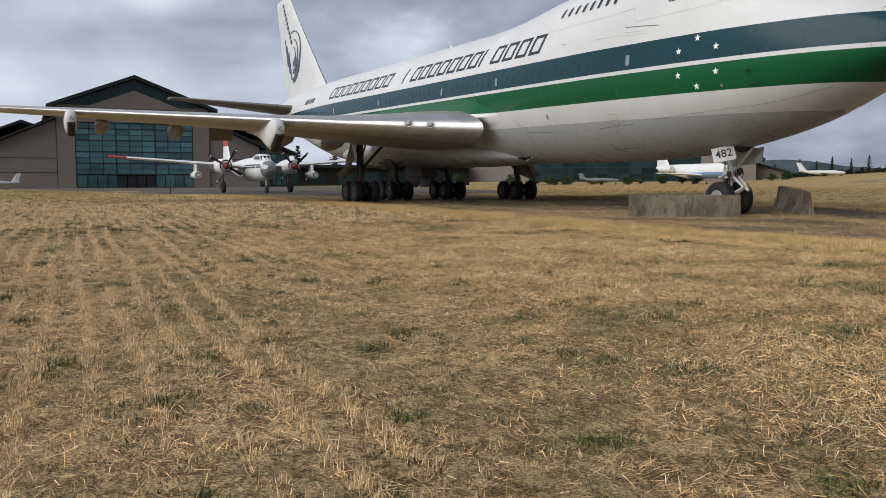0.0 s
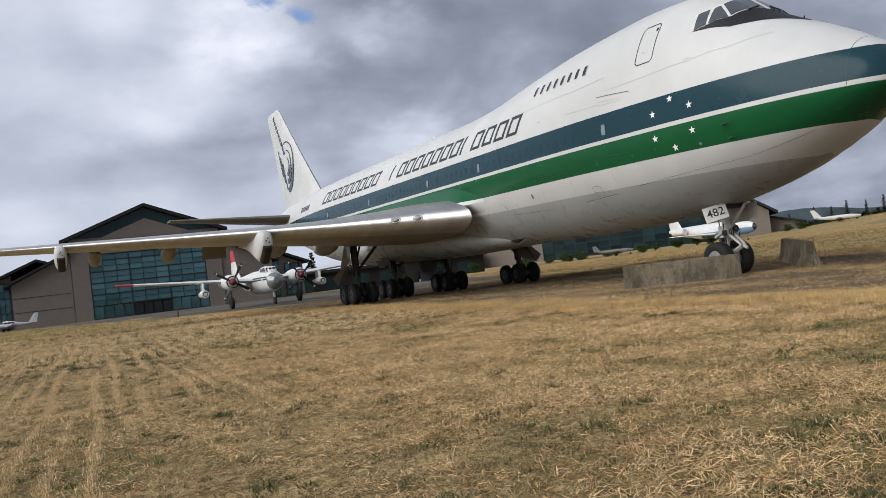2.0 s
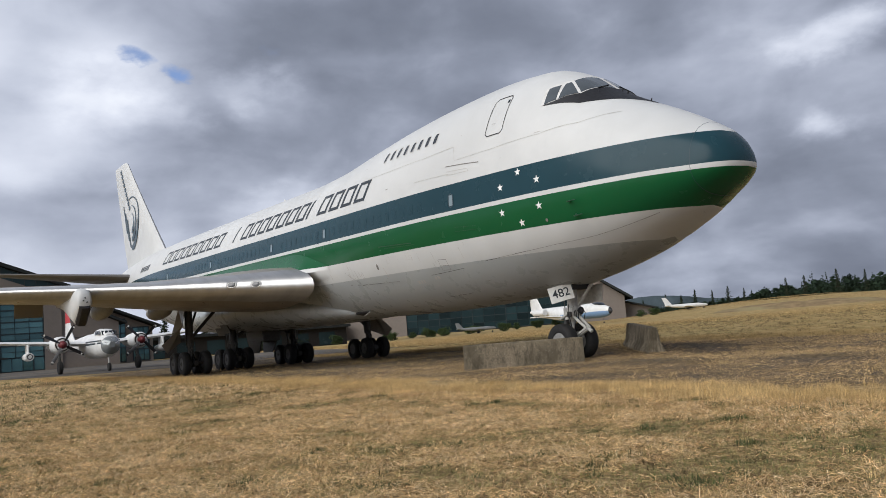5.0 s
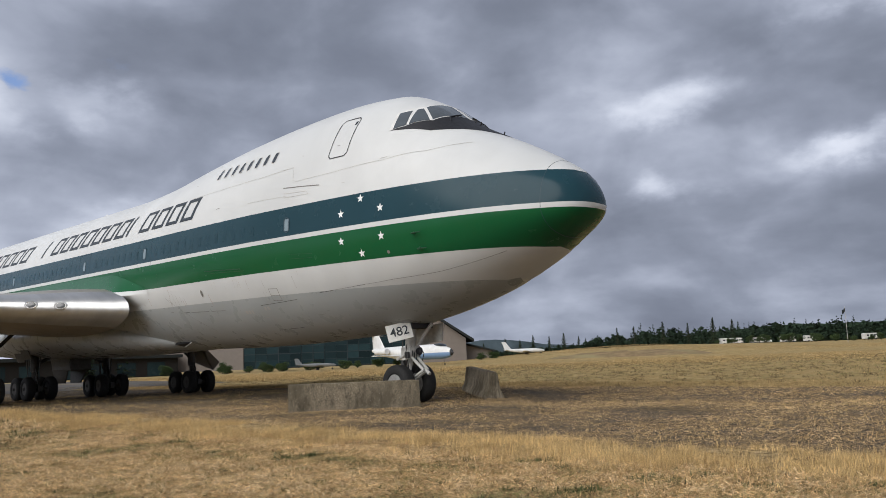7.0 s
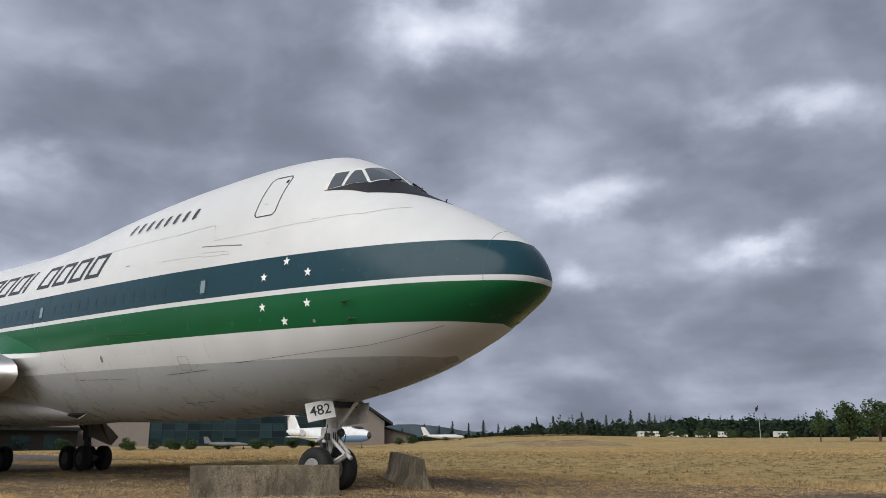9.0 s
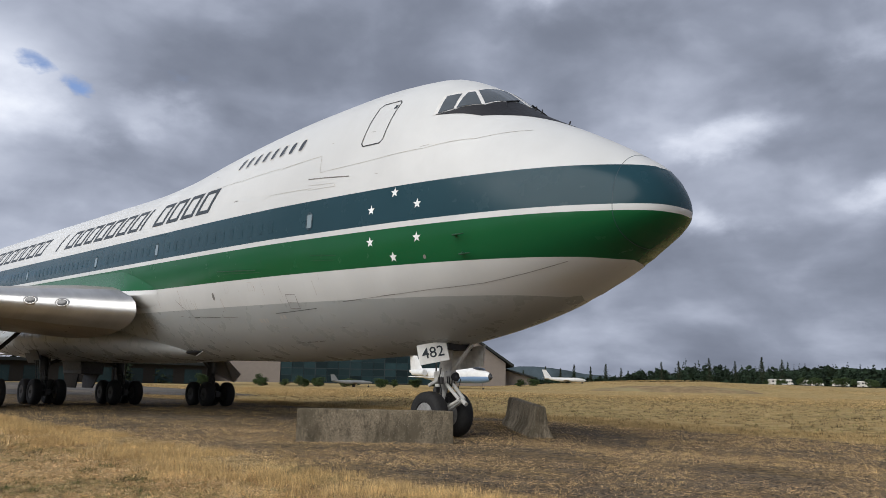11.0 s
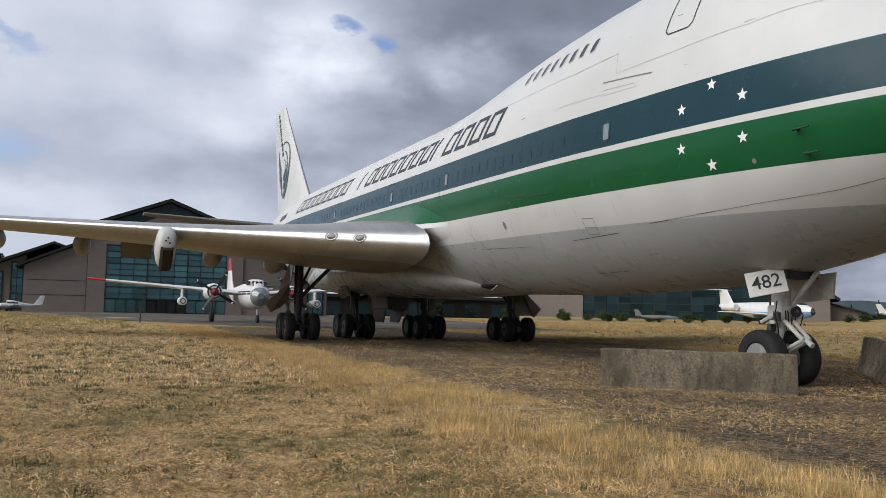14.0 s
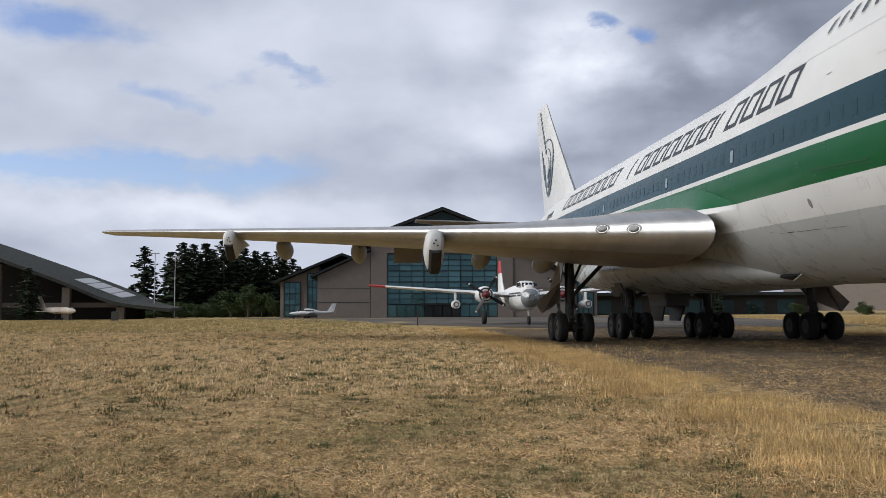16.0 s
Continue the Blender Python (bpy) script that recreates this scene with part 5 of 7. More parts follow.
NEEDLE = material("dark_conifer_needles", (0.026, 0.040, 0.022), 0.8, island=0.55, tint=(0.03, 0.042, 0.02), spec=0.2)
LEAF = material("broad_leaves", (0.050, 0.078, 0.026), 0.75, island=0.5, tint=(0.03, 0.052, 0.018), spec=0.25)
FARTREE = material("far_woods", (0.022, 0.036, 0.022), 0.9, island=0.5, spec=0.1)
# blue base colour stands in for distance haze over wooded slopes
HILL = material("haze_painted_hill", (0.060, 0.080, 0.092), 0.95, 0, 0.35, 0.02, spec=0.0)


def body_rings(bm, prof, n=20, power=1.0):
    """Fuselage skin from rows: along y, half-width, bottom, top."""
    rings = []
    for y, w, zb, zt in prof:
        zc, h = (zb + zt) / 2, (zt - zb) / 2
        rings.append([(w * math.copysign(abs(math.cos(t)) ** power, math.cos(t)), y, zc + h * math.copysign(abs(math.sin(t)) ** power, math.sin(t))) for t in [2 * math.pi * i / n for i in range(n)]])
    return loft(bm, rings)


def foil(bm, stations, n=7, upright=False):
    """A wing, tailplane or fin: rows of span, y, z, chord, thickness."""
    rings = []
    for s, y, z, c, th in stations:
        if upright:
            rings.append([(v * c, y + u * c, z) for u, v in airfoil(n, th, 0.0)])
        else:
            rings.append([(s, y + u * c, z + v * c) for u, v in airfoil(n, th, 0.01)])
    return loft(bm, rings)


def small_wheel(bm, x, y, z, r, w):
    lathe(bm, [(-w / 2, r * 0.4), (-w / 2, r * 0.85), (-w * 0.3, r), (w * 0.3, r), (w / 2, r * 0.85), (w / 2, r * 0.4)], "X", 16, Matrix.Translation((x, y, z)))


def propeller(parent, x, y, z, r, blades, turn, spinner_mat, tip=True):
    bm = bmesh.new()
    lathe(bm, [(0.35, 0.42), (0.0, 0.40), (-0.25, 0.30), (-0.42, 0.14), (-0.46, 0.01)], "Y", 18, Matrix.Translation((x, y, z)) @ Matrix.Scale(r / 2.3, 4))
    part("spinner", bm, spinner_mat, parent, "red propeller spinner" if spinner_mat is DULLRED else "", smooth=True)
    for i in range(blades):
        bm = bmesh.new()
        rows = []
        for f, c, tw in ((0.12, 0.05, 55), (0.3, 0.075, 45), (0.6, 0.085, 32), (0.9, 0.07, 24), (1.0, 0.03, 22)):
            cc = c * r
            q = pose(0, 0, 0, 0, 0, tw)
            rows.append([Vector(q @ Vector((dx * cc, dy * cc * 0.16, 0))) + Vector((0, 0, f * r)) for dx, dy in ((-1, 0), (-0.3, 1), (0.6, 0.8), (1, 0), (0.6, -0.8), (-0.3, -1))])
        m = Matrix.Translation((x, y - 0.05, z)) @ pose(0, 0, 0, 0, turn + 360 * i / blades, 0)
        loft(bm, [[m @ p for p in row] for row in rows])
        blade = part("propeller_blade", bm, BLACK, parent, "black propeller blade with a pale tip" if tip else "", smooth=True)
        if tip:
            bm = bmesh.new()
            box(bm, -0.15, 0.15, -0.045, 0.045, r * 0.86, r * 0.92, 0, m)
            part("tip_band", bm, SIGNW, blade)


# ---- twin-engined patrol aircraft on the ramp ----
def patrol_plane(m):
    t = thing("patrol_plane", "white twin-engined propeller aircraft with red wingtips parked on asphalt", "airplane", m)
    bm = bmesh.new()
    body_rings(bm, [(0.0, 0.25, 2.35, 2.85), (0.25, 0.62, 1.95, 3.15), (0.9, 0.95, 1.6, 3.5), (2.0, 1.12, 1.4, 3.8), (4, 1.2, 1.3, 3.95), (9, 1.2, 1.35, 3.95), (13, 1.0, 1.8, 3.8), (17, 0.65, 2.5, 3.6), (21, 0.3, 2.95, 3.4), (23.5, 0.08, 3.1, 3.25)], 24, 0.92)
    part("fuselage", bm, PLANEW, t, smooth=True)
    bm = bmesh.new()
    body_rings(bm, [(1.1, 0.3, 3.45, 3.6), (1.6, 0.66, 3.3, 4.0), (2.4, 0.82, 3.3, 4.22), (3.6, 0.84, 3.3, 4.28), (5.2, 0.6, 3.4, 4.15), (7.0, 0.2, 3.6, 3.95)], 18, 0.8)
    part("canopy", bm, PLANEW, t, smooth=True)
    for i, (x, y) in enumerate(((-0.48, 1.58), (-0.18, 1.46), (0.18, 1.46), (0.48, 1.58))):
        bm = bmesh.new()
        box(bm, x - 0.14, x + 0.14, -0.015, 0.015, -0.27, 0.25, 0.01, Matrix.Translation((0, y - 0.06, 3.82)) @ pose(0, 0, 0, -38, 0, 0))
        part("cockpit_window", bm, GLASS, t)
    bm = bmesh.new()
    body_rings(bm, [(-0.05, 0.28, 2.30, 2.90), (0.25, 0.65, 1.92, 3.18), (0.75, 0.91, 1.66, 3.43)], 20, 0.92)
    glaze = part("nose_glazing", bm, PLEXI, t, "grey glazed nose", smooth=True)
    for ang in (-60, 0, 60):
        bm = bmesh.new()
        a = radians(ang)
        ps = [(0.75, 0.93), (0.25, 0.67), (-0.05, 0.30)]
        for (ya, ra), (yb, rb) in zip(ps, ps[1:]):
            rod(bm, (ra * math.sin(a), ya, 2.52 + ra * 0.9 * math.cos(a)), (rb * math.sin(a), yb, 2.58 + rb * 0.88 * math.cos(a)), 0.03, n=6)
        part("glazing_bar", bm, PLANEW, glaze)
    for s in (-1, 1):
        for y in (1.95, 2.55, 3.2):
            bm = bmesh.new()
            box(bm, -0.015, 0.015, -0.24, 0.24, -0.19, 0.19, 0.01, Matrix.Translation((s * (0.80 + 0.01 * y), y, 3.86)) @ pose(0, 0, 0, 0, -s * 14, 0))
            part("canopy_window", bm, GLASS, t)
    for z, h in ((2.72, 0.16), (2.98, 0.12)):
        for s in (-1, 1):
            bm = bmesh.new()
            vs = [[bm.verts.new((s * (w + 0.012) * k, y, zz)) for zz, k in ((z, 1), (z + h, 0.985))] for y, w in ((0.8, 0.90), (1.4, 1.02), (2.4, 1.13), (4.0, 1.20), (7.0, 1.20), (9.0, 1.20))]
            for a, b in zip(vs, vs[1:]):
                bm.faces.new((a[0], b[0], b[1], a[1]))
            part("cheat_line", bm, LETTER, t, "dark painted stripe")
    for s in (-1, 1):
        bm = bmesh.new()
        foil(bm, [(s * x, 6.0 + 0.08 * (x - 1), 2.9 + 0.075 * (x - 1), 4.2 - 0.17 * (x - 1), 0.14) for x in (0.6, 4, 8, 12, 13.6)])
        part("wing", bm, PLANEW, t, "white wing", smooth=True, angle=1.0)
        bm = bmesh.new()
        foil(bm, [(s * x, 6.0 + 0.08 * (x - 1), 2.9 + 0.075 * (x - 1), 4.2 - 0.17 * (x - 1), 0.14) for x in (13.62, 14.7, 15.3)])
        part("wingtip", bm, RED, t, "red wingtip", smooth=True, angle=1.0)
        bm = bmesh.new()
        lathe(bm, [(4.0, 0.55), (4.05, 0.72), (4.6, 0.84), (6, 0.86), (8, 0.75), (10.5, 0.4), (12, 0.05)], "Y", 20, Matrix.Translation((s * 3.8, 0, 2.95)))
        eng = part("engine_nacelle", bm, PLANEW, t, "white engine nacelle", smooth=True)
        bm = bmesh.new()
        lathe(bm, [(4.03, 0.30), (3.99, 0.66), (4.25, 0.70)], "Y", 20, Matrix.Translation((s * 3.8, 0, 2.95)))
        part("cowl_opening", bm, BLACK, eng, smooth=True)
        propeller(eng, s * 3.8, 3.75, 2.95, 2.2, 4, 38 + 8 * s, DULLRED)
        bm = bmesh.new()
        lathe(bm, [(5.0, 0.30), (5.0, 0.38), (5.5, 0.43), (7.0, 0.41), (8.6, 0.25)], "Y", 18, Matrix.Translation((s * 6.6, 0, 2.0)))
        pod = part("jet_pod", bm, PLANEW, t, "white jet pod", smooth=True)
        bm = bmesh.new()
        lathe(bm, [(5.04, 0.02), (4.98, 0.27), (5.1, 0.30)], "Y", 16, Matrix.Translation((s * 6.6, 0, 2.0)))
        part("intake", bm, BLACK, pod)
        bm = bmesh.new()
        box(bm, s * 6.6 - 0.07, s * 6.6 + 0.07, 5.8, 7.6, 2.3, 3.2, 0.03)
        part("strut", bm, PLANEW, pod)
        bm = bmesh.new()
        rod(bm, (s * 3.8, 5.6, 0.7), (s * 3.8, 5.9, 2.5), 0.12)
        rod(bm, (s * 3.8, 5.6, 0.9), (s * 3.8, 7.2, 2.4), 0.06)
        leg = part("main_leg", bm, STEEL, t)
        bm = bmesh.new()
        small_wheel(bm, s * 3.8, 5.6, 0.68, 0.68, 0.42)
        part("wheel", bm, RUBBER, leg, smooth=True)
        bm = bmesh.new()
        foil(bm, [(s * x, 20.6 + 0.25 * x, 3.3 + 0.1 * x, 2.6 - 0.2 * x, 0.1) for x in (0.2, 3, 5.2)])
        part("tailplane", bm, PLANEW, t, smooth=True)
    bm = bmesh.new()
    foil(bm, [(0, 17.5, 3.3, 6.0, 0.1), (0, 19.4, 4.6, 3.9, 0.1), (0, 20.2, 5.8, 2.9, 0.1)], upright=True)
    part("fin", bm, PLANEW, t, "white fin", smooth=True)
    bm = bmesh.new()
    foil(bm, [(0, 20.21, 5.81, 2.9, 0.1), (0, 20.9, 7.0, 2.1, 0.1), (0, 21.2, 7.3, 1.6, 0.06)], upright=True)
    part("fin_top", bm, RED, t, "red fin top", smooth=True)
    bm = bmesh.new()
    rod(bm, (0, 1.6, 0.45), (0, 1.9, 1.6), 0.08)
    leg = part("nose_leg", bm, GEARW, t)
    bm = bmesh.new()
    small_wheel(bm, 0, 1.6, 0.42, 0.42, 0.26)
    part("wheel", bm, RUBBER, leg, smooth=True)


def parked_jet(name, label, m, ln, span, mats, sweep=0.3, low=1.0, fat=0.09, t_tail=False, pods=False, fin_k=1.0, nose_mat=None):
    """A simple parked aircraft: nose at y = 0, tail at +ln."""
    t = thing(name, label, "airplane", m)
    w = ln * fat
    z0 = low
    bm = bmesh.new()
    h = w * 2.15
    body_rings(bm, [(0, 0.04 * w, z0 + h * 0.36, z0 + h * 0.44), (ln * 0.04, 0.42 * w, z0 + h * 0.14, z0 + h * 0.7), (ln * 0.12, 0.8 * w, z0 + 0.02, z0 + h * 0.9), (ln * 0.22, w, z0, z0 + h), (ln * 0.6, w, z0, z0 + h), (ln * 0.8, 0.66 * w, z0 + h * 0.28, z0 + h * 0.98), (ln, 0.12 * w, z0 + h * 0.68, z0 + h * 0.88)], 18)
    part("fuselage", bm, mats[0], t, smooth=True)
    if nose_mat:
        bm = bmesh.new()
        body_rings(bm, [(-0.06, 0.02 * w, z0 + h * 0.36, z0 + h * 0.42), (ln * 0.012, 0.22 * w, z0 + h * 0.25, z0 + h * 0.56), (ln * 0.024, 0.34 * w, z0 + h * 0.19, z0 + h * 0.64)], 14)
        part("nose_cone", bm, nose_mat, t, "black nose cone", smooth=True)
    if len(mats) > 1:
        bm = bmesh.new()
        body_rings(bm, [(-0.01, 0.02 * w, z0 + h * 0.35, z0 + h * 0.42), (ln * 0.04, 0.445 * w, z0 + h * 0.11, z0 + h * 0.58), (ln * 0.12, 0.83 * w, z0 - 0.02, z0 + h * 0.68), (ln * 0.22, w * 1.02, z0 - 0.03, z0 + h * 0.66), (ln * 0.55, w * 1.012, z0 - 0.02, z0 + h * 0.60)], 18)
        part("lower_nose", bm, mats[1], t, "pale blue lower nose", smooth=True)
    bm = bmesh.new()
    body_rings(bm, [(ln * 0.085, 0.2 * w, z0 + h * 0.80, z0 + h * 0.84), (ln * 0.11, 0.55 * w, z0 + h * 0.78, z0 + h * 0.98), (ln * 0.15, 0.6 * w, z0 + h * 0.8, z0 + h * 1.03), (ln * 0.2, 0.3 * w, z0 + h * 0.9, z0 + h * 1.02)], 12)
    part("windscreen", bm, GLASS, t, smooth=True)
    for s in (-1, 1):
        bm = bmesh.new()
        c = ln * 0.2
        foil(bm, [(s * (w * 0.5 + f * (span / 2 - w * 0.5)), ln * 0.36 + sweep * span / 2 * f, z0 + h * 0.22 + 0.05 * span / 2 * f, c * (1 - 0.62 * f), 0.11) for f in (0, 0.5, 1)])
        part("wing", bm, mats[0], t, smooth=True)
        bm = bmesh.new()
        tz = z0 + h * (0.85 if not t_tail else 0.9) + (ln * 0.135 * fin_k if t_tail else 0)
        foil(bm, [(s * (0.02 + f * span * 0.19), ln * (0.9 if not t_tail else 0.96) + sweep * span * 0.19 * f, tz, ln * 0.09 * (1 - 0.5 * f), 0.09) for f in (0, 1)])
        part("tailplane", bm, mats[0], t, smooth=True)
        if pods:
            bm = bmesh.new()
            lathe(bm, [(0, 0.3 * w), (0, 0.46 * w), (ln * 0.05, 0.5 * w), (ln * 0.15, 0.4 * w)], "Y", 14, Matrix.Translation((s * w * 1.45, ln * 0.7, z0 + h * 0.66)))
            part("engine", bm, mats[0], t, smooth=True)
        bm = bmesh.new()
        rod(bm, (s * w * 1.2, ln * 0.46, 0.3), (s * w * 1.0, ln * 0.46, z0 + h * 0.2), 0.06, n=8)
        leg = part("main_leg", bm, STEEL, t)
        bm = bmesh.new()
        small_wheel(bm, s * w * 1.2, ln * 0.46, 0.3, 0.3, 0.2)
        part("wheel", bm, RUBBER, leg, smooth=True)
    bm = bmesh.new()
    foil(bm, [(0, ln * 0.82, z0 + h * 0.8, ln * 0.17, 0.09), (0, ln * (0.82 + 0.11 * fin_k), z0 + h * 0.9 + ln * 0.135 * fin_k, ln * 0.095, 0.09)], upright=True)
    part("fin", bm, mats[0], t, smooth=True)
    bm = bmesh.new()
    rod(bm, (0, ln * 0.1, 0.25), (0, ln * 0.11, z0 + h * 0.2), 0.05, n=8)
    leg = part("nose_leg", bm, STEEL, t)
    bm = bmesh.new()
    small_wheel(bm, 0, ln * 0.1, 0.25, 0.25, 0.15)
    part("wheel", bm, RUBBER, leg, smooth=True)
    return t


def light_twin(m):
    """A low-winged light twin: nose at y = 0, tail at +9.6 m."""
    t = thing("light_twin_plane", "small white twin-propeller plane with dark stripe by the museum wall", "airplane", m)
    bm = bmesh.new()
    body_rings(bm, [(0, 0.05, 0.98, 1.10), (0.4, 0.28, 0.80, 1.27), (1.5, 0.50, 0.66, 1.46), (2.4, 0.60, 0.62, 1.58), (3.0, 0.62, 0.60, 1.98), (3.9, 0.63, 0.60, 2.10), (5.0, 0.54, 0.68, 1.90), (6.2, 0.34, 0.84, 1.58), (7.8, 0.18, 1.04, 1.42), (9.3, 0.06, 1.18, 1.36)], 18)
    part("fuselage", bm, PLANEW, t, smooth=True)
    bm = bmesh.new()
    body_rings(bm, [(2.42, 0.34, 1.50, 1.60), (2.66, 0.55, 1.48, 1.80), (2.95, 0.60, 1.50, 1.96), (3.02, 0.59, 1.52, 1.96)], 16)
    part("windscreen", bm, GLASS, t, "dark raked windscreen", smooth=True)
    bm = bmesh.new()
    foil(bm, [(0, 7.75, 1.40, 1.55, 0.08), (0, 8.95, 3.10, 0.80, 0.08)], upright=True)
    part("fin", bm, PLANEW, t, smooth=True)
    bm = bmesh.new()
    rod(bm, (0, 0.9, 0.25), (0, 1.1, 0.85), 0.05, n=8)
    leg = part("nose_leg", bm, STEEL, t)
    bm = bmesh.new()
    small_wheel(bm, 0, 0.9, 0.25, 0.25, 0.15)
    part("wheel", bm, RUBBER, leg, smooth=True)
    for s in (-1, 1):
        for y0, y1 in ((3.15, 3.75), (3.85, 4.45), (4.55, 4.95)):
            bm = bmesh.new()
            box(bm, s * 0.50, s * 0.64, y0, y1, 1.48, 1.80, 0.03)
            part("cabin_window", bm, GLASS, t)
        bm = bmesh.new()
        box(bm, s * 0.44, s * 0.645, 1.7, 5.4, 1.20, 1.28, 0.01)
        part("stripe", bm, LETTER, t, "dark stripe along the body")
        bm = bmesh.new()
        foil(bm, [(s * 0.45, 2.95, 0.80, 2.0, 0.13), (s * 2.2, 3.05, 0.95, 1.75, 0.13), (s * 5.6, 3.35, 1.25, 1.0, 0.12)])
        part("wing", bm, PLANEW, t, smooth=True)
        bm = bmesh.new()
        rod(bm, (s * 5.62, 3.2, 1.28), (s * 5.62, 4.5, 1.28), 0.17, 0.05, 12)
        part("wingtip_tank", bm, PLANEW, t, smooth=True)
        bm = bmesh.new()
        foil(bm, [(s * 0.05, 8.2, 1.30, 1.1, 0.09), (s * 2.2, 8.6, 1.30, 0.6, 0.09)])
        part("tailplane", bm, PLANEW, t, smooth=True)
        bm = bmesh.new()
        lathe(bm, [(0, 0.16), (0.06, 0.30), (0.8, 0.36), (1.9, 0.30), (3.0, 0.06)], "Y", 16, Matrix.Translation((s * 1.95, 1.75, 1.12)))
        eng = part("engine_nacelle", bm, PLANEW, t, smooth=True)
        propeller(eng, s * 1.95, 1.62, 1.12, 0.95, 2, 8, PLANEW, tip=False)
        bm = bmesh.new()
        rod(bm, (s * 1.95, 3.6, 0.3), (s * 1.95, 3.6, 0.95), 0.06, n=8)
        leg = part("main_leg", bm, STEEL, t)
        bm = bmesh.new()
        small_wheel(bm, s * 1.95, 3.6, 0.3, 0.3, 0.18)
        part("wheel", bm, RUBBER, leg, smooth=True)


def at(eye, az, d, turn, up=0.0):
    x, y = seen_from(eye, az, d)
    return pose(x, y, ground_z(x, y) + up, 0, 0, turn)


patrol_plane(pose(-0.1, 72.6, ground_z(0, 76), 0, 0, 0))
light_twin(pose(-33.5, 168, ground_z(-30, 168), 0, 0, -75))
parked_jet("fighter_jet", "small jet in mottled tan camouflage before the dark-roofed hall", at(NORTH, -19.9, 172, 52), 12.0, 7.5, (CAMO,), sweep=0.5, low=1.3, fat=0.048, fin_k=1.6)
parked_jet("twin_jet_airliner", "white and pale blue twin-jet airliner with a high tail", at(EAST, 46.0, 196, -5), 33.0, 21.0, (PLANEW, SKYBLUE), sweep=0.45, low=1.5, fat=0.052, t_tail=True, pods=True, fin_k=0.8, nose_mat=BLACK)
parked_jet("trainer_jet", "small pale jet standing before the glass hall", at(EAST, 37.9, 222, 66), 11.0, 9.0, (DULLGREY,), sweep=0.2, low=0.8, fat=0.042)
parked_jet("old_transport_plane", "white swept-wing aircraft standing in the far field", at(EAST, 52.3, 250, 55), 12.5, 11.0, (PLANEW,), sweep=0.5, low=0.45, fat=0.045, fin_k=1.35)


# ---- museum building ----
def prism(bm, outline, y0, y1):
    """An upright slab with an (x, z) outline from y0 to y1."""
    a = [bm.verts.new((x, y0, z)) for x, z in outline]
    b = [bm.verts.new((x, y1, z)) for x, z in outline]
    bm.faces.new(a[::-1])
    bm.faces.new(b)
    for i in range(len(a)):
        j = (i + 1) % len(a)
        bm.faces.new((a[i], a[j], b[j], b[i]))


def slab_roof(bm, pts, y0, y1, thick, over=0.0):
    """A roof skin along an (x, z) line, thick metres deep."""
    low = [(x, z) for x, z in pts]
    up = [(x, z + thick) for x, z in pts]
    prism(bm, low + up[::-1], y0, y1)


def glazing(parent, x0, x1, z0, z1, y, cols, rows, mat=None):
    pw, ph = (x1 - x0) / cols, (z1 - z0) / rows
    pane = bmesh.new()
    box(pane, 0.05, pw - 0.05, -0.02, 0.02, 0.05, ph - 0.05)
    me = bpy.data.meshes.new("pane")
    bmesh.ops.recalc_face_normals(pane, faces=pane.faces)
    pane.to_mesh(me)
    pane.free()
    me.materials.append(mat or BUILDGLASS)
    for j in range(rows):
        for i in range(cols):
            ob = new("pane", me)
            ob.parent = parent
            ob.matrix_basis = pose(x0 + i * pw, y, z0 + j * ph, random.uniform(-0.25, 0.25), 0, random.uniform(-0.3, 0.3))
    for i in range(cols + 1):
        bm = bmesh.new()
        k = 0.13 if i % 3 == 0 else 0.025
        box(bm, x0 + i * pw - k, x0 + i * pw + k, y - 0.16, y + 0.1, z0, z1)
        part("mullion", bm, MULLION, parent)
    for j in range(rows + 1):
        bm = bmesh.new()
        k = 0.13 if j % 2 == 0 else 0.05
        box(bm, x0, x1, y - 0.13, y + 0.08, z0 + j * ph - k, z0 + j * ph + k)
        part("transom", bm, MULLION, parent)


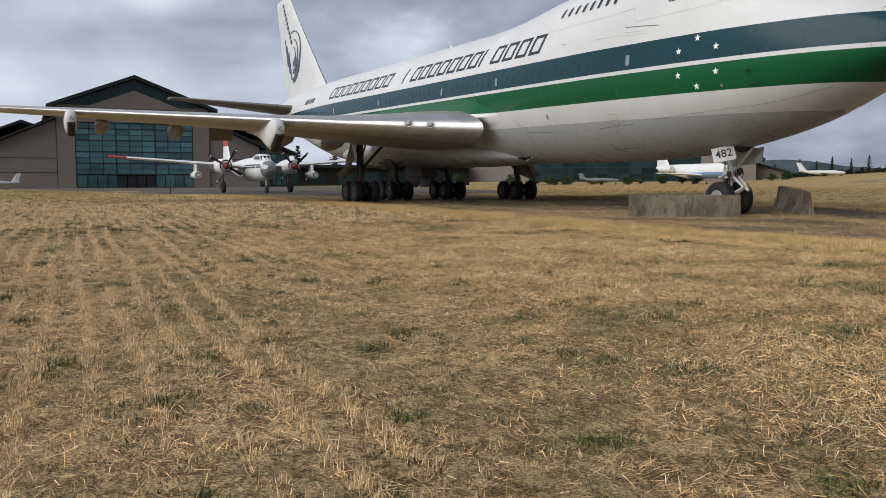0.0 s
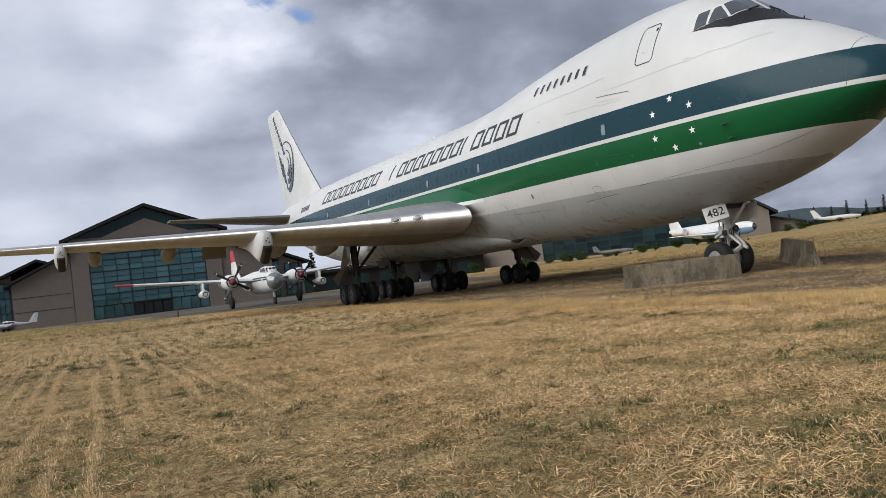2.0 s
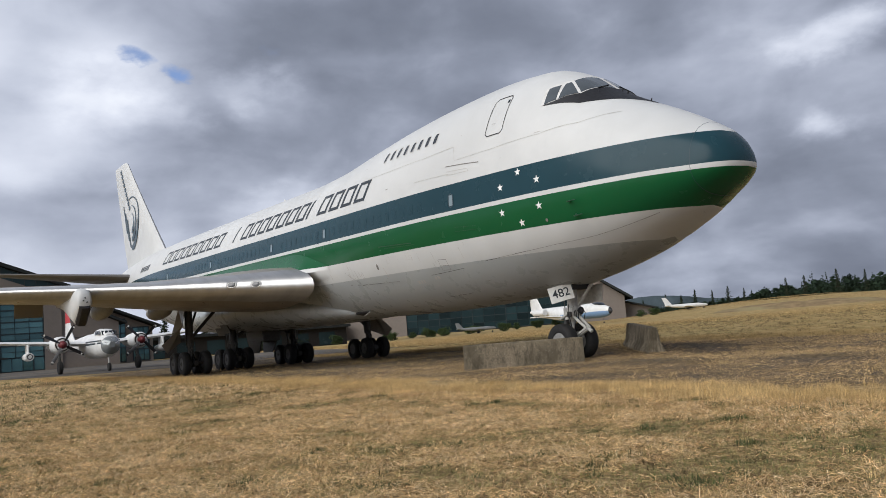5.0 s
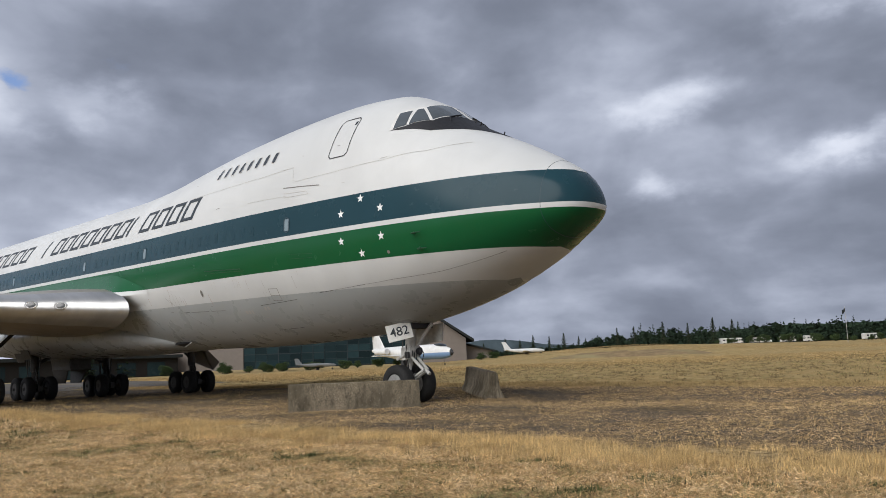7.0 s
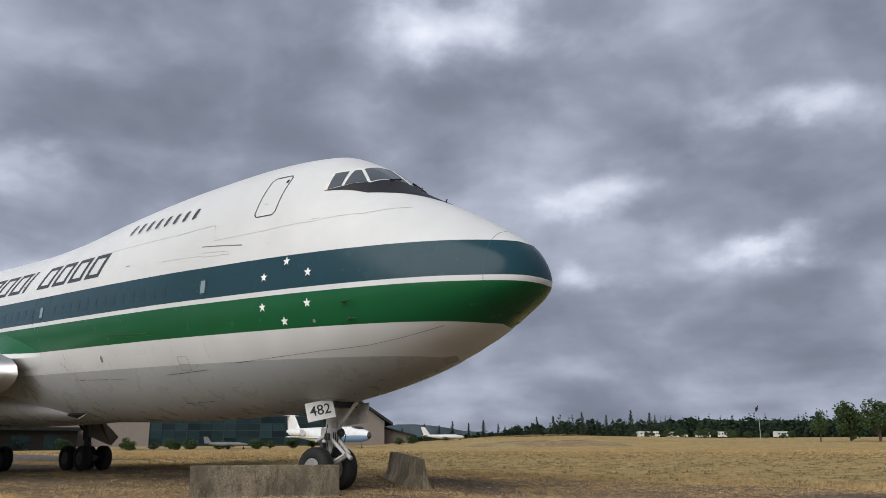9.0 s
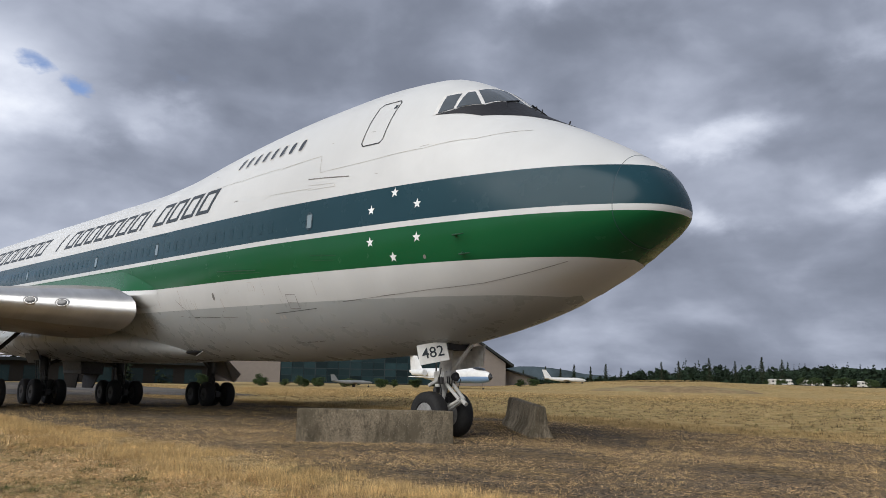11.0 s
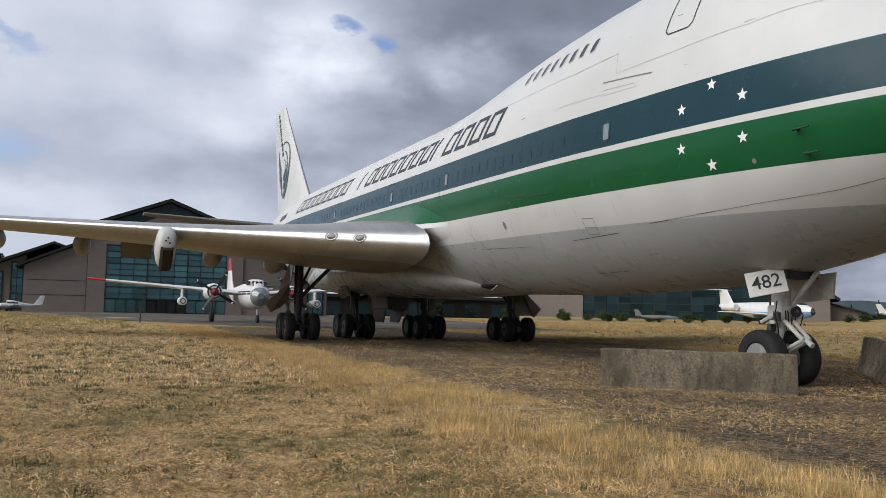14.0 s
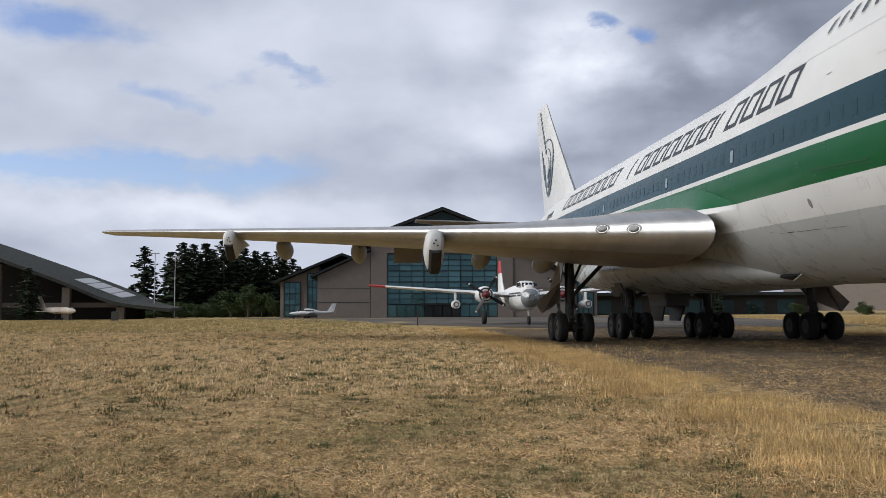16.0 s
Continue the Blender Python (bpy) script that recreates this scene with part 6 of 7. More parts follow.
def museum():
    t = thing("museum_building", "taupe museum hall with gabled dark roof and teal glass front", "building")
    xc, y, g = -1.3, 180.0, 0.0
    bm = bmesh.new()
    prism(bm, [(xc - 15.8, g), (xc - 12.3, g), (xc - 12.3, 14.2), (xc + 12.3, 14.2), (xc + 12.3, g), (xc + 15.8, g), (xc + 15.8, 17.5), (xc, 23.6), (xc - 15.8, 17.5)], y, y + 60)
    part("wall", bm, STUCCO, t, "taupe panelled wall")
    bm = bmesh.new()
    slab_roof(bm, [(xc - 17.6, 16.9), (xc, 23.7), (xc + 17.6, 16.9)], y - 1.6, y + 62, 0.75)
    part("roof", bm, DARKROOF, t, "dark overhanging gable roof")
    bm = bmesh.new()
    prism(bm, [(xc - 15.2, 17.75), (xc + 15.2, 17.75), (xc, 23.5)], y - 0.12, y - 0.02)
    win = part("gable_window", bm, DARKPANE, t, "dark triangular gable window")
    for i in range(-6, 7):
        bm = bmesh.new()
        box(bm, xc + i * 2.2 - 0.07, xc + i * 2.2 + 0.07, y - 0.20, y - 0.13, 17.8, 23.2 - abs(i) * 0.83)
        part("mullion", bm, MULLION, win)
    bm = bmesh.new()
    prism(bm, [(xc - 10.5, 17.2), (xc, 21.2), (xc + 10.5, 17.2)], y - 0.4, y - 0.22)
    part("gable_wall", bm, STUCCO, t, "taupe gable panel")
    # flat black sheet behind the panes in place of an unlit room
    bm = bmesh.new()
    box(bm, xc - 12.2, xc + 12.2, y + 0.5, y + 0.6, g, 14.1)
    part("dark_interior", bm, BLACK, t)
    front = part("glass_front", bmesh.new(), MULLION, t, "teal glass curtain wall")
    glazing(front, xc - 12.2, xc + 12.2, 2.9, 14.0, y + 0.2, 9, 9)
    glazing(front, xc - 12.2, xc - 4.0, 0.1, 2.9, y + 0.2, 4, 1)
    glazing(front, xc + 4.0, xc + 12.2, 0.1, 2.9, y + 0.2, 4, 1)
    for i in range(4):
        bm = bmesh.new()
        box(bm, xc - 3.9 + i * 2.0, xc - 2.1 + i * 2.0, y + 0.1, y + 0.25, 0.05, 2.6)
        part("entrance_door", bm, GLASS, t, "dark glass entrance door")
    bm = bmesh.new()
    box(bm, xc - 5, xc + 5, y - 2.5, y, 2.75, 3.1)
    part("canopy", bm, DARKROOF, t)
    for s in (-1, 1):
        def X(v):
            return xc + s * v
        bm = bmesh.new()
        prism(bm, [(X(15.9), g), (X(27.5), g), (X(27.5), 9.3), (X(15.9), 14.6)][::s], y + 0.4, y + 45)
        part("wall", bm, STUCCO, t)
        bm = bmesh.new()
        slab_roof(bm, [(X(29.0), 8.75), (X(15.9), 14.75)][::s], y - 1.0, y + 46, 0.55)
        part("roof", bm, DARKROOF, t)
        bm = bmesh.new()
        prism(bm, [(X(27.6), g), (X(36.3), g), (X(36.3), 8.0), (X(27.6), 11.7)][::s], y + 6, y + 50)
        part("wall", bm, STUCCO, t)
        bm = bmesh.new()
        slab_roof(bm, [(X(37.6), 7.7), (X(22.4), 14.0), (X(18.5), 12.6)][::s], y + 3.5, y + 52, 0.55)
        part("roof", bm, DARKROOF, t)
        for x0, x1, zt, cols in ((28.1, 30.2, 10.0, 2), (31.8, 35.4, 8.0, 3)):
            bay = part("glass_bay", bmesh.new(), MULLION, t)
            a, b = sorted((X(x0), X(x1)))
            glazing(bay, a, b, 0.4, zt, y + 5.9, cols, 6)
        for z in (3.4, 6.4):
            bm = bmesh.new()
            a, b = sorted((X(16.0), X(27.4)))
            box(bm, a, b, y + 0.34, y + 0.40, z - 0.05, z + 0.05)
            part("wall_joint", bm, MULLION, t)


museum()


def dark_hall():
    """The dark-roofed hall to the north-west."""
    t = thing("dark_roofed_hall", "low taupe hall under a long sloping dark roof", "building")
    p0 = Vector((*seen_from(NORTH, -15.3, 205), 0))
    p1 = Vector((*seen_from(NORTH, -27.0, 215), 0))
    d = (p1 - p0)
    ln = d.length
    t.matrix_basis = Matrix.Translation(p0) @ pose(0, 0, 0, 0, 0, math.degrees(math.atan2(d.y, d.x)))
    # local: x runs along the front away from the low eave, y towards the viewer is positive
    back = [(-6, 2.6), (-1.5, 3.6), (7.2, 7.4), (25.6, 14.3), (34, 17.3), (ln + 16, 26.5)]
    front = [(-6, 2.2), (-1.5, 2.7), (4.1, 3.5), (14.6, 7.7), (26.6, 12.4), (ln + 16, 25.0)]

    def roof_z(x, y):
        f = (22 - y) / 25.5
        return curve_at(front, x) * (1 - f) + curve_at(back, x) * f

    bm = bmesh.new()
    rings = []
    for i in range(25):
        x = -6 + (ln + 22) * i / 24
        rings.append([(x, y, roof_z(x, y) + dz) for y, dz in ((22, 0), (8, 0), (-3.5, 0), (-3.5, -0.6), (8, -0.7), (22, -0.7))])
    loft(bm, rings)
    part("roof", bm, HALLROOF, t, "long dark sloping roof")
    # recess behind the columns: its shade comes from the wall's dark colour
    bm = bmesh.new()
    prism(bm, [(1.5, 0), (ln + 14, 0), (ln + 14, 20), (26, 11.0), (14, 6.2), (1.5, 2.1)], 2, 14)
    part("wall", bm, DARKWALL, t, "wall coloured near-black for the shade under the roof")
    for x, w, h in ((3.2, 1.5, 2.6), (13.8, 1.5, 6.6), (27.0, 1.6, 11.4)):
        bm = bmesh.new()
        box(bm, x, x + w, 18.6, 20.4, 0, h, 0.05)
        part("column", bm, STUCCO, t, "square taupe column")
    bm = bmesh.new()
    box(bm, 4.8, 27, 17.6, 18.4, 2.5, 3.5, 0.03)
    part("beam", bm, STUCCO, t, "pale horizontal beam")
    for i in range(4):
        bm = bmesh.new()
        x0 = 3.4 + i * 2.5
        lo = [bm.verts.new((x, y, roof_z(x, y) + 0.06)) for x, y in ((x0, 3.0), (x0 + 2.2, 3.0), (x0 + 3.4, 14.0), (x0 + 1.2, 14.0))]
        up = [bm.verts.new((v.co.x, v.co.y, v.co.z + 0.14)) for v in lo]
        bm.faces.new(lo)
        bm.faces.new(up[::-1])
        for j in range(4):
            bm.faces.new((lo[j], up[j], up[(j + 1) % 4], lo[(j + 1) % 4]))
        part("roof_panel", bm, SOLAR, t, "pale flat roof panel")


dark_hall()


def glass_hall():
    """The long glass hall with a gabled end to the north-east."""
    t = thing("glass_hall", "long dark glass hall with a taupe gabled end wall", "building")
    a = Vector((*seen_from(EAST, 46.9, 262), 0))
    b = Vector((*seen_from(EAST, 26.0, 268), 0))
    d = b - a
    g = ground_z(a.x, a.y) - 0.3
    t.matrix_basis = Matrix.Translation((a.x, a.y, g)) @ pose(0, 0, 0, 0, 0, math.degrees(math.atan2(d.y, d.x)))
    ln = d.length
    bm = bmesh.new()
    prism(bm, [(0, 0), (16, 0), (16, 15.5), (13, 16.5), (0, 7.2)], 0.0, -40)
    part("wall", bm, STUCCO, t, "taupe gabled end wall")
    bm = bmesh.new()
    slab_roof(bm, [(-2.4, 6.0), (14, 17.0), (ln, 17.4)], 1.8, -41, 0.8)
    part("roof", bm, DARKROOF, t, "dark sloping roof")
    bm = bmesh.new()
    prism(bm, [(-9, 0), (-0.2, 0), (-0.2, 5.2), (-9, 3.0)], -6, -30)
    part("annexe", bm, STUCCO, t)
    bm = bmesh.new()
    slab_roof(bm, [(-10, 2.7), (-0.2, 5.3)], -4.5, -31, 0.5)
    part("roof", bm, DARKROOF, t)
    # black sheet added behind the glass to give the hall's inner shade
    bm = bmesh.new()
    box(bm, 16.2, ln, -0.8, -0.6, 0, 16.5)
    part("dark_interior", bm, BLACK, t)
    front = part("glass_front", bmesh.new(), MULLION, t, "dark teal glass front")
    glazing(front, 16.2, ln * 0.72, 0.3, 15.0, -0.1, 15, 7, DARKPANE)
    bm = bmesh.new()
    box(bm, ln * 0.72, ln, -0.5, 0.2, 0, 16.5)
    part("wall", bm, STUCCO, t)


glass_hall()


def link_building():
    t = thing("link_building", "low taupe building with a dark roof behind the ramp", "building")
    a = Vector((*seen_from(EAST, 27.5, 262), 0))
    b = Vector((*seen_from(EAST, 12.5, 246), 0))
    d = b - a
    t.matrix_basis = Matrix.Translation((a.x, a.y, ground_z(a.x, a.y) - 0.2)) @ pose(0, 0, 0, 0, 0, math.degrees(math.atan2(d.y, d.x)))
    ln = d.length
    # taupe wall drawn near-black, the shade being part of its colour
    bm = bmesh.new()
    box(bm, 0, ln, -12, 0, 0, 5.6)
    part("wall", bm, DARKWALL, t, "wall coloured near-black for deep shade")
    bm = bmesh.new()
    slab_roof(bm, [(-1, 5.6), (ln + 1, 5.6)], 1.5, -13, 0.9)
    part("roof", bm, DARKROOF, t)
    for i in range(7):
        bm = bmesh.new()
        x = 4 + i * (ln - 8) / 7
        box(bm, x, x + 5.2, 0.02, 0.12, 0.4, 4.4, 0.02)
        part("window", bm, DARKPANE, t, "dark shaded window")


link_building()

# ramp
def ramp():
    pts = [(-44, 163), (-24, 152), (-9, 74), (-4, 62), (4, 57.5), (24, 58), (40, 110), (52, 178), (-44, 178)]
    bm = bmesh.new()
    vs = [bm.verts.new((x, y, ground_z(x, y) + 0.02)) for x, y in pts]
    f = bm.faces.new(vs)
    bmesh.ops.triangulate(bm, faces=[f])
    bmesh.ops.subdivide_edges(bm, edges=bm.edges, cuts=5, use_grid_fill=True)
    for v in bm.verts:
        v.co.z = ground_z(v.co.x, v.co.y) + 0.03
    tagged(part("pavement", bm, ASPHALT), "worn grey asphalt ramp between field and museum", "pavement", kind="structure")


ramp()


# ---- trees, shrubs and distance ----
def tri_cloud(name, centres, sizes, mat, up=0.35, rng=None):
    """Many small leaf clumps: for each centre one bent pair of triangles."""
    n = len(centres)
    c = np.asarray(centres, float)
    s = np.asarray(sizes, float)[:, None]
    a = rng.normal(size=(n, 3))
    a /= np.linalg.norm(a, axis=1)[:, None]
    b = np.cross(a, rng.normal(size=(n, 3)))
    b /= np.linalg.norm(b, axis=1)[:, None]
    a[:, 2] *= up
    v = np.stack([c - a * s - b * s * 0.45, c + a * s - b * s * 0.4, c + a * s * 0.6 + b * s * 0.6, c - a * s * 0.7 + b * s * 0.5], 1).reshape(-1, 3)
    me = bpy.data.meshes.new(name)
    me.vertices.add(4 * n)
    me.vertices.foreach_set("co", v.ravel())
    me.loops.add(4 * n)
    me.loops.foreach_set("vertex_index", np.arange(4 * n, dtype=np.int32))
    me.polygons.add(n)
    me.polygons.foreach_set("loop_start", np.arange(0, 4 * n, 4, dtype=np.int32))
    me.materials.append(mat)
    me.update(calc_edges=True)
    return me


def conifer_meshes(seed, h=20.0, spread=4.0, ragged=0.35):
    rng = np.random.default_rng(seed)
    bm = bmesh.new()
    rod(bm, (0, 0, 0), (0, 0, h * 0.97), 0.32, 0.04, 8)
    cs, ss = [], []
    layers = 34
    for k in range(layers):
        f = 0.05 + 0.94 * (k / layers)
        z = h * f
        reach = spread * (1 - f) ** 0.75 * (1 + ragged * rng.normal() * 0.6) + 0.25
        for _ in range(int(5 + 4 * (1 - f))):
            a = rng.uniform(0, 2 * math.pi)
            r1 = reach * rng.uniform(0.55, 1.1)
            if f < 0.85 and rng.random() < 0.5:
                rod(bm, (0, 0, z), (r1 * 0.85 * math.cos(a), r1 * 0.85 * math.sin(a), z - 0.16 * r1), 0.05, 0.015, 4)
            for q in np.linspace(0.25, 1.0, 7):
                cs.append((r1 * q * math.cos(a) + rng.normal() * 0.16, r1 * q * math.sin(a) + rng.normal() * 0.16, z - 0.22 * r1 * q * q + rng.normal() * 0.14))
                ss.append(rng.uniform(0.3, 0.62) * (1.15 - 0.5 * f))
    tr = bpy.data.meshes.new("trunk")
    bm.to_mesh(tr)
    bm.free()
    tr.materials.append(BARK)
    return tr, tri_cloud("crown", cs, ss, NEEDLE, 0.45, rng)


def broad_meshes(seed, h=12.0, r=4.0, n=2600):
    rng = np.random.default_rng(seed)
    bm = bmesh.new()
    rod(bm, (0, 0, 0), (0.1, 0, h * 0.42), 0.35, 0.22, 8)
    cs, ss = [], []
    lumps = []
    for _ in range(13):
        a, q = rng.uniform(0, 2 * math.pi), rng.uniform(0.1, 0.75) * r
        c = np.array((q * math.cos(a), q * math.sin(a), h * rng.uniform(0.42, 0.86)))
        lumps.append((c, r * rng.uniform(0.32, 0.55)))
        rod(bm, (0.1, 0, h * rng.uniform(0.25, 0.42)), tuple(c), 0.13, 0.03, 5)
    for _ in range(n):
        c, q = lumps[rng.integers(len(lumps))]
        d = rng.normal(size=3)
        d /= np.linalg.norm(d)
        cs.append(c + d * q * rng.uniform(0.55, 1.05) * np.array((1, 1, 0.85)))
        ss.append(rng.uniform(0.14, 0.34) * r / 4)
    tr = bpy.data.meshes.new("trunk")
    bm.to_mesh(tr)
    bm.free()
    tr.materials.append(BARK)
    return tr, tri_cloud("crown", cs, ss, LEAF, 0.8, rng)


CONIFERS = [(conifer_meshes(3), 20.0), (conifer_meshes(8, 20, 3.2, 0.5), 20.0), (conifer_meshes(12, 20, 4.6, 0.45), 20.0)]
BROADS = [(broad_meshes(5), 12.0), (broad_meshes(9, 12, 5.0, 3200), 12.0)]


def tree(kind, i, x, y, h, label, group, wide=1.0, sink=0.05):
    (tr, cr), h0 = kind[i % len(kind)]
    k = h / h0
    t = thing("conifer_tree" if kind is CONIFERS else "broadleaf_tree", label, "tree", Matrix.Translation((x, y, ground_z(x, y) - sink)) @ pose(0, 0, 0, 0, 0, (i * 77) % 360) @ Matrix.Diagonal((k * wide, k * wide, k, 1)), group)
    for nm, me in (("trunk", tr), ("crown", cr)):
        ob = new(nm, me)
        ob.parent = t


trees_nw = ((-15.9, 255, 21), (-14.3, 262, 20), (-13.6, 250, 22), (-12.9, 268, 23), (-12.1, 252, 22), (-11.6, 262, 21), (-10.9, 250, 23), (-10.2, 264, 22), (-9.6, 255, 21), (-8.9, 266, 21), (-8.2, 256, 20), (-7.3, 270, 22), (-6.4, 272, 19), (-16.6, 268, 10), (-22.6, 182, 10.5))
trees_nw += tuple((az + 0.35, d + 14, h * 0.9) for az, d, h in trees_nw[1:13])
for i, (az, d, h) in enumerate(trees_nw):
    tree(CONIFERS, i, *seen_from(NORTH, az, d), h, "tall dark green conifer with ragged branches beyond the field", "conifers by the museum", 1.75)
for i, (az, d, h, w) in enumerate(((-9.3, 206, 8.5, 1.1), (-10.4, 214, 6.5, 1.2), (-11.6, 222, 5.5, 1.3), (-8.4, 216, 6.0, 1.2), (-12.9, 224, 4.0, 1.4), (-7.7, 212, 4.5, 1.2))):
    tree(BROADS, i, *seen_from(NORTH, az, d), h, "bushy green broadleaf tree beside the museum", "broadleaf trees by the museum", w)
for i in range(17):
    az = -16.2 + i * 0.6 + 0.2 * math.sin(i * 2.1)
    h = 4.2 + 1.6 * abs(math.sin(i * 1.7))
    tree(BROADS, i, *seen_from(NORTH, az, 224 + 5 * math.sin(i * 2.9)), h, "low dark shrub at the foot of the conifers", "shrubs under the conifers", 1.3, 0.32 * h)
for i, (az, d, h) in enumerate(((15.5, 262, 13), (18.0, 255, 12), (20.0, 262, 14), (22.0, 250, 11), (24.0, 258, 13))):
    tree(CONIFERS, i + 1, *seen_from(EAST, az, d), h, "dark conifer between the two halls", "conifers between the halls", 1.3)
for i in range(24):
    az = 14.5 + i * 1.25 + 0.3 * math.sin(i * 2.7)
    x, y = seen_from(EAST, az, 222 + 6 * math.sin(i * 1.9))
    if y < 178 or x > 96:
        tree(BROADS, i, x, y, 2.4 + 1.0 * abs(math.sin(i * 3.1)), "low clipped green shrub along the building", "low shrubs along the buildings", 1.5, 0.8)
for i, (az, d, h, w) in enumerate(((30.3, 238, 5.0, 0.9), (26.8, 240, 4.0, 1.2), (33.0, 244, 4.5, 1.0), (34.2, 242, 3.6, 1.3), (47.9, 230, 3.2, 1.4), (48.8, 236, 2.8, 1.4))):
    tree(BROADS, i, *seen_from(EAST, az, d), h, "rounded dark shrub before the glass hall", "shrubs before the glass hall", w * 1.1, 0.28 * h)
for i, (az, d, h) in enumerate(((48.1, 320, 10), (49.6, 345, 13), (50.6, 360, 12), (51.5, 350, 14), (52.6, 365, 13), (53.6, 355, 14), (54.6, 370, 12), (57.2, 345, 14), (58.3, 360, 15), (60.2, 350, 16), (61.8, 365, 15), (63.4, 350, 17), (64.6, 360, 16))):
    tree(CONIFERS, i, *seen_from(EAST, az, d), h * 0.66, "dark pointed conifer on the skyline", "conifers on the skyline", 0.85)
for i, (az, d, h, w) in enumerate(((74.9, 250, 11.5, 0.62), (76.6, 262, 13, 0.9), (78.2, 255, 15, 1.0), (79.5, 262, 16, 1.1), (82.0, 258, 17, 1.2), (85.0, 265, 16, 1.2))):
    tree(BROADS, i, *seen_from(EAST, az, d), h, "large dark broadleaf tree at the field's edge", "large trees at the field's edge", w * 1.1, 0.2 * h)


def far_woods():
    """A deep belt of conifers and broadleaf crowns; the tallest spires stand out singly."""
    rng = np.random.default_rng(21)
    cs, ss = [], []
    for _ in range(1250):
        az = 47.5 + 52 * rng.random() ** 0.85
        d = rng.uniform(380, 480)
        x, y = seen_from(EAST, az, d)
        g = ground_z(x, y)
        pointed = rng.random() < 0.72
        h = rng.uniform(5.5, 9.0) * (0.45 if az < 55 else 0.8 if az < 58 else 1.0) * (1.35 if pointed and rng.random() < 0.14 else 1.0)
        for _k in range(40):
            f = rng.random() ** (1.3 if pointed else 1.0)
            r = (1.9 * (1 - f) + 0.08) if pointed else 3.0 * math.sqrt(max(0.02, f * (1.05 - f))) * 1.2
            a = rng.uniform(0, 2 * math.pi)
            q = rng.uniform(0.4, 1.0)
            cs.append((x + r * q * math.cos(a), y + r * q * math.sin(a), g + 0.2 + f * h))
            ss.append(rng.uniform(0.7, 1.3) * (1.15 - 0.85 * f if pointed else 1.0))
    ob = new("far_woods", tri_cloud("far_woods", cs, ss, FARTREE, 0.7, rng))
    tagged(ob, "dark band of far mixed woodland along the skyline", "woods", kind="stuff")
    # wooded rise behind the belt
    rows = []
    for i in range(61):
        az = 53 + 40 * i / 60
        h = min(3.0, (az - 53) * 0.7) + 4.5 * math.exp(-(((az - 68) / 6.5) ** 2)) + 5.0 * math.exp(-(((az - 82) / 8) ** 2)) + 1.2 * noise.noise(Vector((az * 2.2, 1, 0)))
        x, y = seen_from(EAST, az, 492)
        g = ground_z(x, y)
        rows.append([(x, y, g - 1), (x, y, g + 2 + h), (x * 1.15, y * 1.15, g + 3 + h)])
    vs = [p for r in rows for p in r]
    fs = [(3 * i + k, 3 * i + 3 + k, 3 * i + 4 + k, 3 * i + 1 + k) for i in range(60) for k in (0, 1)]
    tagged(new("backdrop", mesh_of("wooded_rise", vs, fs, FARTREE)), "dark wooded rise behind the treeline", "woods", kind="structure")


far_woods()


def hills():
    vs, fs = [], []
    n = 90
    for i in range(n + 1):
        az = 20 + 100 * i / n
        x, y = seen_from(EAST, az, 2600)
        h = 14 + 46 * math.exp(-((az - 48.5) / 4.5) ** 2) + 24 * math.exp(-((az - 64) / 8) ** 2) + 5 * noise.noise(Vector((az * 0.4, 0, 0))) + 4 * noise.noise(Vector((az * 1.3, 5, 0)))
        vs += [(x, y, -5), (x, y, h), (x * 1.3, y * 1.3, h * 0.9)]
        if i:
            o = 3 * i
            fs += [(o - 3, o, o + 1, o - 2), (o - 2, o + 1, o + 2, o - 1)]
    tagged(new("backdrop", mesh_of("backdrop", vs, fs, HILL)), "wooded hills far beyond the field, coloured blue for haze", "hills", kind="structure")


hills()

RVW = material("camper_white", (0.62, 0.61, 0.58), 0.5, 0, 0.15, 1.0, obj=0.3)


def camper(az, d, ln, turn, h=2.5):
    x, y = seen_from(EAST, az, d)
    t = thing("camper_van", "white camper parked along the far treeline", "camper van", pose(x, y, ground_z(x, y), 0, 0, turn), "campers along the treeline")
    bm = bmesh.new()
    side = [(-ln / 2, 0.45), (ln / 2, 0.45), (ln / 2, 1.15), (ln / 2 - 0.5, 1.35), (ln / 2 - 1.1, h * 0.78), (ln / 2 - 0.4, h * 0.8), (ln / 2 - 0.5, h), (-ln / 2 + 0.2, h), (-ln / 2, h - 0.3)]
    a = [bm.verts.new((px, -1.15, pz)) for px, pz in side]
    b = [bm.verts.new((px, 1.15, pz)) for px, pz in side]
    bm.faces.new(a)
    bm.faces.new(b[::-1])
    for k in range(len(a)):
        bm.faces.new((a[k], b[k], b[(k + 1) % len(a)], a[(k + 1) % len(a)]))
    part("body", bm, RVW, t)
    for i in range(3):
        for sy in (-1, 1):
            bm = bmesh.new()
            wx = -ln * 0.38 + i * ln * 0.26
            box(bm, wx, wx + ln * 0.15, sy * 1.17 - 0.02, sy * 1.17 + 0.02, 1.35, 1.95)
            part("window", bm, GLASS, t)
    for sx in (-0.3, 0.3):
        for sy in (-1, 1):
            bm = bmesh.new()
            lathe(bm, [(-0.12, 0.2), (-0.12, 0.36), (0.12, 0.36), (0.12, 0.2)], "Y", 12, Matrix.Translation((sx * ln, sy * 1.1, 0.36)))
            part("wheel", bm, RUBBER, t)


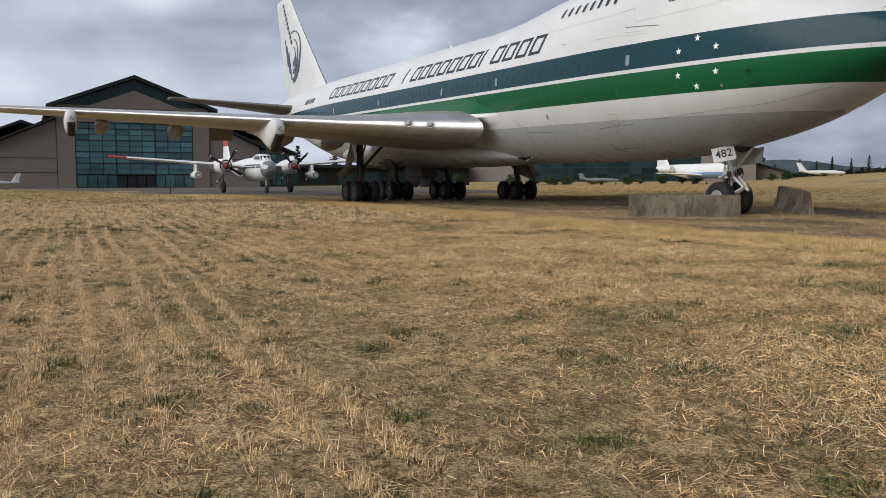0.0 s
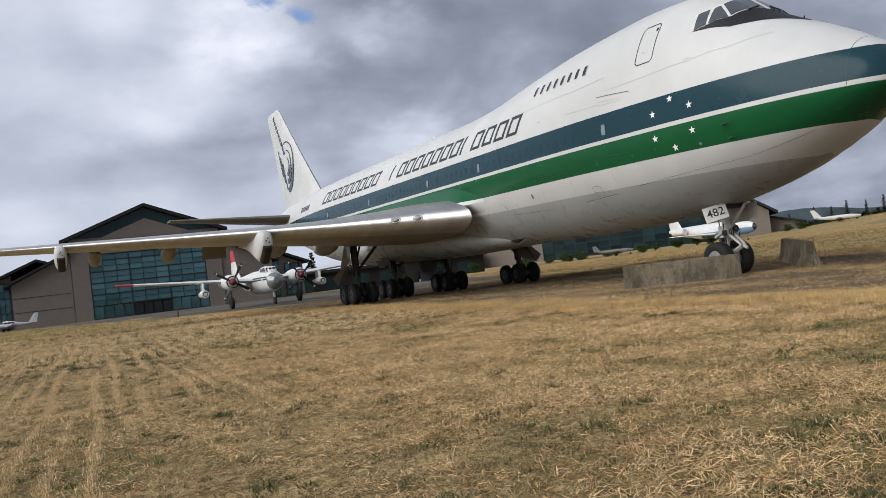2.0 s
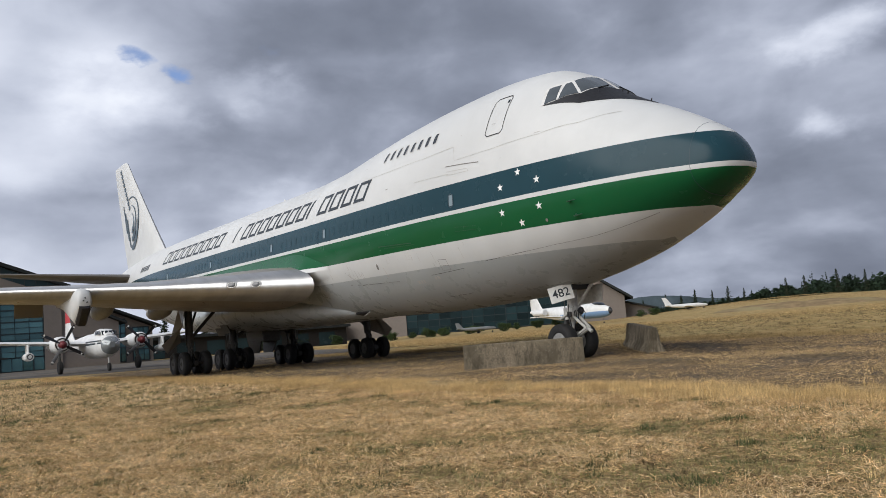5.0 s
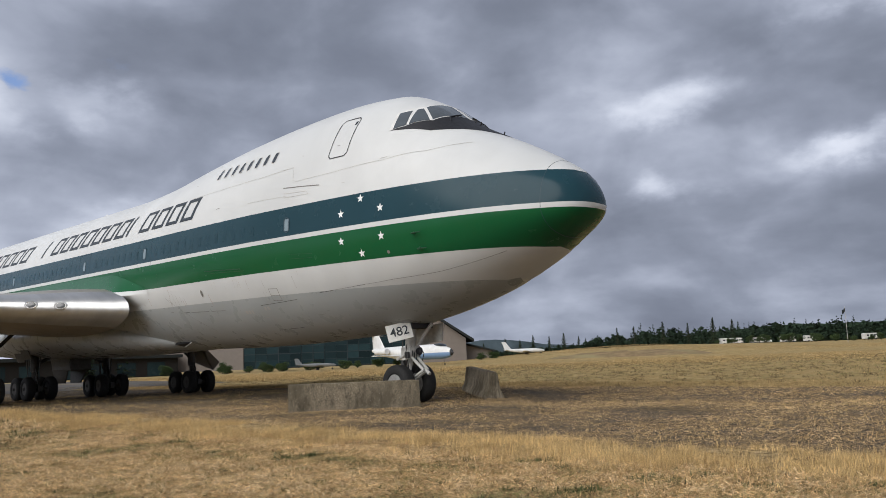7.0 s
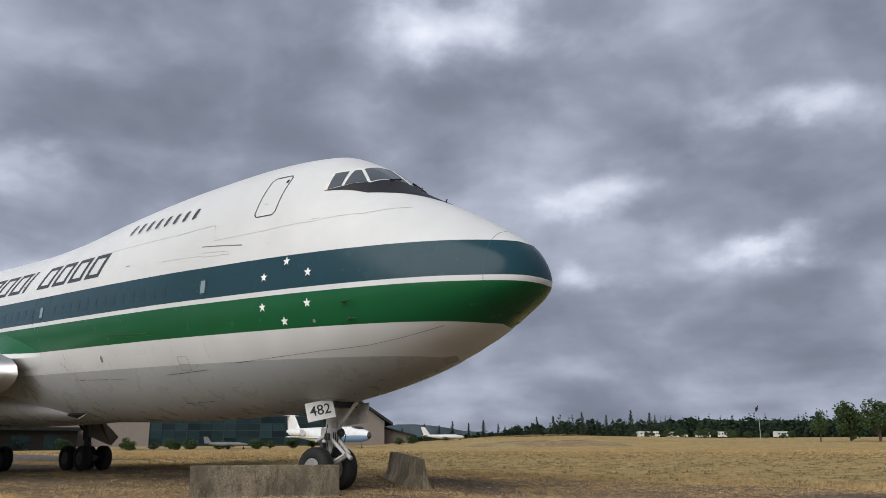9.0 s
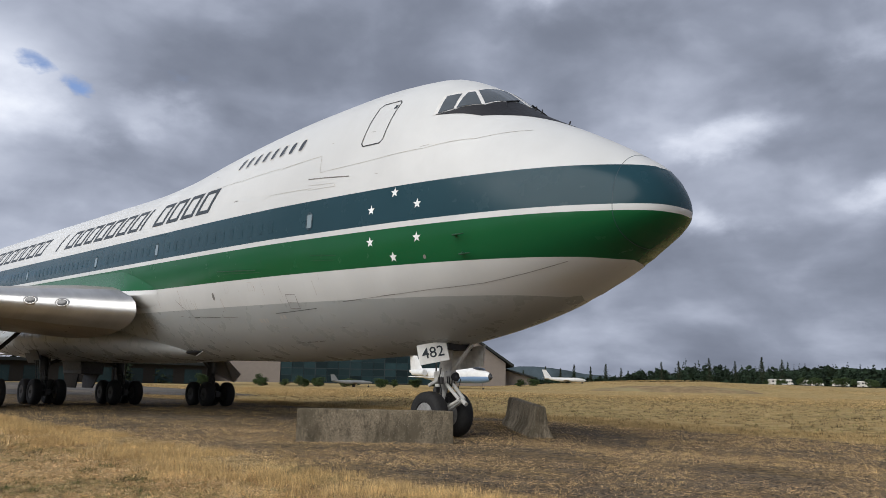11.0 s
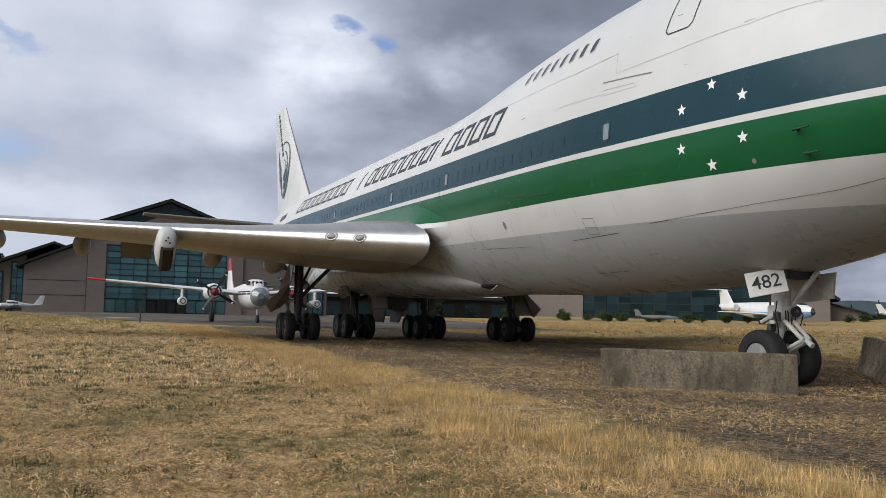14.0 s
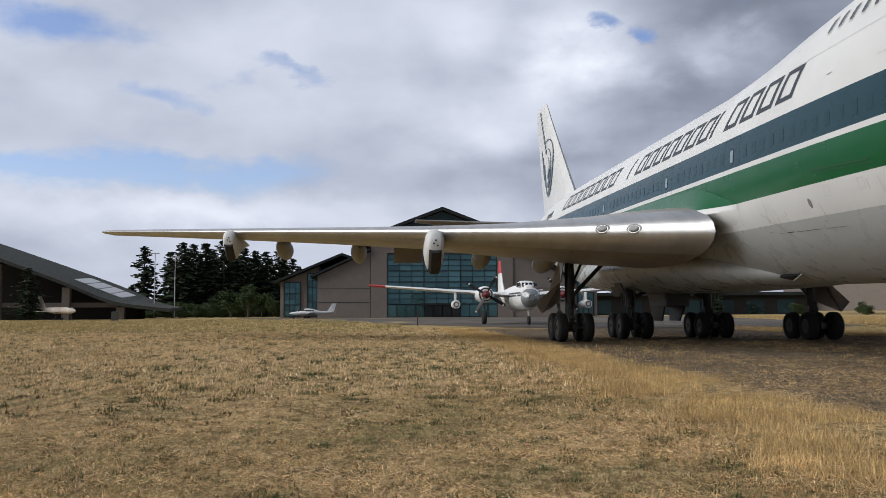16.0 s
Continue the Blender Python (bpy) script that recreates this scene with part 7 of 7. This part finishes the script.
for az, d, ln, turn in ((64.2, 352, 9, 15), (64.9, 350, 5, 20), (66.0, 356, 8, 25), (66.6, 348, 6, 10), (67.9, 352, 9, 20), (69.2, 352, 7, 20), (72.6, 345, 8.5, 25)):
    camper(az, d, ln * 0.62, turn - az + 12)
for i in range(16):
    az = 63.6 + i * 0.64 + 0.2 * math.sin(i * 2.3)
    tree(BROADS, i, *seen_from(EAST, az, 332 + 9 * math.sin(i * 1.7)), 2.6 + 1.6 * abs(math.sin(i * 2.9)), "low dark bush before the parked campers", "bushes before the campers", 1.3, 0.7)



def mound():
    """A long low heap of earth in the far field."""
    x0, y0 = seen_from(EAST, 58.0, 205)
    nx, ny = 48, 12
    vs = []
    for j in range(ny + 1):
        for i in range(nx + 1):
            u, v = i / nx * 2 - 1, j / ny * 2 - 1
            k = max(0.0, 1 - abs(u) ** 3.5) * max(0.0, 1 - v * v)
            h = 1.9 * k * (0.85 + 0.25 * noise.noise(Vector((u * 5, v * 1.5, 2)))) - 0.3
            a = radians(58.0)
            px, py = x0 + u * 21 * math.cos(a) + v * 7 * math.sin(a), y0 - u * 21 * math.sin(a) + v * 7 * math.cos(a)
            vs.append((px, py, ground_z(px, py) + h))
    fs = [(j * (nx + 1) + i, j * (nx + 1) + i + 1, (j + 1) * (nx + 1) + i + 1, (j + 1) * (nx + 1) + i) for j in range(ny) for i in range(nx)]
    tagged(new("earth_mound", mesh_of("earth_mound", vs, fs, EARTH)), "long low brown earth mound in the far field", "mound")


EARTH = material("brown_bare_earth", (0.25, 0.18, 0.10), 0.95, 0, 0.3, 0.6, 0.4, 6.0, tint=(0.30, 0.25, 0.13), spec=0.1)
mound()

# poles
POLE = material("pale_galvanised_pole", (0.45, 0.45, 0.44), 0.5, 0.4)
for az, d, h in ((-15.25, 196, 14.5), (-14.0, 200, 14.0)):
    x, y = seen_from(NORTH, az, d)
    t = thing("light_pole", "slim pale light pole beside the conifers", "lamp post", pose(x, y, ground_z(x, y)), "light poles")
    bm = bmesh.new()
    rod(bm, (0, 0, 0), (0, 0, h), 0.13, 0.07, 8)
    part("pole", bm, POLE, t)
    bm = bmesh.new()
    box(bm, -0.9, 0.9, -0.12, 0.12, h - 0.1, h + 0.12, 0.03)
    part("lamp_head", bm, POLE, t)
x, y = seen_from(EAST, 71.4, 300)
t = thing("flagpole", "tall flagpole with a dark limp flag", "flagpole", pose(x, y, ground_z(x, y)))
bm = bmesh.new()
rod(bm, (0, 0, 0), (0, 0, 11.5), 0.1, 0.05, 8)
part("pole", bm, POLE, t)
bm = bmesh.new()
rows = [[(-0.05 - 0.35 * i, 0.25 * math.sin(i * 1.3) * (i / 6), 11.3 - 0.16 * i - j * 0.45) for j in range(4)] for i in range(8)]
vs = [[bm.verts.new(p) for p in r] for r in rows]
for a, b in zip(vs, vs[1:]):
    for j in range(3):
        bm.faces.new((a[j], a[j + 1], b[j + 1], b[j]))
part("flag", bm, LETTER, t, "dark flag")
x, y = seen_from(NORTH, 2.05, 74)
bm = bmesh.new()
box(bm, -0.05, 0.05, -0.05, 0.05, -0.2, 1.35, 0.01)
ob = part("marker_post", bm, BARK)
ob.matrix_basis = pose(x, y, ground_z(x, y))
tagged(ob, "thin dark wooden marker post in the grass", "post")
x, y = seen_from(NORTH, -17.6, 150)
bm = bmesh.new()
box(bm, -0.5, 0.5, -0.5, 0.5, -0.1, 1.6, 0.05)
ob = part("utility_box", bm, STEEL)
ob.matrix_basis = pose(x, y, ground_z(x, y))
tagged(ob, "dark utility box standing in dry grass", "utility box")


# ---- grass and weeds ----
def ground_array(x, y):
    return np.array([ground_z(a, b) for a, b in zip(x, y)])


def blades(name, x, y, count, height, width, lean, spread, mat, label, seed, wide_base=1.0):
    """Tufts at (x, y), each of a few single-triangle blades; height is (low, high)."""
    rng = np.random.default_rng(seed)
    n = len(x)
    z = ground_array(x, y)
    bx = np.repeat(x, count) + rng.normal(size=n * count) * spread
    by = np.repeat(y, count) + rng.normal(size=n * count) * spread
    bz = np.repeat(z, count) - 0.006
    k = np.repeat(rng.uniform(0.6, 1.3, n), count)
    h = rng.uniform(height[0], height[1], n * count) * k
    a = rng.uniform(0, 2 * np.pi, n * count)
    w = width * rng.uniform(0.6, 1.4, n * count)
    la = rng.uniform(0, 2 * np.pi, n * count)
    ln = np.abs(rng.normal(size=n * count)) * lean * h
    v = np.empty((n * count, 3, 3))
    v[:, 0] = np.stack([bx - np.cos(a) * w, by - np.sin(a) * w, bz], 1)
    v[:, 1] = np.stack([bx + np.cos(a) * w, by + np.sin(a) * w, bz], 1)
    v[:, 2] = np.stack([bx + np.cos(la) * ln, by + np.sin(la) * ln, bz + np.maximum(h - 0.35 * ln, 0.012)], 1)
    m = n * count
    me = bpy.data.meshes.new(name)
    me.vertices.add(3 * m)
    me.vertices.foreach_set("co", v.ravel())
    me.loops.add(3 * m)
    me.loops.foreach_set("vertex_index", np.arange(3 * m, dtype=np.int32))
    me.polygons.add(m)
    me.polygons.foreach_set("loop_start", np.arange(0, 3 * m, 3, dtype=np.int32))
    me.materials.append(mat)
    me.update(calc_edges=True)
    tagged(new(name, me), label, "grass", kind="stuff")


STRAW = material("dry_straw", (0.66, 0.455, 0.22), 0.8, 0, 0.7, 6.0, tint=(0.35, 0.245, 0.11), island=0.55, spec=0.25)
ROWSTRAW = material("bleached_stubble", (0.70, 0.525, 0.30), 0.8, 0, 0.3, 6.0, island=0.45, spec=0.25)
PALESTRAW = material("pale_cut_straw", (0.76, 0.57, 0.34), 0.8, 0, 0.3, 6.0, island=0.45, spec=0.25)
GOLD = material("tall_golden_grass", (0.60, 0.42, 0.19), 0.75, 0, 0.4, 3.0, tint=(0.42, 0.28, 0.12), island=0.4, spec=0.25)
OLIVE = material("half_green_grass", (0.235, 0.215, 0.082), 0.8, 0, 0.2, 0.5, island=0.45, spec=0.25)
WEED = material("dark_green_weed", (0.088, 0.100, 0.036), 0.7, 0, 0.2, 3.0, island=0.5, spec=0.3)
# brown dead tufts, coloured dark to give the shade between straws too
DARKTUFT = material("dead_tufts_with_painted_shade", (0.12, 0.085, 0.043), 0.85, 0, 0.5, 5.0, island=0.5, spec=0.2)
FIELDTAN = material("matted_tan_grass", (0.44, 0.31, 0.145), 0.85, 0, 0.5, 1.2, tint=(0.30, 0.22, 0.10), island=0.5, spec=0.2)
DEADWEED = material("grey_brown_dead_weeds", (0.21, 0.145, 0.078), 0.85, 0, 0.5, 5.0, island=0.6, spec=0.2)
THATCH = material("matted_straw", (0.70, 0.475, 0.235), 0.85, 0, 0.4, 3.0, tint=(0.48, 0.32, 0.155), island=0.6, spec=0.2)
RUSSET = material("russet_grass", (0.47, 0.285, 0.135), 0.8, 0, 0.4, 2.0, island=0.5, spec=0.2)
R = np.random.default_rng(77)


def scatter(x0, x1, y0, y1, per_m2, clump=0.0, scale=0.35, keep_low=False):
    n = int((x1 - x0) * (y1 - y0) * per_m2)
    x, y = R.uniform(x0, x1, n), R.uniform(y0, y1, n)
    if clump:
        q = np.array([noise.noise(Vector((a * scale, b * scale, 3.0))) for a, b in zip(x, y)])
        m = q < 0 if keep_low else q > -clump + R.normal(size=n) * 0.25
        x, y = x[m], y[m]
    return x, y


def patch_of(x, y):
    """Patchiness of the sward: high where it stays green, low where it is bleached."""
    return np.array([noise.noise(Vector((a * 0.5, b * 0.5, 3.0))) + 0.7 * noise.noise(Vector((a * 1.7, b * 1.7, 6.0))) for a, b in zip(x, y)])


def straws(name, x, y, long, width, top, mat, label, seed):
    """Cut straws lying criss-cross: one narrow flat strip each, its ends at uneven heights."""
    rng = np.random.default_rng(seed)
    n = len(x)
    z = ground_array(x, y)
    a = rng.uniform(0, 2 * np.pi, n)
    ln = rng.uniform(long[0], long[1], n) / 2
    d = np.stack([np.cos(a) * ln, np.sin(a) * ln, rng.normal(size=n) * top * 0.5], 1)
    c = np.stack([x, y, z + 0.004 + np.abs(d[:, 2]) + rng.uniform(0, top, n)], 1)
    roll = rng.uniform(0.2, 1.4, n)
    w = np.stack([-np.sin(a) * np.cos(roll), np.cos(a) * np.cos(roll), np.sin(roll)], 1) * (width * rng.uniform(0.6, 1.4, n))[:, None]
    v = np.stack([c - d - w, c + d - w * 0.5, c + d + w * 0.5, c - d + w], 1)
    me = bpy.data.meshes.new(name)
    me.vertices.add(4 * n)
    me.vertices.foreach_set("co", v.ravel())
    me.loops.add(4 * n)
    me.loops.foreach_set("vertex_index", np.arange(4 * n, dtype=np.int32))
    me.polygons.add(n)
    me.polygons.foreach_set("loop_start", np.arange(0, 4 * n, 4, dtype=np.int32))
    me.materials.append(mat)
    me.update(calc_edges=True)
    tagged(new(name, me), label, "grass", kind="stuff")


def sward(per_m2, lo, hi, blur=0.22, near=True):
    """Places in the near field whose patchiness lies between lo and hi, thinner away from the middle strip."""
    n = int(16.6 * 32.5 * per_m2)
    x, y = R.uniform(-26, -9.4, n), R.uniform(-14.5, 18.0, n)
    if near:
        d = np.abs((x + 18.0) * 0.70 - (y + 7.0) * 0.71)
        keep = (R.random(n) < np.clip(1.15 - (y + 3.0) / 16.0, 0.12, 1.0)) & (R.random(n) < np.clip(1.5 - d / 12, 0.35, 1))
        x, y = x[keep], y[keep]
    m = R.random(len(x)) > 0.6 * np.clip((-18.6 + 0.046 * (y + 8) - x) / 1.5, 0, 1)
    x, y = x[m], y[m]
    q = patch_of(x, y) + R.normal(size=len(x)) * blur
    m = (q > lo) & (q < hi)
    return x[m], y[m]


xn, yn = sward(950, -9, 0.26)
straws("straw_thatch", xn, yn, (0.025, 0.085), 0.0019, 0.026, THATCH, "dry straw lying matted over the mown field", 1)
xn, yn = sward(480, -9, -0.08)
straws("pale_straw_thatch", xn, yn, (0.025, 0.09), 0.0018, 0.030, PALESTRAW, "pale bleached straw lying over the field", 2)
xn, yn = sward(500, 0.05, 9)
blades("olive_grass", xn, yn, 5, (0.015, 0.045), 0.0040, 1.2, 0.03, OLIVE, "thin olive green grass among the straw", 3)
xn, yn = sward(420, -0.2, 0.4)
straws("brown_thatch", xn, yn, (0.025, 0.075), 0.0020, 0.022, RUSSET, "brown dead blades among the straw", 32)
xn, yn = sward(22, -9, 9)
blades("brown_tufts", xn, yn, 12, (0.02, 0.060), 0.0042, 0.9, 0.03, DARKTUFT, "brown dead tufts in the stubble", 35)
xn, yn = sward(40, -9, 0.3)
blades("straw_tufts", xn, yn, 14, (0.02, 0.065), 0.0038, 1.1, 0.028, STRAW, "upright clumps of dry cut straw", 31)
xn, yn = sward(20, -9, 0.2)
blades("bleached_tufts", xn, yn, 14, (0.02, 0.07), 0.0038, 1.2, 0.028, PALESTRAW, "bleached clumps of cut straw", 34)
# pale stubble rows left by the mower, running a little east of north
xr, yr = [], []
for k in range(34):
    x0 = -27.5 + 0.36 * k
    n = 2400 if k < 24 else 1200
    yy = R.uniform(-14.5, 30.0, n)
    keep = np.array([noise.noise(Vector((k * 1.7, v * 0.22, 9.0))) + 0.45 * noise.noise(Vector((k * 3.1, v * 1.9, 4.0))) for v in yy]) + R.normal(size=n) * 0.12 > (-0.12 if k % 3 else 0.02) + max(0, k - 18) * 0.02 + (np.clip((-1 - yy) * 0.12, 0, 1) if x0 > -21.6 else 0.0)
    yy = yy[keep]
    xr.append(x0 + 0.046 * (yy + 8) + 0.04 * np.sin(yy * 0.6 + k) + R.normal(size=len(yy)) * 0.035)
    yr.append(yy)
xn, yn = np.concatenate(xr), np.concatenate(yr)
blades("stubble_rows", xn, yn, 8, (0.03, 0.085), 0.0034, 0.6, 0.02, ROWSTRAW, "pale upright stubble in straight mown rows", 21)
xn, yn = scatter(-48, -9.4, 10.0, 60, 26, 0.2, 0.5)
blades("straw_grass", xn, yn, 7, (0.03, 0.10), 0.009, 1.0, 0.045, STRAW, "dry straw stubble farther out in the field", 4)
xn, yn = scatter(-48, -9.4, 10.0, 60, 12, 0.0, 0.3)
blades("pale_straw_grass", xn, yn, 9, (0.04, 0.13), 0.011, 1.0, 0.06, PALESTRAW, "pale straw clumps farther out in the field", 5)
xn, yn = scatter(-48, -9.4, 6.0, 60, 2.2, 0.0, 0.4)
blades("brown_tufts", xn, yn, 14, (0.03, 0.10), 0.011, 0.8, 0.07, DARKTUFT, "brown dead tufts farther out in the field", 33)
xn, yn = scatter(-10.2, -6.9, -16, 58, 105, 0.12, 0.7)
m = R.random(len(xn)) < np.clip(1.2 - np.abs(xn + 8.5 + 0.35 * np.sin(yn * 0.8) + 0.2 * np.sin(yn * 2.1)) / 1.5, 0, 1)
xn, yn = xn[m], yn[m]
blades("tall_golden_grass", xn, yn, 22, (0.04, 0.19), 0.0034, 0.8, 0.06, GOLD, "tall golden grass strip along the pad's edge", 6)
xn, yn = scatter(-12.6, -8.6, -16, 24, 90, 0.15, 0.6)
m = R.random(len(xn)) < np.clip((xn + 12.6) / 2.4, 0, 1)
xn, yn = xn[m], yn[m]
blades("russet_grass", xn, yn, 9, (0.02, 0.085), 0.0034, 1.1, 0.045, RUSSET, "short russet-brown grass beside the golden strip", 53)
xn, yn = scatter(-7.4, 4, -8, 14, 300, 0.05, 0.35)
straws("straw_thatch", xn, yn, (0.025, 0.09), 0.0019, 0.02, THATCH, "brown straw lying over the gravel pad", 54)
xn, yn = scatter(4, 10.5, -14, 12, 150, 0.1, 0.3)
straws("straw_thatch", xn, yn, (0.03, 0.12), 0.0026, 0.02, THATCH, "brown straw lying over the far side of the gravel pad", 55)
xn, yn = scatter(-7.2, 5, -12, 18, 110, 0.15, 0.5)
blades("dead_weeds", xn, yn, 6, (0.008, 0.035), 0.0055, 1.8, 0.04, DEADWEED, "short dead weeds matted over the gravel pad", 51)
xn, yn = scatter(-7.2, 5, -12, 18, 60, -0.02, 0.4)
blades("pale_thatch", xn, yn, 6, (0.008, 0.035), 0.0055, 2.2, 0.05, PALESTRAW, "pale thatch of dead grass on the pad", 52)
xn, yn = scatter(-7.0, 11, -16, 56, 40, 0.12, 0.3)
blades("dead_weeds", xn, yn, 6, (0.012, 0.05), 0.006, 1.6, 0.06, DEADWEED, "grey-brown dead weeds on the gravel pad", 7)
xn, yn = scatter(-7.0, 11, -14, 40, 16, -0.10, 0.28)
blades("golden_weeds", xn, yn, 8, (0.02, 0.11), 0.006, 1.2, 0.08, GOLD, "golden grass patches under the airliner", 8)
xn, yn = scatter(10.0, 16.5, -45, 62, 20)
m = R.random(len(xn)) < np.clip(1.15 - np.abs(xn - 12.2 - 0.6 * np.sin(yn * 0.5)) / 3.2, 0, 1)
xn, yn = xn[m], yn[m]
blades("rim_weeds", xn, yn, 12, (0.04, 0.17), 0.011, 1.4, 0.2, FIELDTAN, "tall brown-gold weeds along the pad's far edge", 9)
xn, yn = scatter(13, 95, -55, 75, 3.0, 0.2, 0.25)
blades("far_field_grass", xn, yn, 7, (0.03, 0.085), 0.030, 2.2, 0.2, FIELDTAN, "pale dry grass of the field beyond the pad", 10)
xn, yn = scatter(13, 95, -55, 75, 0.7, 0.0, 0.12)
blades("far_green_grass", xn, yn, 7, (0.03, 0.08), 0.036, 1.8, 0.35, OLIVE, "olive green patches of the field beyond the pad", 11)
xn, yn = scatter(11, 90, -55, 75, 0.8)
blades("brown_tufts", xn, yn, 10, (0.05, 0.16), 0.016, 0.9, 0.10, DARKTUFT, "brown dead tufts in the field beyond the pad", 36)
xn, yn = scatter(-75, -12, 58, 150, 2.6, 0.2, 0.2)
m = xn < -9 - (yn - 62) * 0.19
xn, yn = xn[m], yn[m]
blades("distant_straw_grass", xn, yn, 8, (0.08, 0.24), 0.028, 0.9, 0.18, STRAW, "dry straw grass of the field before the halls", 41)
xn, yn = scatter(-75, -12, 50, 150, 1.2, 0.0, 0.1)
m = xn < -9 - (yn - 62) * 0.19
xn, yn = xn[m], yn[m]
blades("distant_green_grass", xn, yn, 9, (0.06, 0.20), 0.03, 0.9, 0.25, OLIVE, "olive patches of the field before the halls", 42)
xn, yn = scatter(60, 230, -60, 200, 0.8)
m = (yn < 150) | (xn > 150)
xn, yn = xn[m], yn[m]
blades("farthest_field_grass", xn, yn, 6, (0.06, 0.18), 0.09, 1.8, 0.4, FIELDTAN, "dry grass of the farthest field", 61)
xn, yn = scatter(22, 60, 56, 200, 1.6)
m = xn > 26 + (yn - 58) * 0.25
xn, yn = xn[m], yn[m]
blades("farthest_field_grass", xn, yn, 6, (0.10, 0.30), 0.05, 0.8, 0.3, FIELDTAN, "dry grass of the field beside the ramp", 62)
# green weed clumps
xn, yn = scatter(-27, -9.6, -13, 26, 0.62, 0.0, 0.22)
blades("green_weeds", xn, yn, 110, (0.03, 0.09), 0.0065, 1.1, 0.075, WEED, "dark green weed clumps dotted over the dry field", 12)
xn, yn = scatter(-27, -9.6, -13, 26, 3.2)
blades("small_green_weeds", xn, yn, 34, (0.025, 0.075), 0.006, 1.1, 0.04, WEED, "small green weeds in the stubble", 13)
xn, yn = scatter(-46, -9.6, 8, 60, 0.45, 0.0, 0.15)
blades("far_green_weeds", xn, yn, 34, (0.05, 0.15), 0.013, 0.9, 0.10, WEED, "green weed clumps farther out", 14)
